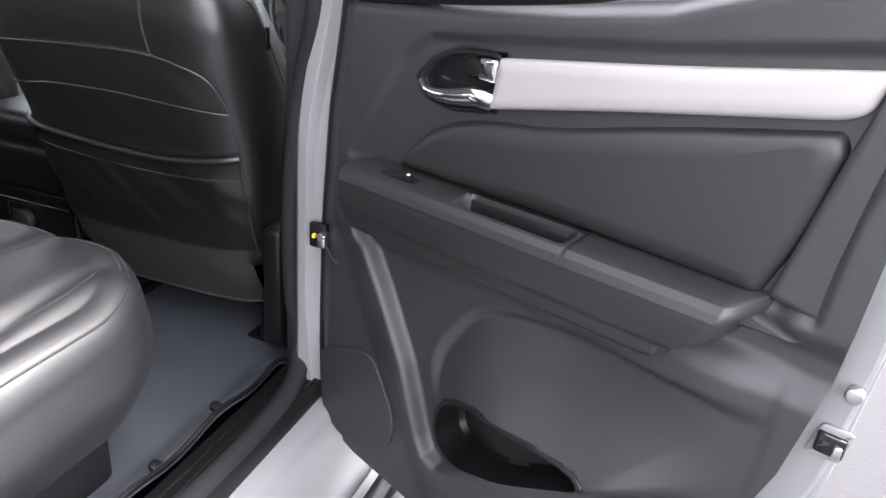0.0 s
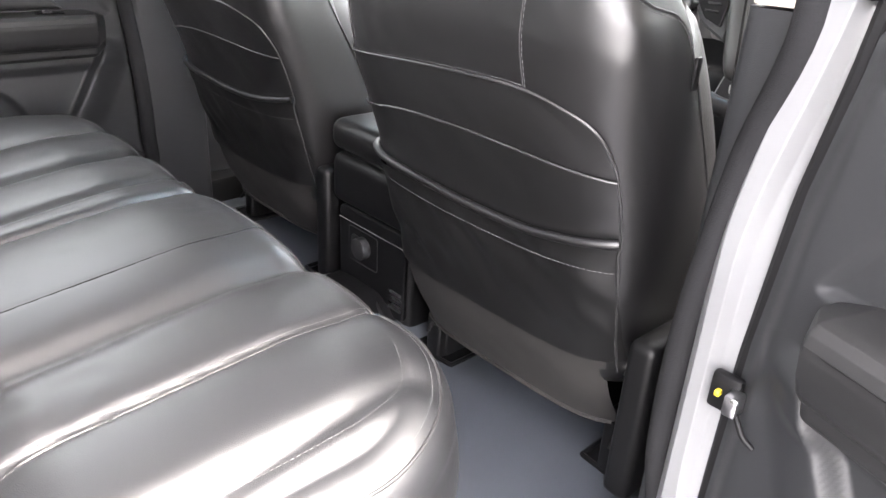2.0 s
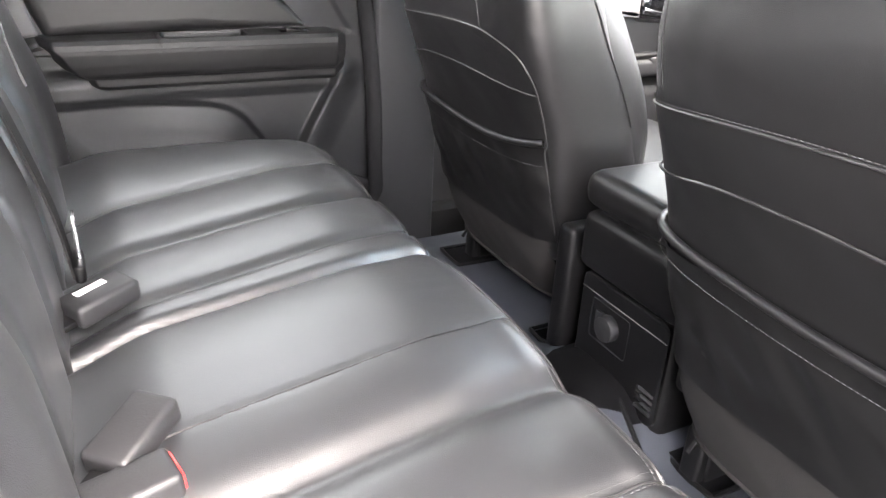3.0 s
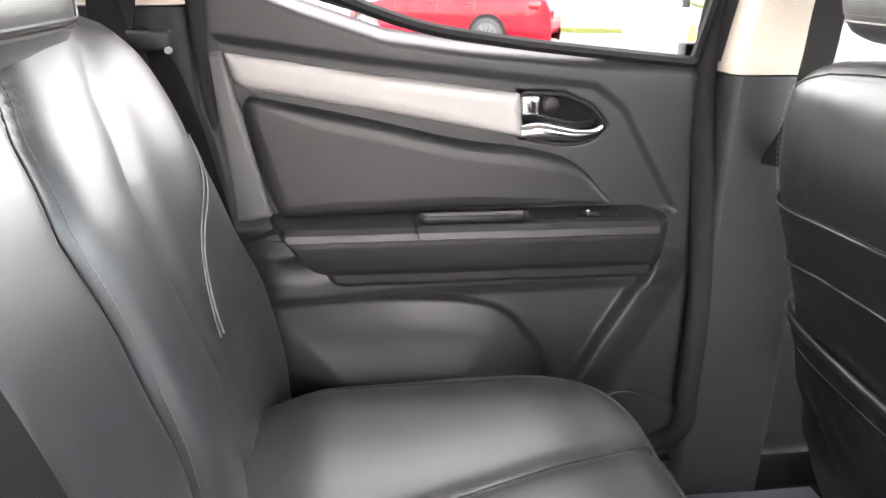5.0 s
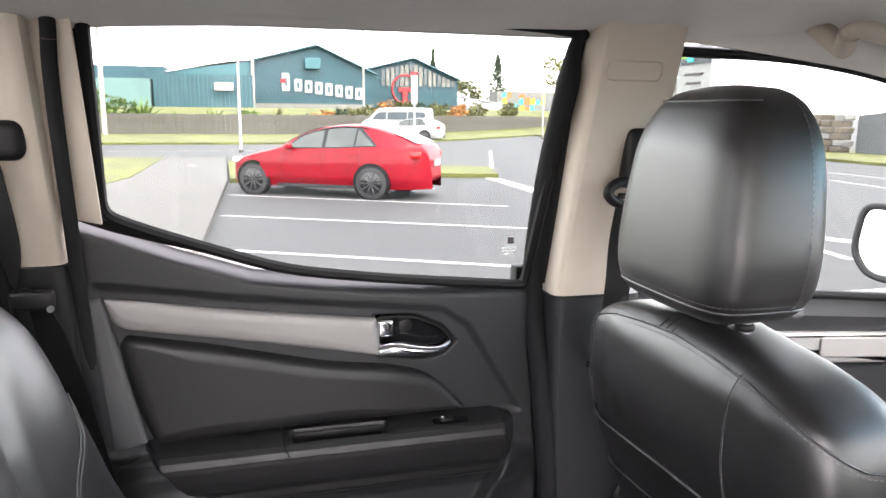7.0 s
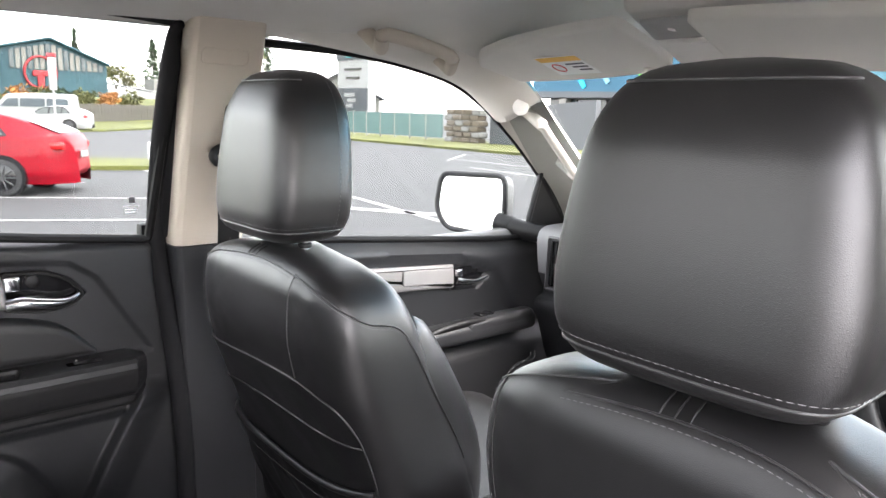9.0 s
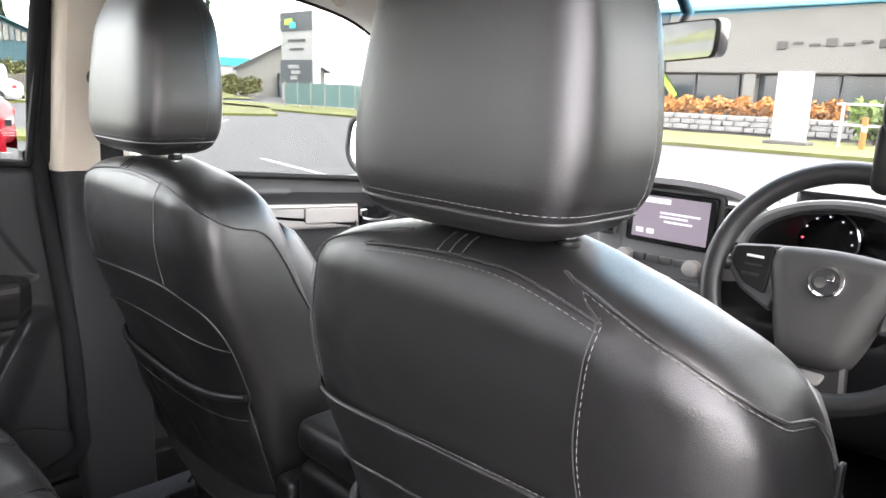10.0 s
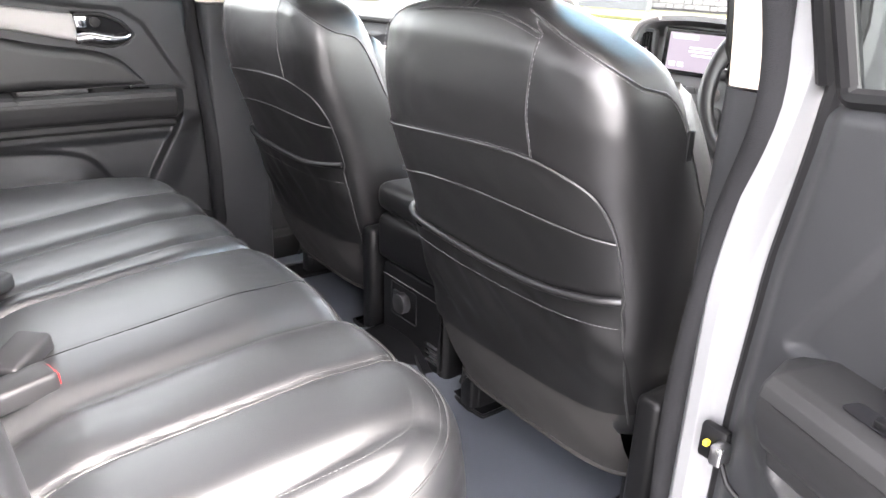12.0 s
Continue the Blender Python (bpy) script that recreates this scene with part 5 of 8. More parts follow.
def dashboard():
    d = thing("dashboard", "two-tone grey dashboard with air vents and screen", "dashboard")
    prof = [(1.36, 1.12), (1.30, 1.165), (1.18, 1.185), (1.08, 1.192), (1.01, 1.188), (0.985, 1.165), (0.985, 1.12), (0.995, 1.06)]
    low = [(0.995, 1.06), (1.005, 1.04), (1.02, 1.0), (0.99, 0.985), (0.985, 0.96), (1.01, 0.90), (1.05, 0.80), (1.12, 0.72), (1.3, 0.70)]

    def sweep(table, n):
        c = catmull([(0, *p) for p in table], 6)

        def fn(u, v):
            p = c[int(round(v * (len(c) - 1)))]
            x = -0.72 + 1.44 * u
            y = p.y + 0.05 * (abs(x) / 0.72) ** 2
            z = p.z
            z += 0.055 * smooth(1.02, 1.165, p.z) * smooth(0.20, 0.27, x) * smooth(0.61, 0.54, x) * smooth(1.30, 1.10, p.y)
            return (x, y - 0.055 * smooth(0.19, 0.14, abs(x - 0.02)), z)
        return surface(fn, 120, len(c) - 1)
    part("top", sweep(prof, 1), DASH_SKIN, d, "pale grey upper dash", angle=60)
    part("lower", sweep(low, 1), PLASTIC, d, "dark lower dash", angle=60)
    # glove box line and latch
    part("glovebox_latch", box((-0.30, 0.985, 0.955), (0.09, 0.012, 0.035), 0.004), PLASTIC_DARK, d, "glove box latch")
    part("trim_line", tube([(-0.66, 1.035, 1.025), (-0.40, 1.0, 1.022), (-0.14, 0.985, 1.02)], 0.003, 6), SILVER, d, "thin silver line")
    # side vents
    for x, y in ((-0.605, 1.005), (-0.095, 0.925), (0.18, 0.925), (0.66, 1.01)):
        w, h = (0.045, 0.075) if abs(x) > 0.4 else (0.026, 0.048)
        zc = 1.105 if abs(x) > 0.4 else 1.165
        v = part("vent", plate(rounded([(x - w, zc - h), (x + w, zc - h), (x + w * 0.8, zc + h), (x - w * 0.9, zc + h)], 0.012, 4), lambda a, b, hh: (a, y - hh, b), 0.014, ((0.005, 0.004), (0.003, -0.010))), FACET, d, "grey-rimmed air vent")
        part("vent_core", plate(rounded([(x - w * 0.76, zc - h * 0.84), (x + w * 0.76, zc - h * 0.84), (x + w * 0.6, zc + h * 0.84), (x - w * 0.66, zc + h * 0.84)], 0.01, 3), lambda a, b, hh: (a, y - 0.010 - hh, b), 0.001, ()), GLOSS_BLACK, v)
        for k in range(4):
            q = x + (k - 1.5) * w * 0.36
            part("vent_slat", box((q, y - 0.0135, zc), (0.003, 0.006, h * 1.55), 0.001), PLASTIC_DARK, v)
        part("vent_tab", box((x, y - 0.02, zc - 0.004), (0.008, 0.008, 0.018), 0.002), SILVER, v)
    # centre stack with screen
    st = part("centre_panel", plate(rounded([(-0.055, 0.86), (0.125, 0.86), (0.150, 1.02), (0.150, 1.225), (-0.065, 1.225), (-0.065, 1.02)], 0.015, 4), lambda a, b, h: (a, 0.945 - h - 0.10 * (1.225 - b) * 0.55, b), 0.012, ((0.004, 0.004),)), DASH_SKIN, d, "grey centre stack")
    sy = 0.921
    part("screen_frame", plate(rounded([(-0.045, 1.115), (0.145, 1.115), (0.145, 1.222), (-0.045, 1.222)], 0.008, 3), lambda a, b, h: (a, sy - h - 0.055 * (1.225 - b), b), 0.006, ((0.003, 0.002),)), GLOSS_BLACK, st, "black screen surround")
    part("screen", plate([(-0.030, 1.126), (0.132, 1.126), (0.132, 1.212), (-0.030, 1.212)], lambda a, b, h: (a, sy - 0.0085 - h - 0.055 * (1.225 - b), b), 0.0008, ()), SCREEN, st, "lit display", smooth=False)
    for k, (x0, x1, zz) in enumerate(((0.03, 0.115, 1.180), (0.03, 0.09, 1.172), (0.04, 0.10, 1.163), (-0.02, -0.004, 1.14), (0.004, 0.02, 1.14), (-0.02, 0.05, 1.203))):
        part("screen_text", box(((x0 + x1) / 2, sy - 0.0105 - 0.055 * (1.225 - zz), zz), (x1 - x0, 0.0006, 0.004 if k < 3 else 0.010)), SCREEN_TEXT, st, "pale bars of display text")
    for x in (-0.035, 0.115):
        part("stack_knob", disc((x, 0.895, 1.082), 0.017, 0.026, (0, -1, 0.15), 24, 0.003), SILVER, st, "silver audio knob")
    for x in (-0.005, 0.025, 0.055, 0.085):
        part("stack_button", box((x, 0.903, 1.085), (0.026, 0.012, 0.016), 0.003), FACET, st, "grey audio button")
    part("climate_panel", plate(rounded([(-0.05, 0.955), (0.14, 0.955), (0.145, 1.055), (-0.055, 1.055)], 0.02, 4), lambda a, b, h: (a, 0.915 - h - 0.10 * (1.225 - b) * 0.55, b), 0.01, ((0.004, 0.003),)), FACET, st, "satin grey climate panel")
    dial = part("climate_dial", disc((0.098, 0.885, 1.005), 0.031, 0.024, (0, -1, 0.12), 28, 0.003), CHROME, st, "round climate dial")
    part("dial_face", disc((0.098, 0.872, 1.0065), 0.025, 0.003, (0, -1, 0.12), 28), GLOSS_BLACK, dial)
    for s, mt in ((-1, LABEL_BLUE), (1, RED_PLASTIC)):
        arc = [(0.098 + s * 0.019 * math.cos(t), 0.869, 1.007 + 0.019 * math.sin(t)) for t in np.linspace(-0.5, 1.4, 12)]
        part("dial_mark", tube(arc, 0.0035, 6), mt, dial, "coloured temperature arc")
    cowl = catmull([(-0.135, 1.165), (-0.11, 1.222), (-0.06, 1.244), (0.03, 1.252), (0.13, 1.250), (0.20, 1.238), (0.25, 1.215)], 6)
    part("screen_cowl", sheet(lambda u, v: Vector((cowl[int(round(u * (len(cowl) - 1)))].x, 0.895 + 0.20 * v, cowl[int(round(u * (len(cowl) - 1)))].y - 0.045 * v * v)), len(cowl) - 1, 8, 0.012), DASH_SKIN, d, "grey cowl over the display", angle=60)
    part("vent_trim", tube([(p.x - 0.004, 0.890, p.y - 0.004) for p in cowl[:14]], 0.006, 8), SILVER, d, "silver curve beside the display vent")
    # instrument hood and gauges
    def hood(u, v):
        a = math.pi * u
        y = 0.80 + 0.22 * v
        r = 1.0 - 0.12 * v
        return (0.405 + 0.165 * r * math.cos(a), y + 0.03 * math.sin(a) * (1 - v), 1.135 + 0.115 * r * math.sin(a) ** 0.7)
    part("instrument_hood", sheet(hood, 40, 10, 0.014), PLASTIC_DARK, d, "dark instrument hood")
    part("hood_rim", tube([Vector(hood(k / 40, 0.0)) + Vector((0, -0.004, 0.0)) for k in range(2, 39)], 0.009, 8), FACET, d, "satin grey rim of the hood")
    part("instrument_panel", box((0.405, 1.0, 1.16), (0.30, 0.02, 0.18), 0.01), GLOSS_BLACK, d, "black instrument panel")
    for x in (0.325, 0.485):
        g = part("gauge", disc((x, 0.985, 1.165), 0.055, 0.014, (0, -1, 0.1), 32, 0.004), CHROME, d, "chrome-ringed gauge")
        part("gauge_face", disc((x, 0.977, 1.166), 0.050, 0.004, (0, -1, 0.1), 32), GLOSS_BLACK, g)
        for k in range(9):
            t = -0.6 + k * 0.54
            part("gauge_tick", box((x + 0.042 * math.cos(t), 0.9735, 1.166 + 0.042 * math.sin(t)), (0.003, 0.001, 0.003)), SCREEN_TEXT if k < 7 else RED_GLOW, g)
    part("cowl_side", box((0.235, 0.90, 1.13), (0.05, 0.06, 0.12), 0.015, 3), SILVER, d, "silver cowl trim")
    return d


SCREEN = emitter("screen_glow", (0.10, 0.09, 0.11), 0.12)
SCREEN_TEXT = emitter("screen_text", (0.4, 0.4, 0.45), 0.10)
RED_GLOW = emitter("red_gauge_light", (0.9, 0.05, 0.08), 0.3)
dashboard()


def steering_wheel():
    w = thing("steering_wheel", "black leather steering wheel with grey airbag cover", "steering wheel", "", (0.430, 0.66, 1.158))
    w.rotation_euler = (radians(90 - 24), 0, 0)
    rim = [(0.168 * math.cos(t), 0.168 * math.sin(t), 0) for t in np.linspace(0, 2 * math.pi, 73)]
    part("rim", tube(rim, 0.0165, 12, cap=False), WHEEL_SKIN, w, "smooth black leather rim")
    hub = rounded([(-0.080, 0.046), (0.0, 0.053), (0.080, 0.046), (0.088, 0.022), (0.072, -0.030), (0.056, -0.085), (0.040, -0.118), (-0.040, -0.118), (-0.056, -0.085), (-0.072, -0.030), (-0.088, 0.022)], [0.022, 0.1, 0.022, 0.015, 0.05, 0.05, 0.02, 0.02, 0.05, 0.05, 0.015], 5)
    h = part("airbag_cover", pillow(hub, lambda a, b, hh: (a, b, -0.035 + hh), 0.03, ((0.005, 0.008), (0.01, 0.006), (0.02, 0.003))), GREY_SKIN, w, "grey airbag cover", angle=60)
    for s in (-1, 1):
        sp = part("spoke", plate(rounded([(s * 0.07, 0.050), (s * 0.150, 0.040), (s * 0.153, 0.005), (s * 0.125, -0.028), (s * 0.07, -0.055)], 0.012, 3), lambda a, b, hh: (a, b, -0.025 + hh), 0.012, ((0.004, 0.004),)), FACET, w, "satin grey spoke")
        part("switch_pack", plate(rounded([(s * 0.086, 0.043), (s * 0.142, 0.034), (s * 0.142, 0.006), (s * 0.118, -0.020), (s * 0.084, -0.032)], 0.006, 3), lambda a, b, hh: (a, b, -0.009 + hh), 0.006, ((0.002, 0.001),)), PLASTIC_DARK, sp, "black button pack")
        for k in range(3):
            part("wheel_button", box((s * 0.110, 0.022 - 0.014 * k, -0.001), (0.026, 0.004, 0.003), 0.001), LABEL_WHITE if k == 0 else BUCKLE, sp)
    for s in (-1, 1):
        part("spoke_root", tube([(s * 0.12, 0.012, -0.034), (s * 0.145, 0.010, -0.022), (s * 0.166, 0.006, -0.004)], [0.012, 0.012, 0.013], 10), WHEEL_SKIN, w, "black leather spoke root")
    low = part("lower_spoke", plate(rounded([(-0.044, -0.10), (0.044, -0.10), (0.055, -0.166), (-0.055, -0.166)], 0.008, 3), lambda a, b, hh: (a, b, -0.03 + hh), 0.016, ((0.006, 0.006),)), WHEEL_SKIN, w, "black lower spoke")
    part("spoke_insert", plate(rounded([(-0.026, -0.124), (0.026, -0.124), (0.020, -0.142), (-0.020, -0.142)], 0.006, 3), lambda a, b, hh: (a, b, -0.007 + hh), 0.003, ((0.002, 0.001),)), SILVER, low, "silver insert")
    badge = part("badge", disc((0, 0.0, 0.014), 0.024, 0.008, (0, 0, 1), 28, 0.002), CHROME, w, "round chrome emblem")
    part("badge_ground", disc((0, 0.0, 0.0185), 0.019, 0.002, (0, 0, 1), 28), BUCKLE, badge)
    part("badge_shape", join(disc((-0.006, -0.003, 0.020), 0.008, 0.003, (0, 0, 1), 16), box((0.005, 0.005, 0.020), (0.012, 0.008, 0.003), 0.001)), CHROME, badge, "plain raised shape")
    part("column", tube([(0, 0, -0.03), (0, 0, -0.25)], 0.045, 14), PLASTIC_DARK, w, "black column cover")
    part("stalk", tube([(-0.03, 0.02, -0.08), (-0.13, 0.03, -0.07)], 0.008, 8), PLASTIC_DARK, w)
    part("stalk", tube([(0.03, 0.02, -0.08), (0.13, 0.03, -0.07)], 0.008, 8), PLASTIC_DARK, w)


WHEEL_SKIN = material("wheel_leather", (0.010, 0.010, 0.0105), 0.40, vary=0.1, grain=500, bump=0.15, cells=True, depth=0.0004)
steering_wheel()


def cabin_mirror():
    m = thing("interior_mirror", "black interior mirror under the headliner", "car mirror", "", (0.035, 0.86, 1.51))
    m.rotation_euler = (radians(4), 0, radians(-16))
    out = rounded([(-0.125, 0.03), (0.125, 0.034), (0.118, -0.032), (0, -0.038), (-0.118, -0.034)], 0.016, 4)
    part("housing", plate(out, lambda a, b, h: (a, h, b), 0.022, ((0.006, 0.008),)), GLOSS_BLACK, m, "black mirror housing")
    part("glass", plate([Vector(p) * 0.93 for p in out], lambda a, b, h: (a, -0.001 - h, b), 0.002, ()), MIRROR, m, "mirror glass", smooth=False)
    part("stem", tube([(0, 0.025, 0.01), (0, 0.05, 0.05), (0, 0.02, 0.10)], 0.012, 10), PLASTIC_DARK, m)


cabin_mirror()


def sun_visor(s):
    v = thing("sun_visor", "beige sun visor folded up with warning label" if s < 0 else "beige sun visor folded against the headliner", "sun visor", "sun visors")
    out = rounded([(0.053, -0.091), (0.172, -0.090), (0.354, -0.073), (0.498, -0.039), (0.576, 0.015), (0.606, 0.093), (0.505, 0.116), (0.264, 0.114), (0.074, 0.093), (0.048, 0.067), (0.050, -0.019)], [0.02, 0.05, 0.05, 0.03, 0.03, 0.02, 0.05, 0.05, 0.015, 0.02, 0.05], 5)

    def put(a, b, h):
        y = 0.505 + 0.22 * a + b * 0.95
        return (s * a, y, 1.614 - 0.30 * b - h)
    part("board", plate(out, put, 0.012, ((0.004, 0.003), (0.004, 0.001))), HEADLINER, v, "beige padded visor board", angle=60)
    if s < 0:
        lb = part("warning_label", plate([(0.222, -0.012), (0.342, -0.012), (0.342, 0.074), (0.222, 0.074)], lambda a, b, h: Vector(put(a, b, 0.0175 + h)), 0.0006, ()), LABEL_WHITE, v, "white warning label with amber heading", smooth=False)
        part("label_heading", plate([(0.224, -0.010), (0.340, -0.010), (0.340, 0.010), (0.224, 0.010)], lambda a, b, h: Vector(put(a, b, 0.0184 + h)), 0.0004, ()), LABEL_AMBER, lb, "", smooth=False)
        for k in range(3):
            part("label_bar", plate([(0.230, 0.021 + 0.014 * k), (0.280 - 0.008 * k, 0.021 + 0.014 * k), (0.280 - 0.008 * k, 0.027 + 0.014 * k), (0.230, 0.027 + 0.014 * k)], lambda a, b, h: Vector(put(a, b, 0.0184 + h)), 0.0004, ()), LABEL_INK, lb, "", smooth=False)
        ring = [Vector(put(0.312 + 0.015 * math.cos(t), 0.039 + 0.017 * math.sin(t), 0.0186)) for t in np.linspace(0, 2 * math.pi, 20)]
        part("label_sign", tube(ring, 0.0012, 5, cap=False), RED_PLASTIC, lb)
    part("clip", disc(Vector(put(0.105, 0.078, 0.016)), 0.013, 0.008, (0, 0, 1), 18, 0.003), HEADLINER, v, "visor clip")
    part("pivot", tube([put(0.55, 0.085, 0.004), put(0.61, 0.07, 0.0)], 0.008, 8), BEIGE, v)


sun_visor(-1)
sun_visor(1)


def overhead_console():
    o = thing("roof_lamp_console", "beige roof console with clear map lamps", "car lamp")
    z = lambda y: 1.648 - 0.5 * (y - 0.46)
    out = rounded([(-0.070, 0.452), (0.142, 0.452), (0.158, 0.600), (-0.052, 0.610)], 0.022, 5)
    part("body", plate(out, lambda a, b, h: (a, b, z(b) + 0.075 - h), 0.066, ((0.008, 0.007), (0.004, 0.001))), CONSOLE_SKIN, o, "grey-beige console body")
    lens = part("lens", plate(rounded([(-0.050, 0.477), (0.108, 0.477), (0.118, 0.520), (-0.048, 0.522)], 0.006, 3), lambda a, b, h: (a, b, z(b) - h), 0.004, ((0.003, 0.002),)), LENS, o, "ribbed clear lens")
    for x in (0.0, 0.065):
        part("lens_divider", box((x, 0.499, z(0.499) - 0.006), (0.0015, 0.040, 0.003)), CONSOLE_SKIN, lens)
    part("lamp_lid", plate(rounded([(-0.048, 0.527), (0.119, 0.525), (0.132, 0.580), (-0.040, 0.588)], 0.010, 3), lambda a, b, h: (a, b, z(b) - h), 0.003, ((0.003, 0.002),)), CONSOLE_SKIN, o, "grey-beige lid")
    part("lid_catch", box((0.030, 0.523, z(0.523) - 0.008), (0.052, 0.022, 0.008), 0.003), CONSOLE_SKIN, o, "pale lid catch")
    part("lid_line", tube([(0.050, 0.532, z(0.532) - 0.0055), (0.075, 0.584, z(0.584) - 0.0055)], 0.001, 4), BUCKLE, o)


CONSOLE_SKIN = material("console_grey_beige", (0.74, 0.72, 0.69), 0.5, vary=0.04, grain=900, bump=0.15, depth=0.0004)
LENS = material("lamp_lens", (0.50, 0.50, 0.49), 0.14, grain=300, bump=0.4)
overhead_console()


def grab_handle(points, out, name_label, thick=0.0145, skin=BEIGE):
    g = thing("grab_handle", name_label, "grab handle", "grab handles")
    pts = [Vector(p) for p in points]
    o = Vector(out)
    a, b = pts[0], pts[-1]
    bar = catmull([a + o * 0.55, a.lerp(b, 0.06) + o, a.lerp(b, 0.3) + o * 1.15, a.lerp(b, 0.7) + o * 1.15, a.lerp(b, 0.94) + o, b + o * 0.55], 8)
    part("bar", tube(bar, [thick] * len(bar), 14, flat=0.75), skin, g, "beige moulded grip")
    for p in (a, b):
        part("foot", tube([p + Vector((-0.06, 0.0, 0.035)), p, p + o * 0.8], [thick, thick * 1.1, thick], 14), skin, g, "")


grab_handle([(-0.516, 0.342, 1.612), (-0.560, 0.552, 1.586)], (0.034, -0.022, 0.020), "beige roof grab handle above the passenger door")
grab_handle([(-0.520, 0.805, 1.472), (-0.555, 0.985, 1.345)], (0.004, -0.006, 0.0), "beige grab handle on the windscreen pillar", 0.013, PILLAR_SKIN)
for s in (-1,):
    tagged(link("airbag_badge", disc((-0.538, 0.748, 1.512), 0.019, 0.003, (0.7, -0.5, -0.1), 24, 0.001), PILLAR_SKIN), "small round beige pillar cap", "badge")
    structure("trim_pillar_left", plate(rounded([(0.03, 1.565), (0.115, 1.565), (0.115, 1.592), (0.03, 1.592)], 0.010, 3), lambda a, b, h: (-0.698 + lean(b) + h, a, b), 0.002, ((0.002, -0.0015),)), BEIGE, "beige pillar cover panel")

# blue permit labels on the windscreen
for k in range(2):
    def at(a, b, h, k=k):
        z = 1.265 + b
        w = (z - 1.16) / 0.45
        x = -0.497 + a + 0.2 * (z - 1.265)
        return (x, 1.32 - 0.60 * w - 0.16 * (x / 0.7) ** 2 * (1 - 0.4 * w) - 0.006 - h, z)
    st = tagged(link("windscreen_label", plate([(0.0, 0.052 * k), (0.115, 0.052 * k), (0.115, 0.052 * k + 0.047), (0.0, 0.052 * k + 0.047)], at, 0.0008, ()), LABEL_BLUE, smooth=False), "blue service label stuck inside the windscreen", "label", "windscreen labels")
    part("label_bar", plate([(0.03, 0.052 * k + 0.036), (0.085, 0.052 * k + 0.036), (0.085, 0.052 * k + 0.042), (0.03, 0.052 * k + 0.042)], lambda a, b, h: at(a, b, 0.001 + h), 0.0005, ()), LABEL_WHITE, st, "", smooth=False)
    part("label_panel", plate([(0.01, 0.052 * k + 0.008), (0.105, 0.052 * k + 0.008), (0.105, 0.052 * k + 0.030), (0.01, 0.052 * k + 0.030)], lambda a, b, h: at(a, b, 0.001 + h), 0.0005, ()), LABEL_NAVY, st, "", smooth=False)





# ---- seat belts and buckles ----
def band(points, width, side, thick=0.0012):
    """A strap along points; side: the direction of its width at each point, or one for all."""
    P = catmull(points, 10)
    n = len(P)
    S = [Vector(side)] * n if not isinstance(side, list) else [Vector(s).normalized() for s in catmull(side, 10)]
    bm = bmesh.new()
    rows = []
    for i, p in enumerate(P):
        d = (P[min(i + 1, n - 1)] - P[max(i - 1, 0)]).normalized()
        s = (S[i] - d * S[i].dot(d)).normalized()
        q = d.cross(s)
        rows.append([bm.verts.new(p + s * (width / 2) * a + q * thick * b) for a, b in ((-1, -1), (1, -1), (1, 1), (-1, 1))])
    for a, b in zip(rows, rows[1:]):
        for k in range(4):
            bm.faces.new((a[k], a[(k + 1) % 4], b[(k + 1) % 4], b[k]))
    bm.faces.new(rows[0][::-1])
    bm.faces.new(rows[-1])
    return bm


def rear_belt():
    b = thing("seat_belt", "black rear seat belt hanging from its pillar anchor", "seat belt", "seat belts")
    A = Vector((-0.652, -0.750, 1.513))
    anchor = part("anchor_cover", join(box(A + Vector((0.012, 0, -0.028)), (0.028, 0.105, 0.050), 0.014, 4)), PLASTIC_DARK, b, "black belt guide")
    dome = bmesh.new()
    bmesh.ops.create_uvsphere(dome, u_segments=28, v_segments=16, radius=1.0, matrix=Matrix.Translation(A + Vector((0.016, 0.0, 0.004))) @ Matrix.Diagonal((0.026, 0.028, 0.026, 1)))
    part("anchor_cap", dome, PLASTIC_DARK, anchor, "black domed cap", angle=180)
    part("webbing", band([A + Vector((0.022, -0.002, -0.035)), A + Vector((0.005, 0.008, -0.13)), (-0.690, -0.765, 1.31), (-0.70, -0.76, 1.20)], 0.039, (0, 1, 0)), WEBBING, b, "black webbing")
    part("webbing", band([A + Vector((0.026, 0.004, -0.035)), A + Vector((0.012, 0.020, -0.14)), (-0.676, -0.735, 1.30), (-0.668, -0.712, 1.285), (-0.676, -0.69, 1.20), (-0.68, -0.66, 1.05), (-0.685, -0.64, 0.92)], 0.037, [(0, 1, 0), (0.5, 1, 0), (0.9, 0.4, 0), (0.6, 0.6, 0), (0.1, 1, 0), (0, 1, 0), (0, 1, 0)]), WEBBING, b, "black webbing")
    part("tongue", join(box((-0.660, -0.712, 1.285), (0.016, 0.052, 0.026), 0.006, 3, None)), PLASTIC_DARK, b, "black belt tongue")
    for q in (0.022,):
        part("stud", disc((-0.650, -0.712 + q, 1.275), 0.004, 0.006, (1, 0, 0), 12), STEEL, b, "bright stud")


rear_belt()


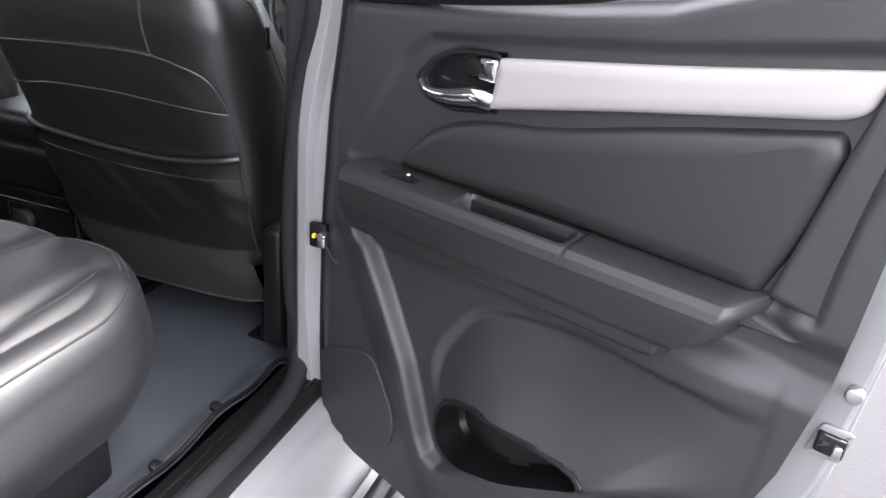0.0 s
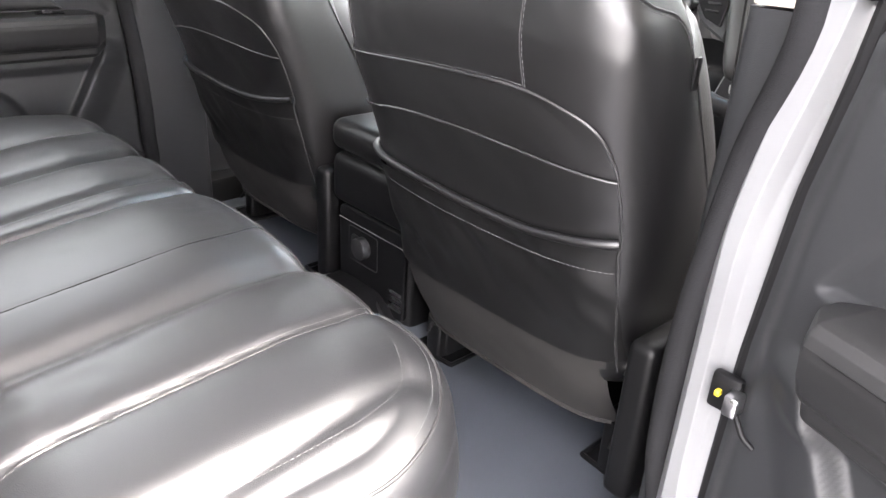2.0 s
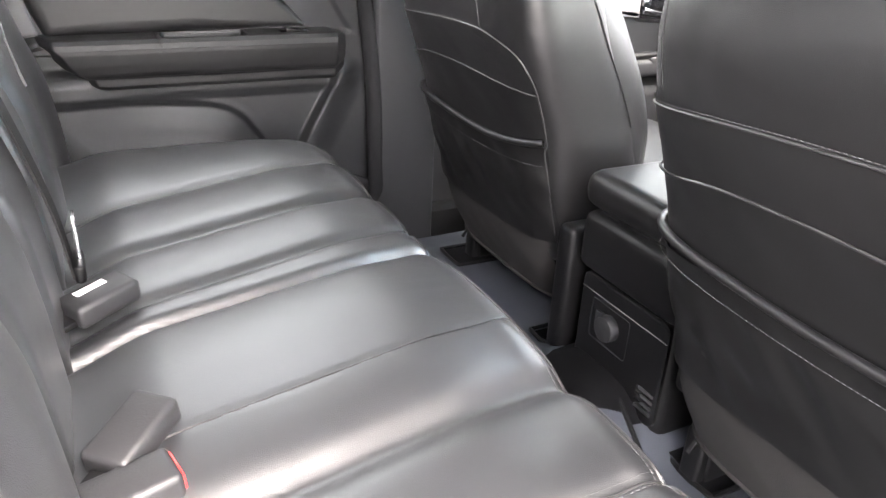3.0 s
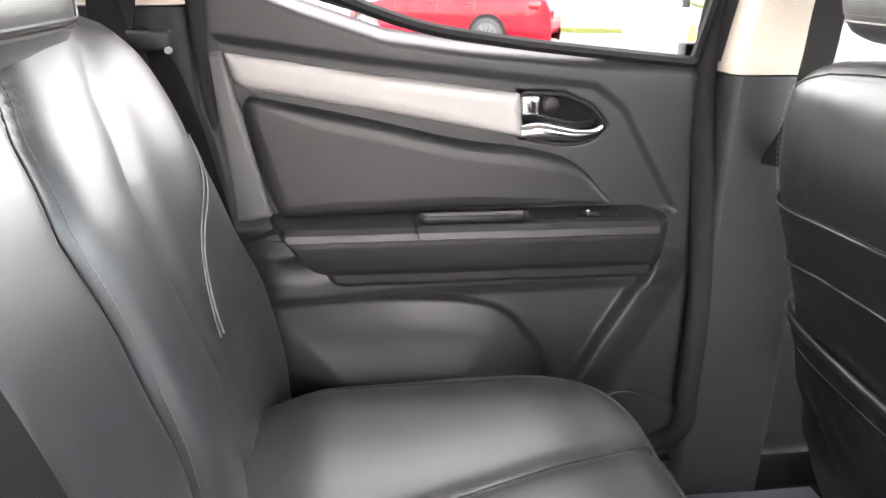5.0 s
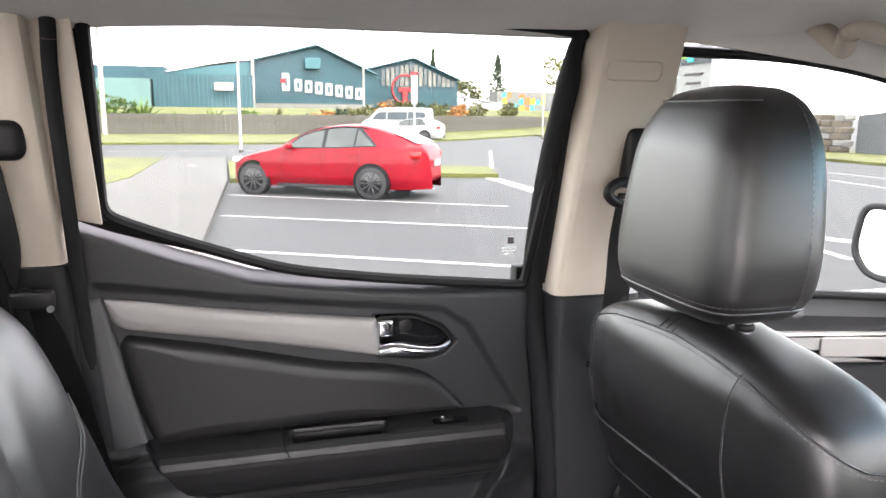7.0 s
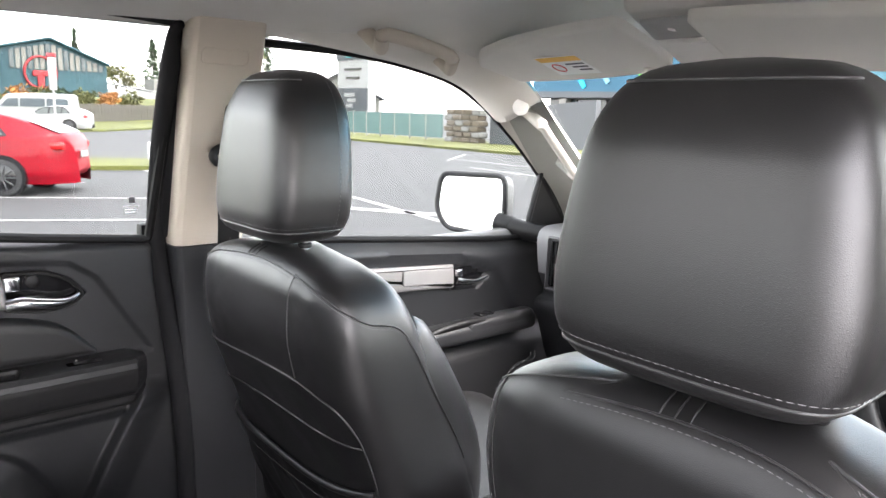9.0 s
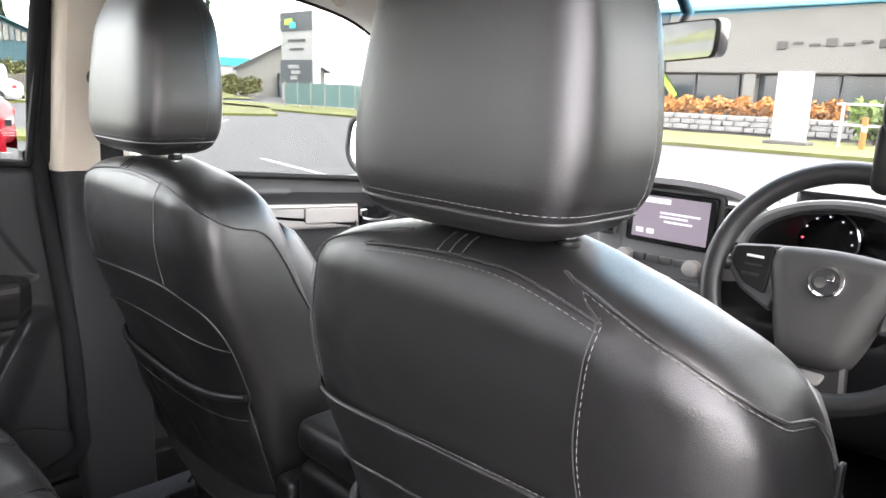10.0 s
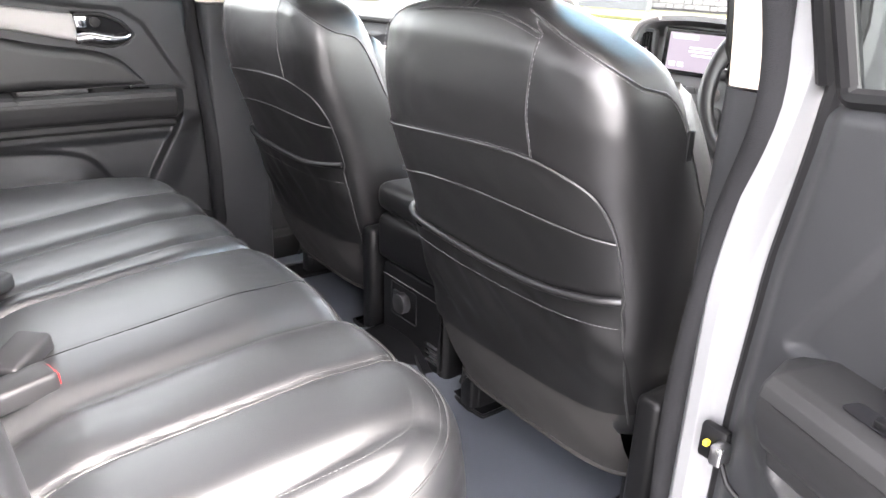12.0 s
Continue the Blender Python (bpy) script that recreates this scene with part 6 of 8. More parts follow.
def front_belt(s):
    b = thing("seat_belt", "black front seat belt on the door pillar", "seat belt", "seat belts")
    A = Vector((s * 0.630, 0.102, 1.462))
    part("height_adjuster", box(A + Vector((s * 0.004, 0.0, -0.004)), (0.034, 0.040, 0.09), 0.012, 4), PLASTIC_DARK, b, "black belt height adjuster")
    ring = catmull([A + Vector((-s * 0.004, 0.034 * math.cos(t) - 0.010, -0.054 + 0.017 * math.sin(t))) for t in np.linspace(0, 2 * math.pi, 13)[:-1]], 3, True)
    part("guide", tube(ring + [ring[0]], 0.008, 10, cap=False), PLASTIC_DARK, b, "black oval belt guide")
    part("guide_pin", tube([A + Vector((-s * 0.006, -0.036, -0.066)), A + Vector((-s * 0.006, 0.016, -0.066))], 0.005, 8), STEEL, b, "steel guide bar")
    if s < 0:
        part("webbing", band([A + Vector((0.010, -0.010, -0.055)), (-0.640, 0.092, 1.335), (-0.650, 0.094, 1.26), (-0.665, 0.094, 1.18), (-0.70, 0.094, 1.12), (-0.73, 0.094, 1.05)], 0.040, (0.1, 1, 0)), WEBBING, b, "black webbing")
        return
    # the driver's belt hangs twisted: flat above the knot, on edge below it
    part("webbing", band([A + Vector((-0.004, 0.004, -0.055)), (0.630, 0.108, 1.36), (0.635, 0.110, 1.311), (0.640, 0.110, 1.265)], 0.042, [(0.05, 1, 0), (0.02, 1, 0), (0.0, 1, 0), (-0.12, 1, 0)]), WEBBING, b, "flat black webbing")
    part("webbing", band([(0.640, 0.110, 1.268), (0.642, 0.111, 1.240), (0.645, 0.112, 1.20), (0.660, 0.112, 0.95), (0.672, 0.112, 0.70)], 0.030, [(0.3, 0.9, 0), (-0.35, 0.9, 0), (-0.42, 0.88, 0), (-0.42, 0.88, 0), (-0.2, 1, 0)]), WEBBING, b, "twisted black webbing")
    part("webbing", band([(0.640, 0.108, 1.262), (0.652, 0.112, 1.286), (0.664, 0.118, 1.300), (0.667, 0.120, 1.292), (0.656, 0.114, 1.268), (0.643, 0.108, 1.248)], 0.014, (0.2, 0.9, -0.3)), WEBBING, b, "folded loop of webbing")
    part("tongue", box((0.622, 0.088, 1.377), (0.022, 0.030, 0.046), 0.008, 3), PLASTIC_DARK, b, "black belt tongue")
    part("tongue_plate", box((0.637, 0.094, 1.374), (0.018, 0.006, 0.014), 0.002, 1), STEEL, b)


front_belt(-1)
front_belt(1)


def buckle(at, yaw, tilt, red, label):
    b = thing("belt_buckle", label, "belt buckle", "rear belt buckles", at)
    b.rotation_euler = (radians(tilt), 0, radians(yaw))
    part("case", box((0, 0, 0.012), (0.042, 0.072, 0.026), 0.006, 3), BUCKLE, b, "dark grey case")
    part("button", box((0, 0.0355, 0.012), (0.032, 0.004, 0.016), 0.0015), RED_PLASTIC if red else PLASTIC_DARK, b, "red release button" if red else "")
    part("stalk", box((0, -0.05, 0.006), (0.026, 0.06, 0.008), 0.003), RUBBER, b, "black stalk")
    return b


Z_B = 0.886
buckle((0.235, -0.556, Z_B + 0.006), 48, 10, False, "dark grey belt buckle lying on the rear cushion")
buckle((0.290, -0.566, Z_B - 0.004), 12, 4, True, "grey belt buckle with red button on the rear cushion")
b3 = buckle((-0.010, -0.566, Z_B), 30, 6, False, "grey belt buckle with white print on the cushion")
part("print", box((-0.006, -0.004, 0.0256), (0.010, 0.034, 0.0006)), LABEL_WHITE, b3, "white printed patch")


def loose_tongue():
    b = thing("belt_tongue", "chromed belt tongue hanging at the backrest foot", "seat belt")
    part("plate", box((-0.06, -0.580, 0.945), (0.03, 0.004, 0.06), 0.001, 2, None), CHROME, b, "chromed tongue plate")
    part("grip", box((-0.06, -0.582, 0.915), (0.05, 0.012, 0.022), 0.005, 3), PLASTIC_DARK, b, "black tongue grip")
    part("webbing", band([(-0.06, -0.588, 0.91), (-0.062, -0.600, 1.00), (-0.065, -0.640, 1.15), (-0.065, -0.70, 1.32)], 0.046, (1, 0, 0)), WEBBING, b, "black webbing")


loose_tongue()


# ---- details of the open doorway ----
def door_plug():
    p = thing("wiring_plug", "yellow wiring plug with black lead on the white pillar", "connector")
    part("socket", box((0.772, -0.018, 0.893), (0.030, 0.012, 0.040), 0.004), RUBBER, p, "black socket")
    part("plug", box((0.768, -0.026, 0.894), (0.006, 0.008, 0.007), 0.002), YELLOW, p, "yellow plug")
    part("lead", tube(catmull([(0.785, -0.03, 0.89), (0.795, -0.036, 0.882), (0.804, -0.038, 0.870), (0.815, -0.036, 0.862)], 6), 0.003, 8), RUBBER, p, "black lead")
    part("clamp", box((0.786, -0.03, 0.893), (0.014, 0.02, 0.022), 0.003), STEEL, p)


door_plug()


def running_board():
    r = thing("running_board", "bright metal running board with black treads", "running board")
    part("tray", box((0.955, -0.05, 0.420), (0.20, 2.2, 0.03), 0.012, 3), STEEL, r, "bright metal tray")
    for k in range(5):
        part("tread", box((0.885 + 0.032 * k, -0.05, 0.4375), (0.014, 2.0, 0.007), 0.003), RUBBER, r, "black rubber tread")
    for y in (-0.7, 0.6):
        part("bracket", box((0.84, y, 0.40), (0.12, 0.06, 0.03), 0.006), PLASTIC_DARK, r)


running_board()


# ---- outside ----
ASPHALT = material("asphalt", (0.029, 0.029, 0.0303), 0.85, vary=0.16, grain=60, bump=0.5, stain=0.35, depth=0.004)
CONCRETE = material("concrete", (0.055, 0.052, 0.048), 0.85, vary=0.12, grain=30, bump=0.4, stain=0.6, depth=0.004)
LINE_PAINT = material("line_paint", (0.25, 0.25, 0.25), 0.7, vary=0.2, grain=25, bump=0.2, stain=3)
GRASS = material("grass", (0.065, 0.070, 0.012), 0.9, vary=0.4, grain=20, bump=0.8, stain=0.5, depth=0.03)
FENCE_WOOD = material("grey_fence_wood", (0.065, 0.059, 0.05), 0.9, vary=0.3, grain=18, bump=0.4, stain=1.5)
TEAL_STEEL = material("teal_cladding", (0.006, 0.042, 0.055), 0.6, vary=0.08, grain=12, bump=0.1, stain=0.3)
TEAL_PALE = material("pale_teal_cladding", (0.022, 0.088, 0.10), 0.6, vary=0.1, grain=12, bump=0.1, stain=0.3)
MINT = material("mint_wall", (0.07, 0.13, 0.125), 0.7, vary=0.08, stain=0.3)
ROOF_PALE = material("pale_roof", (0.30, 0.31, 0.30), 0.6, vary=0.1, stain=0.2)
OFFWHITE = material("offwhite_wall", (0.12, 0.117, 0.105), 0.7, vary=0.06, stain=0.4)
WHITE_BOARD = material("white_board", (0.24, 0.24, 0.235), 0.6, vary=0.05, stain=0.6)
GREY_WALL = material("grey_wall", (0.05, 0.055, 0.06), 0.7, vary=0.1, stain=0.5)
DARK_GLASS = material("dark_shop_glass", (0.02, 0.03, 0.035), 0.12, vary=0.3, stain=0.5, bump=0)
STONE = material("brown_stone", (0.085, 0.068, 0.048), 0.85, vary=0.3, grain=9, bump=0.6, stain=2.0, depth=0.02)
STONE_GREY = material("grey_stone", (0.15, 0.147, 0.14), 0.85, vary=0.3, grain=9, bump=0.6, stain=2.0, depth=0.02)
RED_SIGN = material("red_sign", (0.22, 0.006, 0.01), 0.5, vary=0.05, bump=0)
BLUE_SIGN = material("blue_sign", (0.01, 0.09, 0.42), 0.5, vary=0.05, bump=0)
GREEN_SIGN = material("lime_sign", (0.25, 0.42, 0.03), 0.5, vary=0.05, bump=0)
CYAN_SIGN = material("cyan_sign", (0.01, 0.33, 0.36), 0.5, vary=0.05, bump=0)
ORANGE_SIGN = material("orange_cone", (0.55, 0.09, 0.01), 0.5, vary=0.05, bump=0)
AMBER_WALL = material("amber_sign", (0.5, 0.28, 0.02), 0.6, vary=0.05, bump=0)
LEAF_DARK = material("dark_foliage", (0.028, 0.045, 0.022), 0.8, vary=0.5, grain=14, bump=0.3, stain=1.5)
LEAF_OLIVE = material("olive_foliage", (0.085, 0.085, 0.025), 0.8, vary=0.5, grain=14, bump=0.3, stain=1.5)
LEAF_GREEN = material("bright_foliage", (0.075, 0.12, 0.02), 0.8, vary=0.45, grain=14, bump=0.3, stain=1.5)
LEAF_RUST = material("rust_foliage", (0.30, 0.125, 0.030), 0.8, vary=0.5, grain=14, bump=0.3, stain=1.5)
BARK = material("bark", (0.07, 0.06, 0.05), 0.9, vary=0.3, grain=20, bump=0.6)
POLE_GREY = material("grey_pole", (0.22, 0.21, 0.19), 0.8, vary=0.15, stain=1.0)
CAR_RED = material("red_car_paint", (0.17, 0.0006, 0.006), 0.45, vary=0.03, bump=0, spec=0.15, coat=0.25, coat_rough=0.12)
CAR_WHITE = material("white_van_paint", (0.22, 0.22, 0.22), 0.3, vary=0.03, bump=0, coat=0.4)
CAR_SILVER = material("silver_car_paint", (0.30, 0.31, 0.33), 0.3, metal=0.4, vary=0.03, bump=0, coat=0.4)
TYRE = material("tyre", (0.015, 0.015, 0.016), 0.8, vary=0.2, grain=60, bump=0.3)
RIM_DARK = material("dark_alloy", (0.05, 0.05, 0.053), 0.35, metal=0.7, vary=0.1, bump=0)
LAMP_RED = material("tail_lamp", (0.35, 0.01, 0.01), 0.15, bump=0)
LAMP_CLEAR = material("head_lamp", (0.5, 0.5, 0.5), 0.12, bump=0)

structure("ground", surface(lambda u, v: (-900 + 1800 * u, -900 + 1800 * v, 0), 20, 20), ASPHALT, "grey asphalt of the car park and roads")


def slab(name, pts, z, mat, label, h=0.12):
    return structure(name, plate(pts, lambda a, b, t: (a, b, z - h + t), h, ((0.02, 0.01),)), mat, label)


slab("pavement", [(-7.6, -0.95), (-16.2, -0.80), (-24.6, -1.0), (-24.8, -2.9), (-17.0, -2.9), (-13.0, -3.6), (-7.0, -9.0)], 0.09, CONCRETE, "pale concrete footpath with kerb")
slab("verge_1", [(-24.8, -2.9), (-17.0, -2.92), (-13.0, -3.62), (-7.0, -9.02), (-7, -40), (-24.6, -40)], 0.10, GRASS, "mown grass beside the footpath")
slab("verge_2", [(-17.4, 3.2), (-16.6, 5.6), (-19.0, 6.2), (-21.4, 3.0), (-22.6, -0.9), (-16.4, -0.75)], 0.10, GRASS, "small grass island by the car park")
slab("verge_3", [(-37.5, -60), (-37.5, 4), (-42, 12), (-62, 30), (-66, 30), (-60, 9), (-53.3, -60)], 0.10, GRASS, "grass verge below the fence")
slab("verge_4", [(-29, 13.2), (-38, 16.2), (-46, 22.5), (-36, 22), (-27, 17)], 0.10, GRASS, "grass corner with a signpost")
slab("verge_5", [(-60, 21.5), (-30, 20.2), (-14, 19.4), (20, 19.8), (20, 26), (-60, 26)], 0.10, GRASS, "grass strip before the shops")
structure("bank", surface(lambda u, v: (-53.5 - 46 * v, -60 + 92 * u, 0.1 + 2.0 * smooth(0, 0.5, v)), 20, 12), GRASS, "grassy bank behind the fence")


def stripe(name, a, b, w, label="white painted marking on the asphalt"):
    a, b = Vector((*a, 0)), Vector((*b, 0))
    d = (b - a).normalized()
    n = Vector((-d.y, d.x, 0)) * w / 2
    bm = bmesh.new()
    k = max(int((b - a).length / 0.4), 1)
    prev = None
    for i in range(k + 1):
        p = a.lerp(b, i / k) + Vector((0, 0, 0.006))
        j = 0.012 * noise.noise(p * 3)
        row = (bm.verts.new(p - n * (1 + j)), bm.verts.new(p + n * (1 - j)))
        if prev:
            bm.faces.new((prev[0], row[0], row[1], prev[1]))
        prev = row
    return structure(name, bm, LINE_PAINT, label)


for k, (a, b) in enumerate((((-13.9, -0.75), (-11.2, 3.85)), ((-11.0, -0.8), (-8.5, 3.9)), ((-8.15, -0.85), (-5.7, 3.6)), ((-5.3, -0.9), (-3.0, 3.3)), ((-16.6, -0.7), (-14.3, 3.4)))):
    stripe("bay_line_%d" % (k + 1), a, b, 0.11)
for k, (a, b, w) in enumerate((((-17.2, 5.45), (-9.5, 5.15), 0.35), ((-11.5, 6.9), (-6.0, 5.9), 0.12), ((-9.0, 5.6), (-5.2, 7.9), 0.28), ((-24.9, 13.5), (-16.6, 7.6), 0.12), ((-30, 10), (-20, 6.6), 0.12), ((-14.5, 13.6), (-4, 12.0), 0.12), ((-17.0, 14.9), (-19.5, 18.0), 0.12), ((-17.5, 15.6), (-8, 15.2), 0.12), ((-7.0, 13.4), (6, 13.2), 0.12), ((-4.0, 10.4), (7, 10.0), 0.12), ((-31, -40), (-31, 3), 0.12), ((-25.4, -40), (-25.4, -1), 0.15))):
    stripe("road_line_%d" % (k + 1), a, b, w)


# cars
def loft_side(side, width, n=48, inset=0.06, round_top=0.0):
    """A car body: a closed side outline (along, up) carried across the width(z)."""
    c = catmull([(0, *p) for p in side], 5, True)

    def fn(u, v):
        p = c[int(round(u * len(c))) % len(c)]
        t = 2 * v - 1
        e = 1 - (1 - abs(t)) * 0
        k = abs(t)
        sh = inset * max(0.0, (k - 0.75) / 0.25) ** 2
        cy, cz = 0.0, 0.6
        return (p.y - sh * (1 if p.y > 0 else -1) * 0.6, t * width(p.z), p.z - sh * (0.8 if p.z > cz else -0.5))
    bm = surface(fn, len(c), 16, closed_u=True, cap0=True, cap1=True)
    bmesh.ops.recalc_face_normals(bm, faces=bm.faces)
    return bm


def wheel(parent, x, y, r):
    s = 1 if y > 0 else -1
    w = part("wheel", disc((x, y, r), r, 0.20, (0, 1, 0), 36, 0.03), TYRE, parent, "black tyre on dark alloy rim")
    rim = part("rim", disc((x, y + s * 0.094, r), r * 0.70, 0.02, (0, 1, 0), 32, 0.004), GLOSS_BLACK, w)
    for k in range(10):
        a = 2 * math.pi * k / 10
        m = Matrix.Translation((x, y + s * 0.106, r)) @ Matrix.Rotation(a, 4, "Y") @ Matrix.Translation((r * 0.36, 0, 0))
        part("spoke", box((0, 0, 0), (r * 0.64, 0.018, 0.028), 0.006, 1, m), RIM_DARK, w)
    part("hub", disc((x, y + s * 0.112, r), 0.05, 0.02, (0, 1, 0), 16), RIM_DARK, w)


ROOF_LINE = ((-2.14, 0.48), (-2.09, 0.62), (-1.86, 0.765), (-1.50, 0.875), (-1.19, 0.945), (-0.92, 1.02), (-0.62, 1.19), (-0.37, 1.31), (0.09, 1.435), (0.50, 1.475), (0.75, 1.472), (1.10, 1.415), (1.56, 1.265), (1.88, 1.13), (2.03, 1.06), (2.10, 0.92), (2.14, 0.72), (2.16, 0.45))
PLAN = ((-2.14, 0.42), (-2.05, 0.62), (-1.85, 0.775), (-1.5, 0.855), (-0.8, 0.885), (0.6, 0.89), (1.2, 0.88), (1.5, 0.83), (1.8, 0.72), (2.0, 0.55), (2.16, 0.30))
BELT = ((-2.2, 0.55), (-1.6, 0.84), (-0.9, 0.945), (0.3, 0.985), (1.3, 1.03), (1.9, 1.05), (2.2, 0.98))
CANT = ((-0.9, 0.74), (-0.3, 0.66), (0.3, 0.60), (1.0, 0.59), (1.6, 0.58), (2.1, 0.60))


def car_side(x, z):
    """Half width of the hatchback at x along and z up."""
    w, zr = curve_table(PLAN, x), curve_table(ROOF_LINE, x)
    zb = min(curve_table(BELT, x), zr - 0.05)
    if z <= zb:
        return w * (1 - 0.10 * smooth(0.42, 0.18, z) - 0.035 * smooth(0.66, zb + 0.05, z))
    t = (z - zb) / max(zr - zb, 1e-6)
    e = min(curve_table(CANT, x), w * 0.94)
    return w * 0.965 + (e - w * 0.965) * t


def hatchback(label, paint, at, yaw):
    c = thing("parked_car", label, "car", "cars outside", at)
    c.rotation_euler = (0, 0, radians(yaw))

    def skin(u, v):
        x = -2.14 + 4.30 * u
        zr = curve_table(ROOF_LINE, x)
        zb = min(curve_table(BELT, x), zr - 0.05)
        s = -1 if v < 0.5 else 1
        k = 1 - abs(2 * v - 1)
        if k < 0.5:
            z = 0.20 + (zb - 0.20) * (k / 0.5)
            return (x, s * car_side(x, z), z)
        if k < 0.8:
            z = zb + (zr - 0.045 - zb) * ((k - 0.5) / 0.3)
            return (x, s * car_side(x, z), z)
        t = (k - 0.8) / 0.2
        y0 = car_side(x, zr - 0.045)
        return (x, s * y0 * math.cos(t * math.pi / 2) ** 0.8, zr - 0.045 + 0.045 * math.sin(t * math.pi / 2))
    bd = part("body", surface(skin, 90, 60, cap0=False), paint, c, "", angle=60)
    part("floor_pan", box((0, 0, 0.27), (3.5, 1.3, 0.14), 0.04, 1), TYRE, c)
    part("nose", box((-2.02, 0, 0.42), (0.20, 1.05, 0.36), 0.08, 3), paint, c)
    part("grille", box((-2.12, 0, 0.50), (0.04, 0.8, 0.14), 0.015, 1), GLOSS_BLACK, c, "black grille")
    part("tail", box((2.00, 0, 0.60), (0.28, 0.80, 0.56), 0.13, 4), paint, c)
    side = [((-0.72, 0.06), 0), ((0.14, 0.74), 1), ((0.78, 1.14), 2)]
    for s in (-1, 1):
        def surround(u, v, s=s):
            x = -0.80 + 2.02 * u
            zb = curve_table(BELT, x) + 0.018
            zr = min(curve_table(ROOF_LINE, x) - 0.062, zb + 0.01 + 0.66 * (x + 0.80), zb + 0.02 + 0.95 * (1.22 - x))
            z = zb + (max(zr, zb + 0.006) - zb) * v
            return (x, s * (car_side(x, z) + 0.005), z)
        part("window_surround", sheet(surround, 30, 6, 0.006), GLOSS_BLACK, bd, "black window surround")
    for s in (-1, 1):
        for (xa, xb), k in side:
            def pane(u, v, s=s, xa=xa, xb=xb, k=k):
                x = xa + (xb - xa) * u
                zr = curve_table(ROOF_LINE, x) - 0.075
                zb = curve_table(BELT, x) + 0.035
                if k == 0:
                    zr = min(zr, zb + 0.012 + 0.62 * (x - xa))
                if k == 2:
                    zr = min(zr, zb + 0.03 + 0.85 * (xb - x))
                z = zb + (max(zr, zb + 0.01) - zb) * v
                return (x, s * (car_side(x, z) + 0.012), z)
            part("side_window", sheet(pane, 14, 6, 0.008), CAR_GLASS, c, "grey-green side window")
        trim = [(x, s * (car_side(x, curve_table(ROOF_LINE, x) - 0.06) + 0.008), curve_table(ROOF_LINE, x) - 0.06) for x in np.linspace(-0.50, 1.0, 20)]
        part("window_trim", tube(trim, 0.012, 6), GLOSS_BLACK, c)
        for x in (-1.47, 1.12):
            part("wheel_arch", disc((x, s * (curve_table(PLAN, x) - 0.045), 0.345), 0.375, 0.11, (0, 1, 0), 36), GLOSS_BLACK, bd)
            wheel(c, x, s * (curve_table(PLAN, x) - 0.080), 0.325)
        part("tail_lamp", box((1.90, s * 0.62, 0.88), (0.30, 0.14, 0.15), 0.05, 2), LAMP_RED, c, "red tail lamp")
        part("head_lamp", box((-1.86, s * 0.66, 0.71), (0.34, 0.22, 0.12), 0.05, 2), LAMP_CLEAR, c, "clear head lamp")
        part("door_mirror", box((-0.60, s * 0.95, 1.02), (0.10, 0.17, 0.12), 0.035, 2), paint, c, "door mirror")
        for x in (-0.06, 0.72):
            part("door_handle", box((x, s * (car_side(x, 0.88) + 0.008), 0.88), (0.17, 0.022, 0.024), 0.008, 1), paint, c)
        for x in (-0.82, 0.10, 0.86):
            part("door_gap", tube([(x, s * (car_side(x, z) + 0.001), z) for z in np.linspace(0.32, 0.94, 8)], 0.006, 4), GLOSS_BLACK, bd)
        part("sill", box((0, s * 0.80, 0.235), (1.9, 0.06, 0.09), 0.02, 1), TYRE, c, "dark sill")
    for nm, x0, x1 in (("windscreen", -0.86, -0.05), ("rear_window", 1.46, 1.95)):
        def screen(u, v, x0=x0, x1=x1):
            x = x0 + (x1 - x0) * u
            zr = curve_table(ROOF_LINE, x)
            return (x, (2 * v - 1) * (car_side(x, zr - 0.045) * 0.86), zr + 0.008)
        part(nm, sheet(screen, 10, 8, 0.006), DARK_GLASS if nm == "windscreen" else CAR_GLASS, c, "dark windscreen" if nm == "windscreen" else "pale rear window")
    part("number_plate", box((2.165, 0, 0.72), (0.02, 0.36, 0.12), 0.004, 1), WHITE_BOARD, c, "plain pale plate")
    c.scale = (0.94, 0.93, 0.91)
    return c


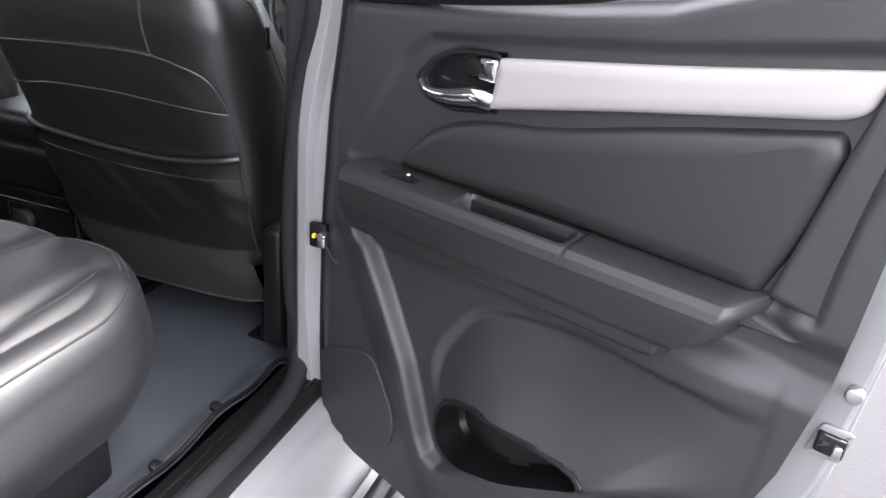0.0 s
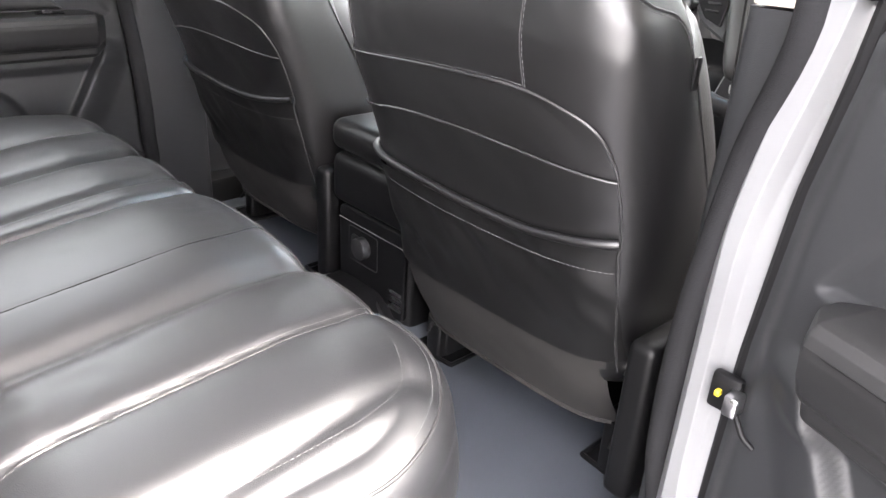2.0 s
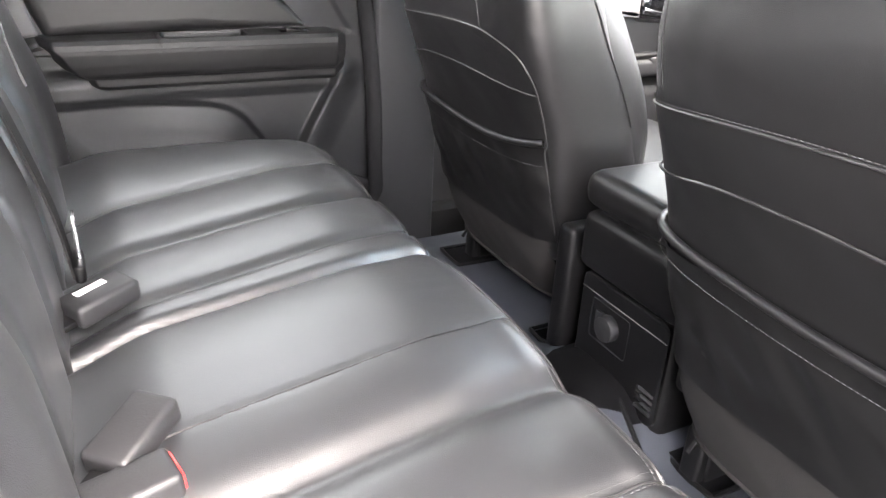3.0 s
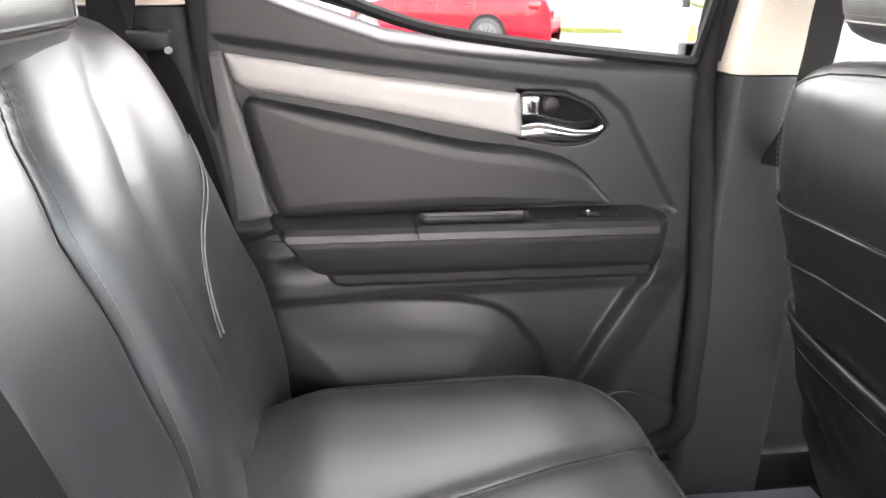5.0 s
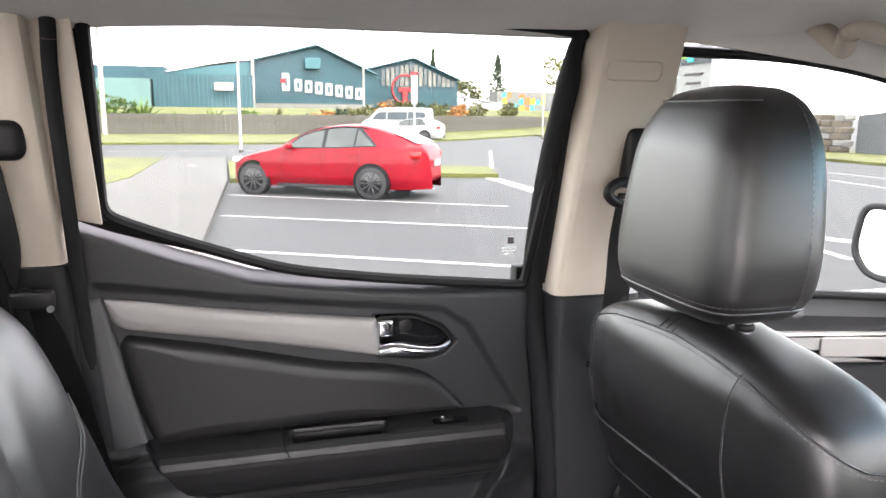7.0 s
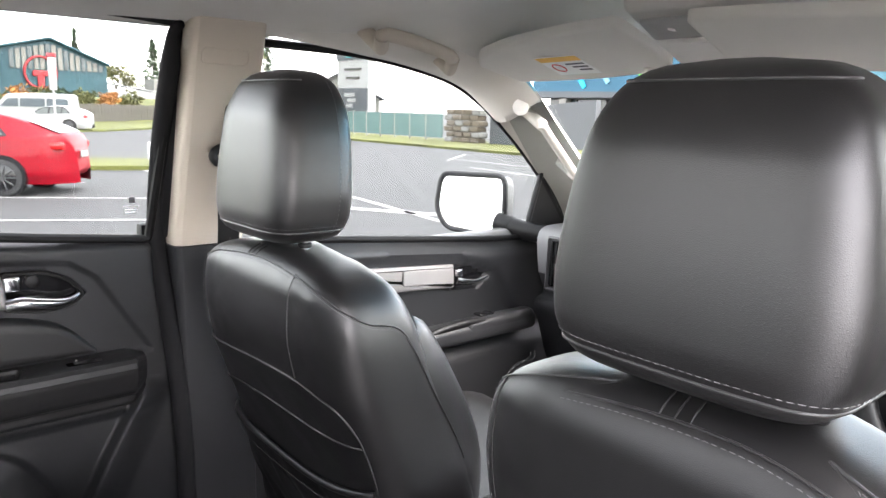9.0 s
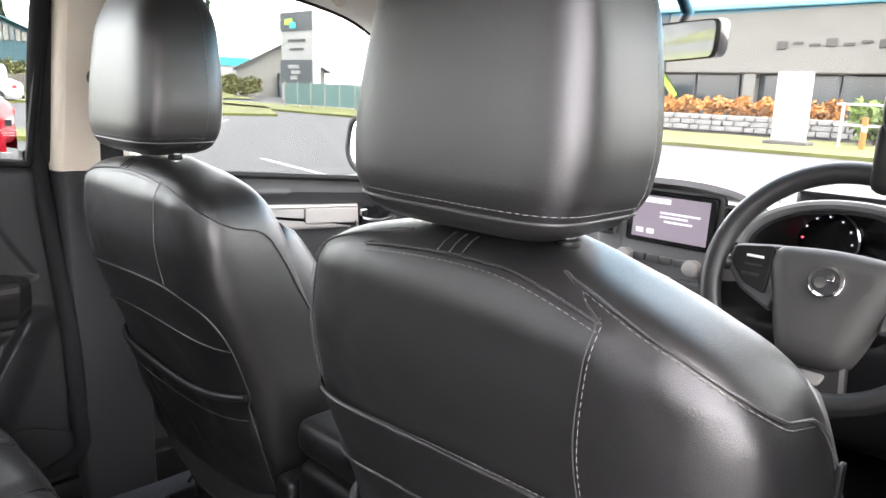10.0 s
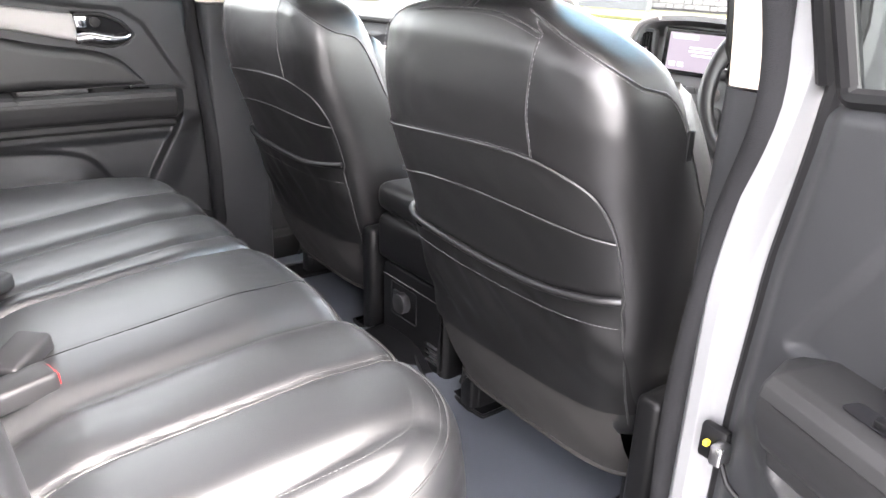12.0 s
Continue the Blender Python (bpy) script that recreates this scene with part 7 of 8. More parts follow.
def van(label, paint, at, yaw):
    c = thing("parked_van", label, "van", "cars outside", at)
    c.rotation_euler = (0, 0, radians(yaw))
    side = ((-2.34, 0.45), (-2.36, 0.75), (-2.20, 1.05), (-1.75, 1.30), (-1.25, 1.82), (-0.8, 1.95), (0.6, 2.0), (1.9, 1.97), (2.25, 1.88), (2.34, 1.2), (2.36, 0.45), (2.2, 0.30), (-2.2, 0.30))
    wd = lambda z: 0.86 - 0.08 * smooth(0.5, 0.25, z) - 0.16 * smooth(1.1, 2.0, z)
    bd = part("body", loft_side(side, wd), paint, c, "", angle=50)
    for s in (-1, 1):
        for g in ([(-1.50, 1.22), (-1.10, 1.66), (-0.55, 1.68), (-0.55, 1.22)], [(-0.45, 1.22), (-0.45, 1.68), (0.85, 1.70), (0.85, 1.22)], [(0.95, 1.22), (0.95, 1.70), (2.05, 1.67), (2.12, 1.22)]):
            part("side_window", plate(rounded(g, 0.06, 3), lambda a, b, h, s=s: (a, s * (wd(b) + 0.004 + h), b), 0.006, ()), DARK_GLASS, c, "dark side window", smooth=False)
        for x in (-1.45, 1.35):
            part("wheel_arch", disc((x, s * 0.82, 0.36), 0.39, 0.10, (0, 1, 0), 36), GLOSS_BLACK, bd)
            wheel(c, x, s * 0.775, 0.33)
        part("tail_lamp", box((2.33, s * 0.74, 0.95), (0.06, 0.12, 0.34), 0.02, 2), LAMP_RED, c, "red tail lamp")
        part("head_lamp", box((-2.30, s * 0.62, 0.82), (0.14, 0.26, 0.16), 0.04, 2), LAMP_CLEAR, c, "clear head lamp")
    part("windscreen", plate([(-0.66, 0.0), (0.66, 0.0), (0.56, 1.0), (-0.56, 1.0)], lambda a, b, h: (-1.80 + 0.50 * b - 0.02 - h, a, 1.27 + 0.52 * b), 0.006, ()), DARK_GLASS, c, "dark windscreen", smooth=False)
    return c


CAR_GLASS = material("car_glass", (0.055, 0.062, 0.058), 0.08, vary=0.45, stain=1.3, bump=0)
hatchback("red five-door hatchback parked across the bays", CAR_RED, (-13.9, 1.32, 0), 57.0)
van("pale silver van stopped on the road beyond the red car", CAR_WHITE, (-48.0, 9.6, 0), 62)
hatchback("white hatchback on the road beside the van", CAR_WHITE, (-42.5, 9.3, 0), 60)
hatchback("silver car on the road by the verge", CAR_SILVER, (-34.0, -8.4, 0), 80)


# poles, signs, cone
def pole(label, at, h, r, mat=WHITE_BOARD, arm=None):
    p = thing("street_pole", label, "pole", "", (*at, 0))
    part("shaft", tube([(0, 0, 0), (0, 0, h)], [r, r * 0.8], 12), mat, p)
    part("footing", disc((0, 0, 0.05), r * 1.8, 0.1, (0, 0, 1), 14, 0.02), CONCRETE, p)
    return p


p1 = pole("tall timber power pole with crossarm by the road", (-50, -8.8), 11.3, 0.16, POLE_GREY)
part("crossarm", box((0, 0, 10.9), (0.12, 1.5, 0.12), 0.02, 1), POLE_GREY, p1)
for y in (-0.6, 0.0, 0.6):
    part("insulator", disc((0, y, 11.03), 0.05, 0.14, (0, 0, 1), 10), POLE_GREY, p1)
pole("white flag pole beside the car park", (-30, -0.52), 3.6, 0.06)
p3 = pole("white sign post with small red-topped board", (-30, 6.58), 3.0, 0.05)
part("board", box((0, 0, 2.55), (0.06, 0.28, 1.2), 0.02, 1), WHITE_BOARD, p3, "narrow white board")
part("board_cap", box((0, 0, 3.22), (0.07, 0.34, 0.14), 0.02, 1), RED_SIGN, p3, "red board top")
p4 = pole("street light on a grey pole with angled arm", (-60, 9.27), 12.6, 0.10, POLE_GREY)
part("arm", tube([(0, 0, 12.5), (0.2, 0.4, 13.0), (0.3, 0.9, 13.6)], 0.05, 8), POLE_GREY, p4)
part("lantern", box((0.34, 1.05, 13.65), (0.2, 0.5, 0.12), 0.04, 2), POLE_GREY, p4)
p5 = pole("blue direction sign on a thin white post", (-46, 19.2), 4.3, 0.05)
part("board", box((0.05, 2.35, 2.9), (0.05, 1.6, 1.25), 0.02, 1), BLUE_SIGN, p5, "blue sign board")
for k, (y, z, w, h) in enumerate(((1.95, 2.9, 0.5, 0.7), (2.65, 3.2, 0.7, 0.12), (2.65, 2.9, 0.7, 0.12), (2.65, 2.6, 0.7, 0.12))):
    part("sign_bar", box((0.085, y, z), (0.012, w, h), 0.003, 1), WHITE_BOARD if k else CYAN_SIGN, p5)

cone = thing("traffic_cone", "orange traffic cone with white collar", "traffic cone", "", (-8.2, 3.42, 0))
part("base", box((0, 0, 0.02), (0.38, 0.38, 0.04), 0.01, 1), ORANGE_SIGN, cone)
for z0, z1, mt in ((0.04, 0.30, ORANGE_SIGN), (0.30, 0.50, WHITE_BOARD), (0.50, 0.78, ORANGE_SIGN)):
    part("collar" if mt is WHITE_BOARD else "cone_body", tube([(0, 0, z0), (0, 0, z1)], [0.15 - 0.15 * z0, 0.15 - 0.15 * z1], 18), mt, cone)


# fence
def fence():
    f = thing("paling_fence", "weathered grey timber paling fence along the verge", "fence")
    a, b, c = Vector((-53, -40, 0)), Vector((-53, 7.5, 0)), Vector((-61, 26, 0))
    data = None
    n = 0
    for p, q in ((a, b), (b, c)):
        L = (q - p).length
        k = int(L / 0.30)
        d = (q - p).normalized()
        yaw = math.atan2(d.y, d.x)
        for i in range(k):
            n += 1
            pos = p.lerp(q, (i + 0.5) / k)
            ob = new("paling", data) if data else part("paling", box((0, 0, 0.78), (0.285, 0.03, 1.36), 0.008, 1), FENCE_WOOD, f)
            data = ob.data
            ob.parent = f
            ob.location, ob.rotation_euler = pos + Vector((0.012 * math.sin(n * 2.7), 0, 0.025 * math.sin(n * 1.7))), (0, 0, yaw)
        for z in (0.4, 1.2):
            part("rail", tube([p + Vector((-0.05, 0, z)), q + Vector((-0.05, 0, z))], 0.05, 4), FENCE_WOOD, f)


# buildings
def wall_box(name, parent, mat, x0, x1, y0, y1, z0, z1, lbl=""):
    return part(name, box(((x0 + x1) / 2, (y0 + y1) / 2, (z0 + z1) / 2), (abs(x1 - x0), abs(y1 - y0), abs(z1 - z0))), mat, parent, lbl, smooth=False)


def gable_hall(label, X, y0, y1, peak_y, eave0, eave1, peak, depth, mat, base=1.0):
    h = thing("warehouse", label, "building", "warehouses")
    out = [(y0, base), (y1, base), (y1, eave1), (peak_y, peak), (y0, eave0)]
    w = part("wall", plate(out, lambda a, b, t: (X - depth + t, a, b), depth, ()), mat, h, "ribbed steel wall", smooth=False)
    for (ya, za), (yb, zb) in (((y0 - 0.3, eave0 - 0.1), (peak_y, peak + 0.12)), ((peak_y, peak + 0.12), (y1 + 0.3, eave1 - 0.1))):
        part("roof", sheet(lambda u, v: (X + 0.4 - (depth + 0.8) * v, ya + (yb - ya) * u, za + (zb - za) * u + 0.08), 4, 4, 0.12), ROOF_PALE, h, "pale sheet roof")
        part("barge_board", tube([(X + 0.45, ya, za), (X + 0.45, yb, zb)], 0.16, 4), mat, h)
    k = int((y1 - y0) / 0.5)
    ribs = []
    for i in range(k + 1):
        y = y0 + (y1 - y0) * i / k
        zt = eave0 + (peak - eave0) * (y - y0) / (peak_y - y0) if y < peak_y else peak + (eave1 - peak) * (y - peak_y) / (y1 - peak_y)
        ribs.append(box((X + 0.02, y, (base + zt) / 2), (0.06, 0.08, zt - base)))
    part("cladding_ribs", join(*ribs), mat, h, smooth=False)
    return h


h1 = gable_hall("teal steel warehouse with white lettering-like sign shapes", -95, 1.1, 16.2, 9.0, 8.0, 6.7, 9.85, 40, TEAL_STEEL)
part("wall_base", box((-94.9, 8.6, 2.0), (0.2, 15, 1.6)), OFFWHITE, h1, "pale base wall", smooth=False)
part("air_unit", box((-94.6, 8.4, 7.75), (0.8, 2.0, 1.4), 0.1, 1), TEAL_PALE, h1, "teal wall unit")
part("corner_post", box((-94.6, 1.1, 4.6), (0.4, 0.4, 6.8)), POLE_GREY, h1)
sign = part("sign", box((-94.85, 9.6, 5.3), (0.06, 0.05, 0.05)), WHITE_BOARD, h1, "white sign of plain shapes")
for k in range(8):
    y = 4.6 + 1.28 * k + (0.25 if k else 0)
    hgt = 2.2 if k == 0 else 1.55
    zc = 5.45 - 0.16 * k - (0.0 if k == 0 else 0.2)
    part("sign_shape", plate(rounded([(y, zc - hgt / 2), (y + 0.95, zc - hgt / 2), (y + 0.95, zc + hgt / 2), (y, zc + hgt / 2)], 0.2, 3), lambda a, b, t: (-94.88 + t, a, b), 0.1, ()), WHITE_BOARD, sign, "", smooth=False)
    part("sign_gap", box((-94.76, y + 0.48, zc), (0.05, 0.25, hgt * 0.45)), TEAL_STEEL, sign, "", smooth=False)
part("sign_flash", box((-94.75, 4.75, 5.6), (0.06, 0.7, 0.5), 0.05, 1), RED_SIGN, sign)
h2 = gable_hall("teal steel hall with a glazed gable and red emblem", -100, 16.3, 29.0, 22.6, 7.6, 6.4, 9.0, 35, TEAL_STEEL)
for i in range(16):
    y = 18.4 + 0.66 * i
    zt = 7.6 + (9.0 - 7.6) * (y - 16.3) / 6.3 if y < 22.6 else 9.0 - 2.6 * (y - 22.6) / 6.4
    part("gable_pane", box((-99.9, y, (5.4 + zt - 0.5) / 2), (0.12, 0.5, zt - 0.5 - 5.4)), OFFWHITE if i % 3 else DARK_GLASS, h2, "", smooth=False)
ring = [(-99.8, 21.4 + 1.75 * math.cos(t), 5.0 + 1.9 * math.sin(t)) for t in np.linspace(0, 2 * math.pi, 36)]
part("emblem_ring", tube(ring, 0.15, 6, cap=False), RED_SIGN, h2, "red round emblem")
part("emblem_bar", box((-99.8, 21.6, 4.9), (0.2, 2.2, 0.7), 0.1, 1), RED_SIGN, h2)
part("emblem_bar", box((-99.8, 21.4, 4.0), (0.2, 0.8, 1.6), 0.1, 1), RED_SIGN, h2)
h3 = thing("warehouse", "long pale teal store with ribbed walls", "building", "warehouses")
part("wall", plate([(-30, 0.8), (1.0, 0.8), (1.0, 7.9), (-11, 6.2), (-30, 5.9)], lambda a, b, t: (-110 + t, a, b), 14.8, ()), TEAL_PALE, h3, "", smooth=False)
part("side_hall", box((-88, -4.3, 3.3), (6, 10.4, 4.8)), TEAL_STEEL, h3, "teal ribbed wall", smooth=False)
part("cladding_ribs", join(*[box((-84.98, -9.3 + 0.45 * i, 3.3), (0.08, 0.1, 4.8)) for i in range(23)]), TEAL_PALE, h3, smooth=False)
part("mint_wall", box((-87, -16.2, 3.0), (6, 13, 4.2)), MINT, h3, "mint green wall", smooth=False)
part("upper_wall", box((-96, -18, 5.6), (6, 18, 2.6)), TEAL_STEEL, h3, "", smooth=False)
part("roof", sheet(lambda u, v: (-95.0 - 15 * v, -30 + 31 * u, 5.95 + 2.0 * smooth(0.55, 1, u) + 0.1), 12, 2, 0.1), ROOF_PALE, h3, "pale roof")
part("white_sign", box((-84.5, -2.2, 4.4), (0.2, 2.0, 0.9), 0.05, 1), WHITE_BOARD, h3, "small white board")

h4 = thing("mural_shed", "low building with a patchwork mural wall", "building")
part("wall", box((-112, 45, 2.6), (4, 13, 5.4)), OFFWHITE, h4, "", smooth=False)
cols = (ORANGE_SIGN, CYAN_SIGN, AMBER_WALL, BLUE_SIGN, OFFWHITE, AMBER_WALL, CYAN_SIGN)
rnd = random.Random(5)
for i in range(13):
    for j in range(5):
        if rnd.random() < 0.72:
            w, hh = rnd.uniform(0.7, 1.4), rnd.uniform(0.7, 1.3)
            part("mural_patch", plate(rounded([(39.2 + i * 0.95, 0.3 + j * 1.0), (39.2 + i * 0.95 + w, 0.3 + j), (39.2 + i * 0.95 + w * 0.8, 0.3 + j + hh), (39.3 + i * 0.95, 0.2 + j + hh * 0.8)], 0.25, 2), lambda a, b, t: (-109.98 + 0.01 * (i % 5) + t, a, b), 0.02, ()), cols[rnd.randrange(len(cols))], h4, "", smooth=False)
h5 = thing("white_shed", "white low-roofed shed beyond the fence", "building")
part("wall", box((-112, 35.5, 1.9), (5, 7.5, 3.4)), WHITE_BOARD, h5, "", smooth=False)
part("roof", sheet(lambda u, v: (-109.3 - 5.4 * v, 31.5 + 8.2 * u, 4.5 - 1.2 * u + 0.2 * v), 4, 2, 0.1), ROOF_PALE, h5)


# shops ahead of the windscreen
def shops():
    s = thing("shop_building", "low shop building with dark windows under a pale fascia", "building")
    Y = 31.0
    part("wall", box((-9, Y + 4, 1.6), (36, 7.6, 3.2)), GREY_WALL, s, "", smooth=False)
    part("fascia", box((-6.5, Y - 0.1, 3.75), (19.5, 0.8, 2.6), 0.05, 1), OFFWHITE, s, "pale beige fascia", smooth=False)
    part("fascia", box((-22.0, Y - 0.1, 3.75), (11.5, 0.8, 2.6), 0.05, 1), GREY_WALL, s, "dark grey fascia", smooth=False)
    part("roof", box((-9, Y + 3.6, 5.15), (37, 8.6, 0.25), 0.05, 1), ROOF_PALE, s, "flat pale roof", smooth=False)
    for i in range(18):
        x = -26.0 + 2.0 * i
        w = part("window", box((x, Y + 0.15, 1.75), (1.86, 0.12, 1.25)), DARK_GLASS, s, "dark shop window", smooth=False)
        part("mullion", box((x + 0.97, Y + 0.08, 1.75), (0.08, 0.16, 1.3)), GREY_WALL, w, "", smooth=False)
    for x in (-25.6, -19.3, -12.4, -5.5, 1.4):
        part("column", box((x, Y - 0.2, 1.25), (0.5, 0.5, 2.4), 0.04, 1), OFFWHITE, s, "pale column")
    for k in range(9):
        part("script_bar", box((-11.2 + 0.62 * k, Y - 0.54, 3.55 + 0.08 * (k % 2)), (0.42, 0.05, 0.12 + 0.2 * (k % 3 == 0)), 0.03, 1), CONCRETE, s, "thin grey script-like bars")
    for k, (x, z, mt) in enumerate(((-20.6, 3.6, GREEN_SIGN), (-19.6, 3.5, GREEN_SIGN), (-18.9, 3.3, CYAN_SIGN), (-24.5, 3.6, CYAN_SIGN), (-17.6, 1.9, CYAN_SIGN), (-16.4, 2.0, GREEN_SIGN), (-23.0, 3.8, WHITE_BOARD))):
        m = Matrix.Translation((x, Y - 0.56 if z > 2.5 else Y + 0.05, z)) @ Matrix.Rotation(radians(-38), 4, "Y")
        part("sign_flash", box((0, 0, 0), (0.28, 0.06, 1.5), 0.05, 1, m), mt, s, "coloured sign flash")
    part("sign_disc", disc((-19.0, Y + 0.02, 1.55), 0.62, 0.08, (0, 1, 0), 28), CYAN_SIGN, s, "round cyan sign")
    part("sign_disc", disc((-24.3, Y + 0.02, 1.55), 0.6, 0.08, (0, 1, 0), 28), CYAN_SIGN, s, "round cyan sign")
    wl = thing("garden_wall", "low grey stone garden wall before the shops", "wall")
    rr = random.Random(3)
    data = []
    for k in range(4):
        data.append(None)
    n = 0
    x = -27.0
    for row in range(3):
        x = -27.0 - 0.2 * (row % 2)
        while x < 8:
            L = (0.5, 0.62, 0.74, 0.42)[n % 4]
            q = n % 4
            ob = new("stone", data[q]) if data[q] else part("stone", box((0, 0, 0), (L - 0.03, 0.36, 0.205), 0.03, 1), STONE_GREY, wl)
            data[q] = ob.data
            ob.parent = wl
            ob.location = (x + L / 2, 28.5 + 0.02 * math.sin(n * 3.1), 0.21 + 0.215 * row)
            x += L
            n += 1
    return s


shops()
tw = thing("sign_tower", "tall white sign tower with dark panels", "sign")
part("column", box((-52, 35, 3.6), (4.6, 0.8, 7.2), 0.05, 1), WHITE_BOARD, tw, "white tower", smooth=False)
part("panel", box((-52, 34.55, 6.4), (4.6, 0.1, 1.5)), GREY_WALL, tw, "dark top panel", smooth=False)
part("panel", box((-52, 34.55, 2.4), (4.6, 0.1, 1.9)), GREY_WALL, tw, "dark lower panel", smooth=False)
part("flash", box((-52.9, 34.45, 6.4), (1.2, 0.1, 0.5), 0.05, 1, None), GREEN_SIGN, tw)
part("flash", box((-52.3, 34.44, 6.1), (0.9, 0.1, 0.5), 0.05, 1, None), CYAN_SIGN, tw)
part("bars", join(*[box((-52.2 + 0.3 * (k % 2), 34.45, 2.8 - 0.45 * k), (1.5 - 0.3 * k, 0.1, 0.3)) for k in range(3)]), WHITE_BOARD, tw, "white bars", smooth=False)
part("bars", join(*[box((-51.9, 34.55, 4.9 - 0.7 * k), (2.4 - 0.5 * k, 0.1, 0.18)) for k in range(2)]), CONCRETE, tw, "pale bars", smooth=False)
sp = thing("stone_pillar", "square pillar of rough brown stones by the verge", "pillar")
for j in range(6):
    for i in range(4):
        part("stone", box((-27.1 + 0.62 * i + 0.15 * (j % 2), 24.0, 0.22 + 0.27 * j), (0.58, 0.6 + 0.03 * ((i + j) % 3), 0.25), 0.05, 1), STONE if (i * 7 + j * 3) % 4 else STONE_GREY, sp)
gw = thing("slab_wall", "sloping dark grey slab wall beside the pillar", "wall")
part("wall", plate([(-24.6, 0.0), (-18.4, 0.0), (-18.4, 2.2), (-24.6, 1.65)], lambda a, b, t: (a, 24.2 + t, b), 0.3, ()), GREY_WALL, gw, "", smooth=False)
gf = thing("glass_fence", "pale glass fence panels along the verge", "fence")
for i in range(7):
    part("pane", box((-36.6 + 1.35 * i, 24.0, 0.85), (1.28, 0.06, 1.2)), MINT, gf, "", smooth=False)
    part("post", box((-37.28 + 1.35 * i, 24.0, 0.75), (0.08, 0.08, 1.5)), POLE_GREY, gf, "", smooth=False)
hs = thing("house", "grey gabled house with a dark door beyond the road", "house")
part("wall", plate([(-4.5, 0), (4.5, 0), (4.5, 2.8), (0, 5.2), (-4.5, 2.8)], lambda a, b, t: (-66 + 0.5 * a - t * 0.86, 42 + 0.86 * a + t * 0.5, b), 6, ()), OFFWHITE, hs, "", smooth=False)
for sgn in (-1, 1):
    part("roof", sheet(lambda u, v: (-65.8 + 0.5 * sgn * 5 * u - 0.86 * 6.6 * (v - 0.05), 42 + 0.86 * sgn * 5 * u + 0.5 * 6.6 * (v - 0.05), 5.35 - 2.6 * u), 3, 2, 0.15), GREY_WALL, hs, "grey roof")
part("door", box((-65.6, 42.2, 1.2), (0.4, 1.6, 2.4)), DARK_GLASS, hs, "", smooth=False)
h6 = thing("shop_building", "blue and white striped shop beyond the road", "building")
part("wall", box((-76, 38, 2.0), (4, 10, 4.0)), WHITE_BOARD, h6, "", smooth=False)
for z in (1.2, 3.6):
    part("band", box((-73.9, 38, z), (0.1, 10, 0.9)), CYAN_SIGN, h6, "blue band", smooth=False)
wb = thing("sign_board", "large white sign board on the verge", "sign")
part("board", box((-7.6, 22.5, 1.15), (1.0, 0.25, 2.2), 0.05, 1), WHITE_BOARD, wb, "white board")
part("foot", box((-7.6, 22.5, 0.12), (1.3, 0.6, 0.2), 0.03, 1), CONCRETE, wb)
ra = thing("white_railing", "white rail fence along the verge", "railing")
for i in range(7):
    part("post", box((-6.4 + 1.2 * i, 23.2, 0.75), (0.08, 0.08, 1.3), 0.01, 1), WHITE_BOARD, ra)
for z in (0.75, 1.35):
    part("rail", box((-2.8, 23.2, z), (7.6, 0.06, 0.08), 0.01, 1), WHITE_BOARD, ra)
bo = thing("bollard", "orange bollard with white band", "bollard", "", (-5.6, 22.6, 0.1))
part("post", tube([(0, 0, 0), (0, 0, 0.9)], 0.08, 12), ORANGE_SIGN, bo)
part("band", tube([(0, 0, 0.5), (0, 0, 0.66)], 0.084, 12), WHITE_BOARD, bo)


# plants
def leaves(c, size, n, seed, leaf, squash=1.0):
    """A crown of n small bent leaves within an uneven blob."""
    r = random.Random(seed)
    V, F = [], []
    for _ in range(n):
        while True:
            p = Vector((r.uniform(-1, 1), r.uniform(-1, 1), r.uniform(-1, 1)))
            if 0.25 < p.length < 1.0 and p.length < 0.72 + 0.45 * noise.noise(p * 2.1 + Vector((seed, 0, 0))):
                break
        q = Vector((c[0] + p.x * size[0], c[1] + p.y * size[1], c[2] + p.z * size[2]))
        a = Vector((r.gauss(0, 1), r.gauss(0, 1), r.gauss(0, 0.7))).normalized() * leaf * r.uniform(0.6, 1.3)
        b = a.orthogonal().normalized() * leaf * 0.5
        k = len(V)
        V += [q - a, q + b, q + a, q - b + Vector((0, 0, leaf * 0.15))]
        F += [(k, k + 1, k + 2, k + 3)]
    return V, F


def from_lists(V, F):
    me = bpy.data.meshes.new("tmp")
    me.from_pydata([tuple(v) for v in V], [], F)
    bm = bmesh.new()
    bm.from_mesh(me)
    bpy.data.meshes.remove(me)
    return bm


def broad_tree(label, at, h, spread, mat, seed, leaf=0.28, n=1400):
    t = thing("tree", label, "tree", "trees", (*at, 0))
    r = random.Random(seed)
    part("trunk", tube([(0, 0, 0), (0.1, 0.05, h * 0.3), (0.0, 0.1, h * 0.62)], [h * 0.035, h * 0.026, h * 0.014], 9), BARK, t)
    V, F = [], []
    for k in range(7):
        a = 2 * math.pi * k / 7 + r.uniform(-0.3, 0.3)
        e = Vector((math.cos(a) * spread * r.uniform(0.4, 0.75), math.sin(a) * spread * r.uniform(0.4, 0.75), h * r.uniform(0.55, 0.85)))
        part("limb", tube([(0.05, 0.05, h * 0.35), e * 0.6 + Vector((0, 0, h * 0.15)), e], [h * 0.014, h * 0.009, h * 0.004], 6), BARK, t)
        v, f = leaves(e, (spread * 0.42, spread * 0.42, h * 0.16), n // 7, seed * 10 + k, leaf)
        F += [tuple(i + len(V) for i in q) for q in f]
        V += v
    part("crown", from_lists(V, F), mat, t, "uneven leafy crown", smooth=False)


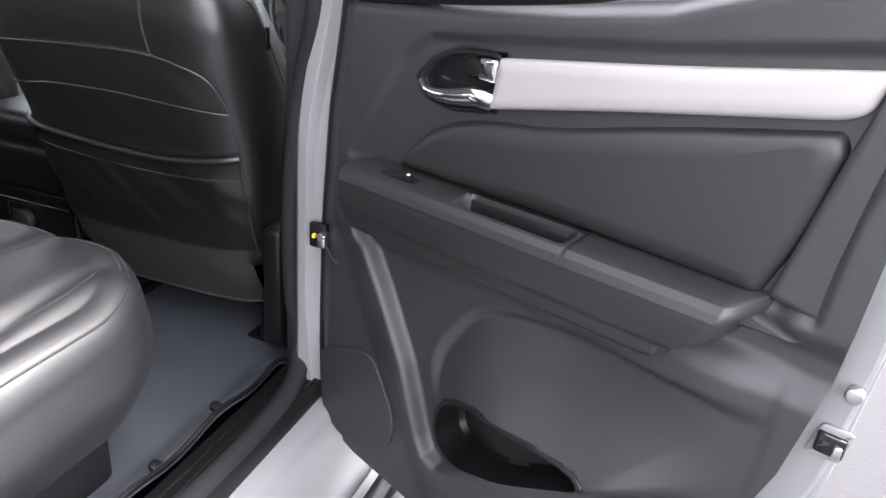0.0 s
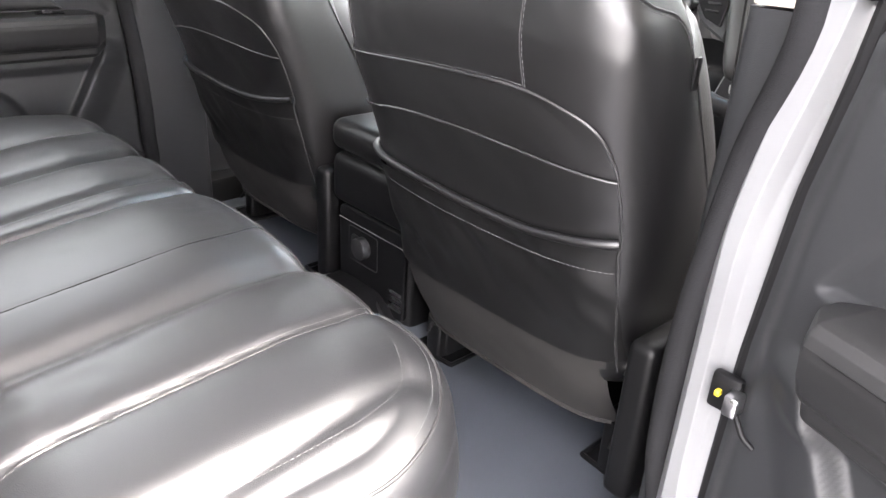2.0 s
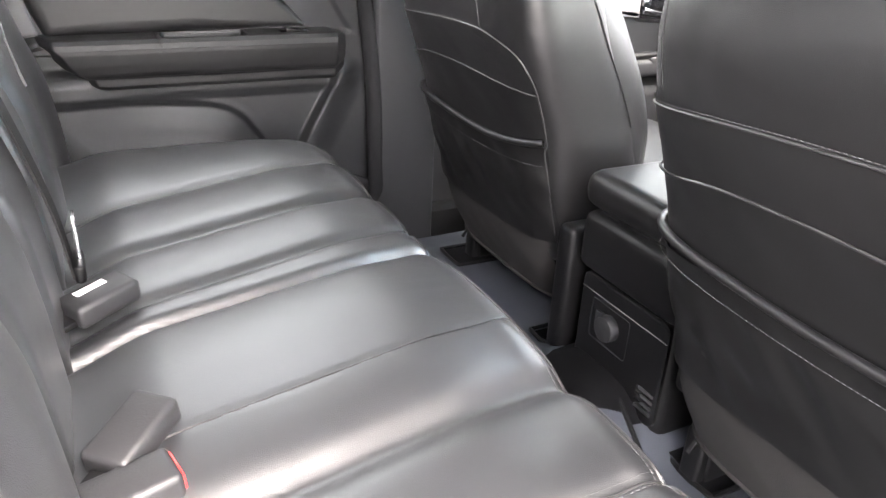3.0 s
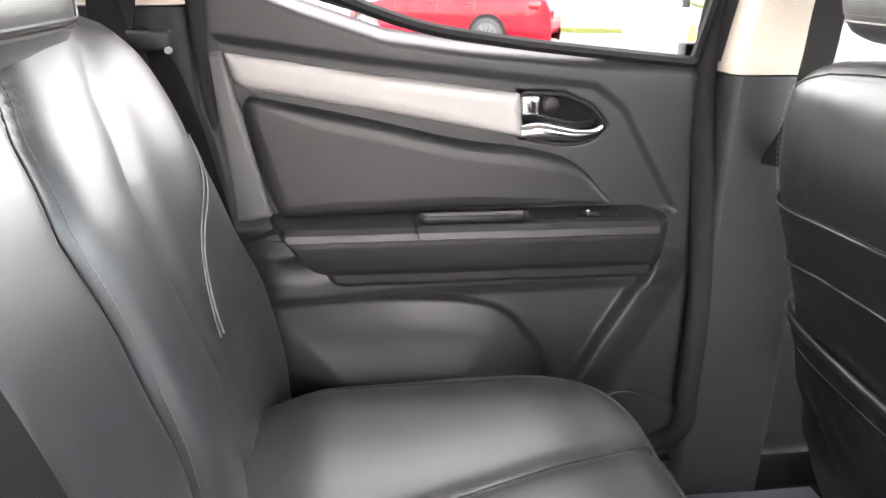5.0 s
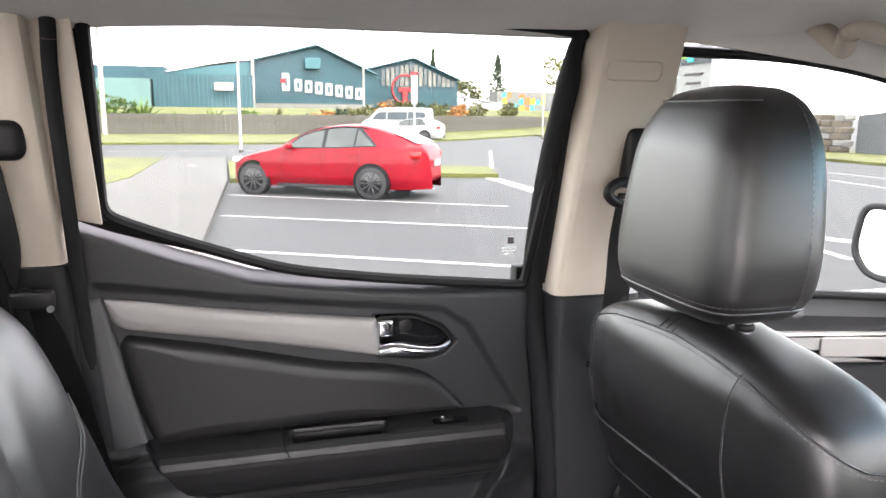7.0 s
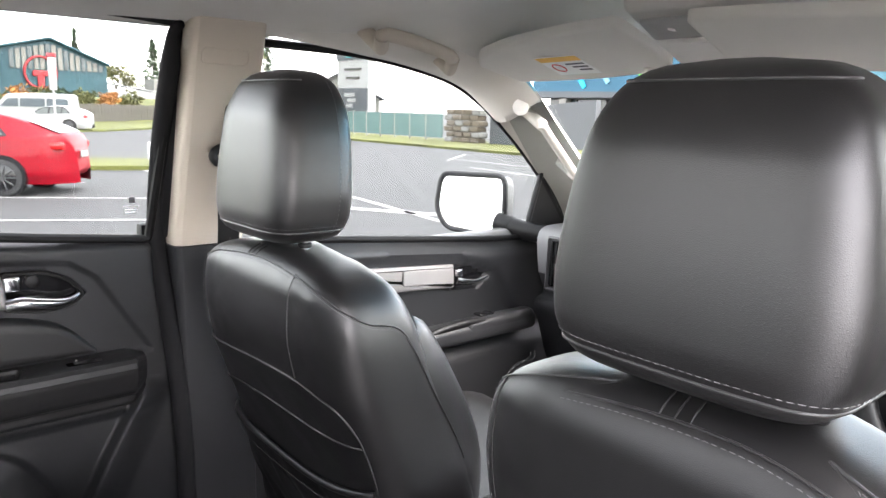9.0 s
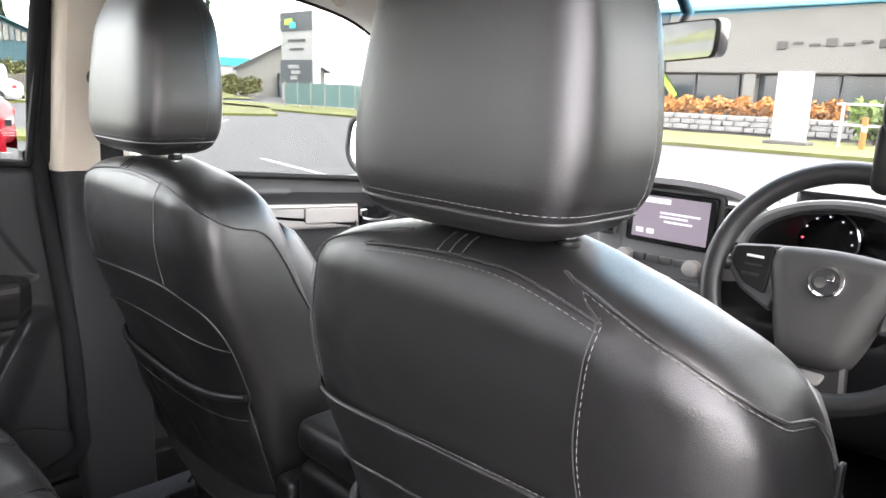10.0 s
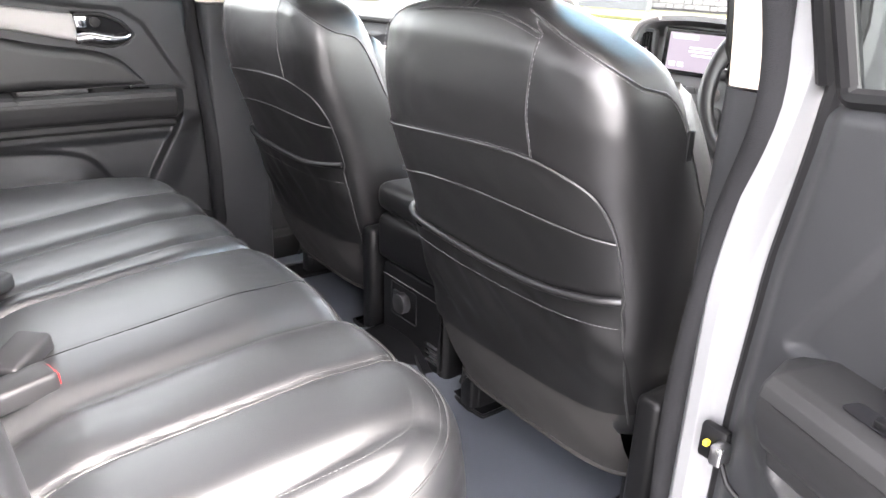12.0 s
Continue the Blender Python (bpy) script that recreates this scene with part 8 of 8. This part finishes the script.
def conifer(label, at, h, spread, seed):
    t = thing("tree", label, "tree", "trees", (*at, 0))
    r = random.Random(seed)
    part("trunk", tube([(0, 0, 0), (0, 0, h)], [h * 0.02, h * 0.003], 8), BARK, t)
    V, F = [], []
    for k in range(60):
        z = h * (0.12 + 0.86 * k / 60)
        L = spread * (1 - k / 62) ** 0.8 * r.uniform(0.55, 1.15)
        a = k * 2.4 + r.uniform(-0.4, 0.4)
        v, f = leaves((math.cos(a) * L * 0.5, math.sin(a) * L * 0.5, z - L * 0.12), (L * 0.55, L * 0.55, h * 0.03), 26, seed * 100 + k, 0.26)
        F += [tuple(i + len(V) for i in q) for q in f]
        V += v
    part("crown", from_lists(V, F), LEAF_DARK, t, "drooping dark crown", smooth=False)


conifer("tall dark conifer behind the halls", (-120, 30.6), 12.6, 2.2, 2)
conifer("tall slender dark conifer beyond the shed", (-120, 42.0), 12.0, 3.2, 3)
conifer("dark conifer far beyond the road", (-120, 62.0), 16.0, 3.0, 7)
broad_tree("bare-branched olive tree above the mural", (-115, 53.5), 12.5, 5.5, LEAF_OLIVE, 4, 0.3, 1300)
broad_tree("rusty olive tree behind the white shed", (-125, 37.5), 8.0, 4.5, LEAF_OLIVE, 5, 0.3, 900)
broad_tree("green tree behind the white rail", (-3.0, 30.0), 3.6, 3.0, LEAF_GREEN, 6, 0.16, 1500)
broad_tree("green tree beside the sign board", (2.0, 29.0), 3.8, 3.2, LEAF_GREEN, 8, 0.16, 1500)


def flax(label, at, h, seed, mat, base=0.1):
    s = thing("shrub", label, "shrub", "shrubs on the bank", (*at, base))
    r = random.Random(seed)
    V, F = [], []
    for _ in range(130):
        a, lean_out = r.uniform(0, 6.28), r.uniform(0.15, 0.9)
        L, w = h * r.uniform(0.5, 1.05), 0.026 * h
        d = Vector((math.cos(a), math.sin(a), 0))
        n = Vector((-d.y, d.x, 0)) * w
        k = len(V)
        pts = [d * (lean_out * L * t ** 1.6) + Vector((0, 0, L * (t - 0.45 * lean_out * t * t))) for t in (0, 0.35, 0.7, 1.0)]
        for i, p in enumerate(pts):
            V += [p - n * (1, 1, 0.7, 0.05)[i], p + n * (1, 1, 0.7, 0.05)[i]]
        F += [(k + 2 * i, k + 2 * i + 1, k + 2 * i + 3, k + 2 * i + 2) for i in range(3)]
    part("blades", from_lists(V, F), mat, s, "arching strap leaves", smooth=False)


def bush(label, at, size, seed, mat, base=0.1, n=420, leaf=0.16, group="shrubs on the bank"):
    s = thing("shrub", label, "shrub", group, (*at, base))
    for k in range(3):
        part("stem", tube([(0, 0, 0), (0.15 * (k - 1), 0.1, size[2] * 0.8)], 0.03, 5), BARK, s)
    V, F = leaves((0, 0, size[2] * 0.9 + (0.45 if group == "hedge shrubs" else 0)), size, n, seed, leaf)
    part("foliage", from_lists(V, F), mat, s, "small dense leaves", smooth=False)


for k, (y, x, hgt, kind) in enumerate(((-10.2, -56, 2.7, 0), (-8.6, -55.5, 2.4, 0), (-7.2, -56, 2.5, 1), (-5.0, -56, 1.7, 1), (-2.4, -56, 1.9, 1), (0.0, -56, 1.5, 0), (2.2, -56, 2.0, 1), (3.0, -55.5, 1.5, 1), (4.6, -56, 1.2, 2), (5.6, -56, 1.5, 2), (6.8, -57, 1.6, 2), (7.9, -58, 1.6, 0), (9.6, -59, 1.7, 0), (11.2, -60, 2.0, 2), (12.6, -60, 1.9, 0), (14.2, -61, 1.8, 2), (16.0, -61.5, 1.6, 0), (18.0, -62.5, 1.5, 2), (20.0, -63, 1.5, 0), (23.5, -64, 1.5, 0))):
    z0 = 0.1 + 2.0 * smooth(0, 0.5, (-53.5 - x) / 46)
    if kind == 1:
        flax("strappy green flax bush above the fence", (x, y), hgt * 1.1, 20 + k, LEAF_GREEN if k < 6 else LEAF_OLIVE, z0)
    else:
        bush("leafy %s bush above the fence" % ("green" if kind == 0 else "rusty"), (x, y), (1.1, 1.3, hgt * 0.66), 40 + k, (LEAF_GREEN if k < 6 else LEAF_OLIVE) if kind == 0 else LEAF_RUST if k % 4 == 1 else LEAF_DARK, z0)
for k in range(16):
    bush("rust-orange hedge shrub behind the stone wall", (-26.0 + 1.15 * k, 29.6), (0.75, 0.5, 0.62), 80 + k, LEAF_RUST, 0.0, 320, 0.12, "hedge shrubs")
for k in range(5):
    bush("green shrub beside the white rail", (-6.0 + 1.9 * k, 25.2), (1.2, 0.7, 0.85), 110 + k, LEAF_GREEN, 0.1, 420, 0.14, "verge shrubs")
for k, (x, y) in enumerate(((-62, 36), (-60, 33), (-66, 36))):
    bush("green shrub by the far house", (x, y), (1.6, 1.6, 1.2), 130 + k, LEAF_OLIVE, 0.0, 420, 0.2, "garden shrubs")

fence()
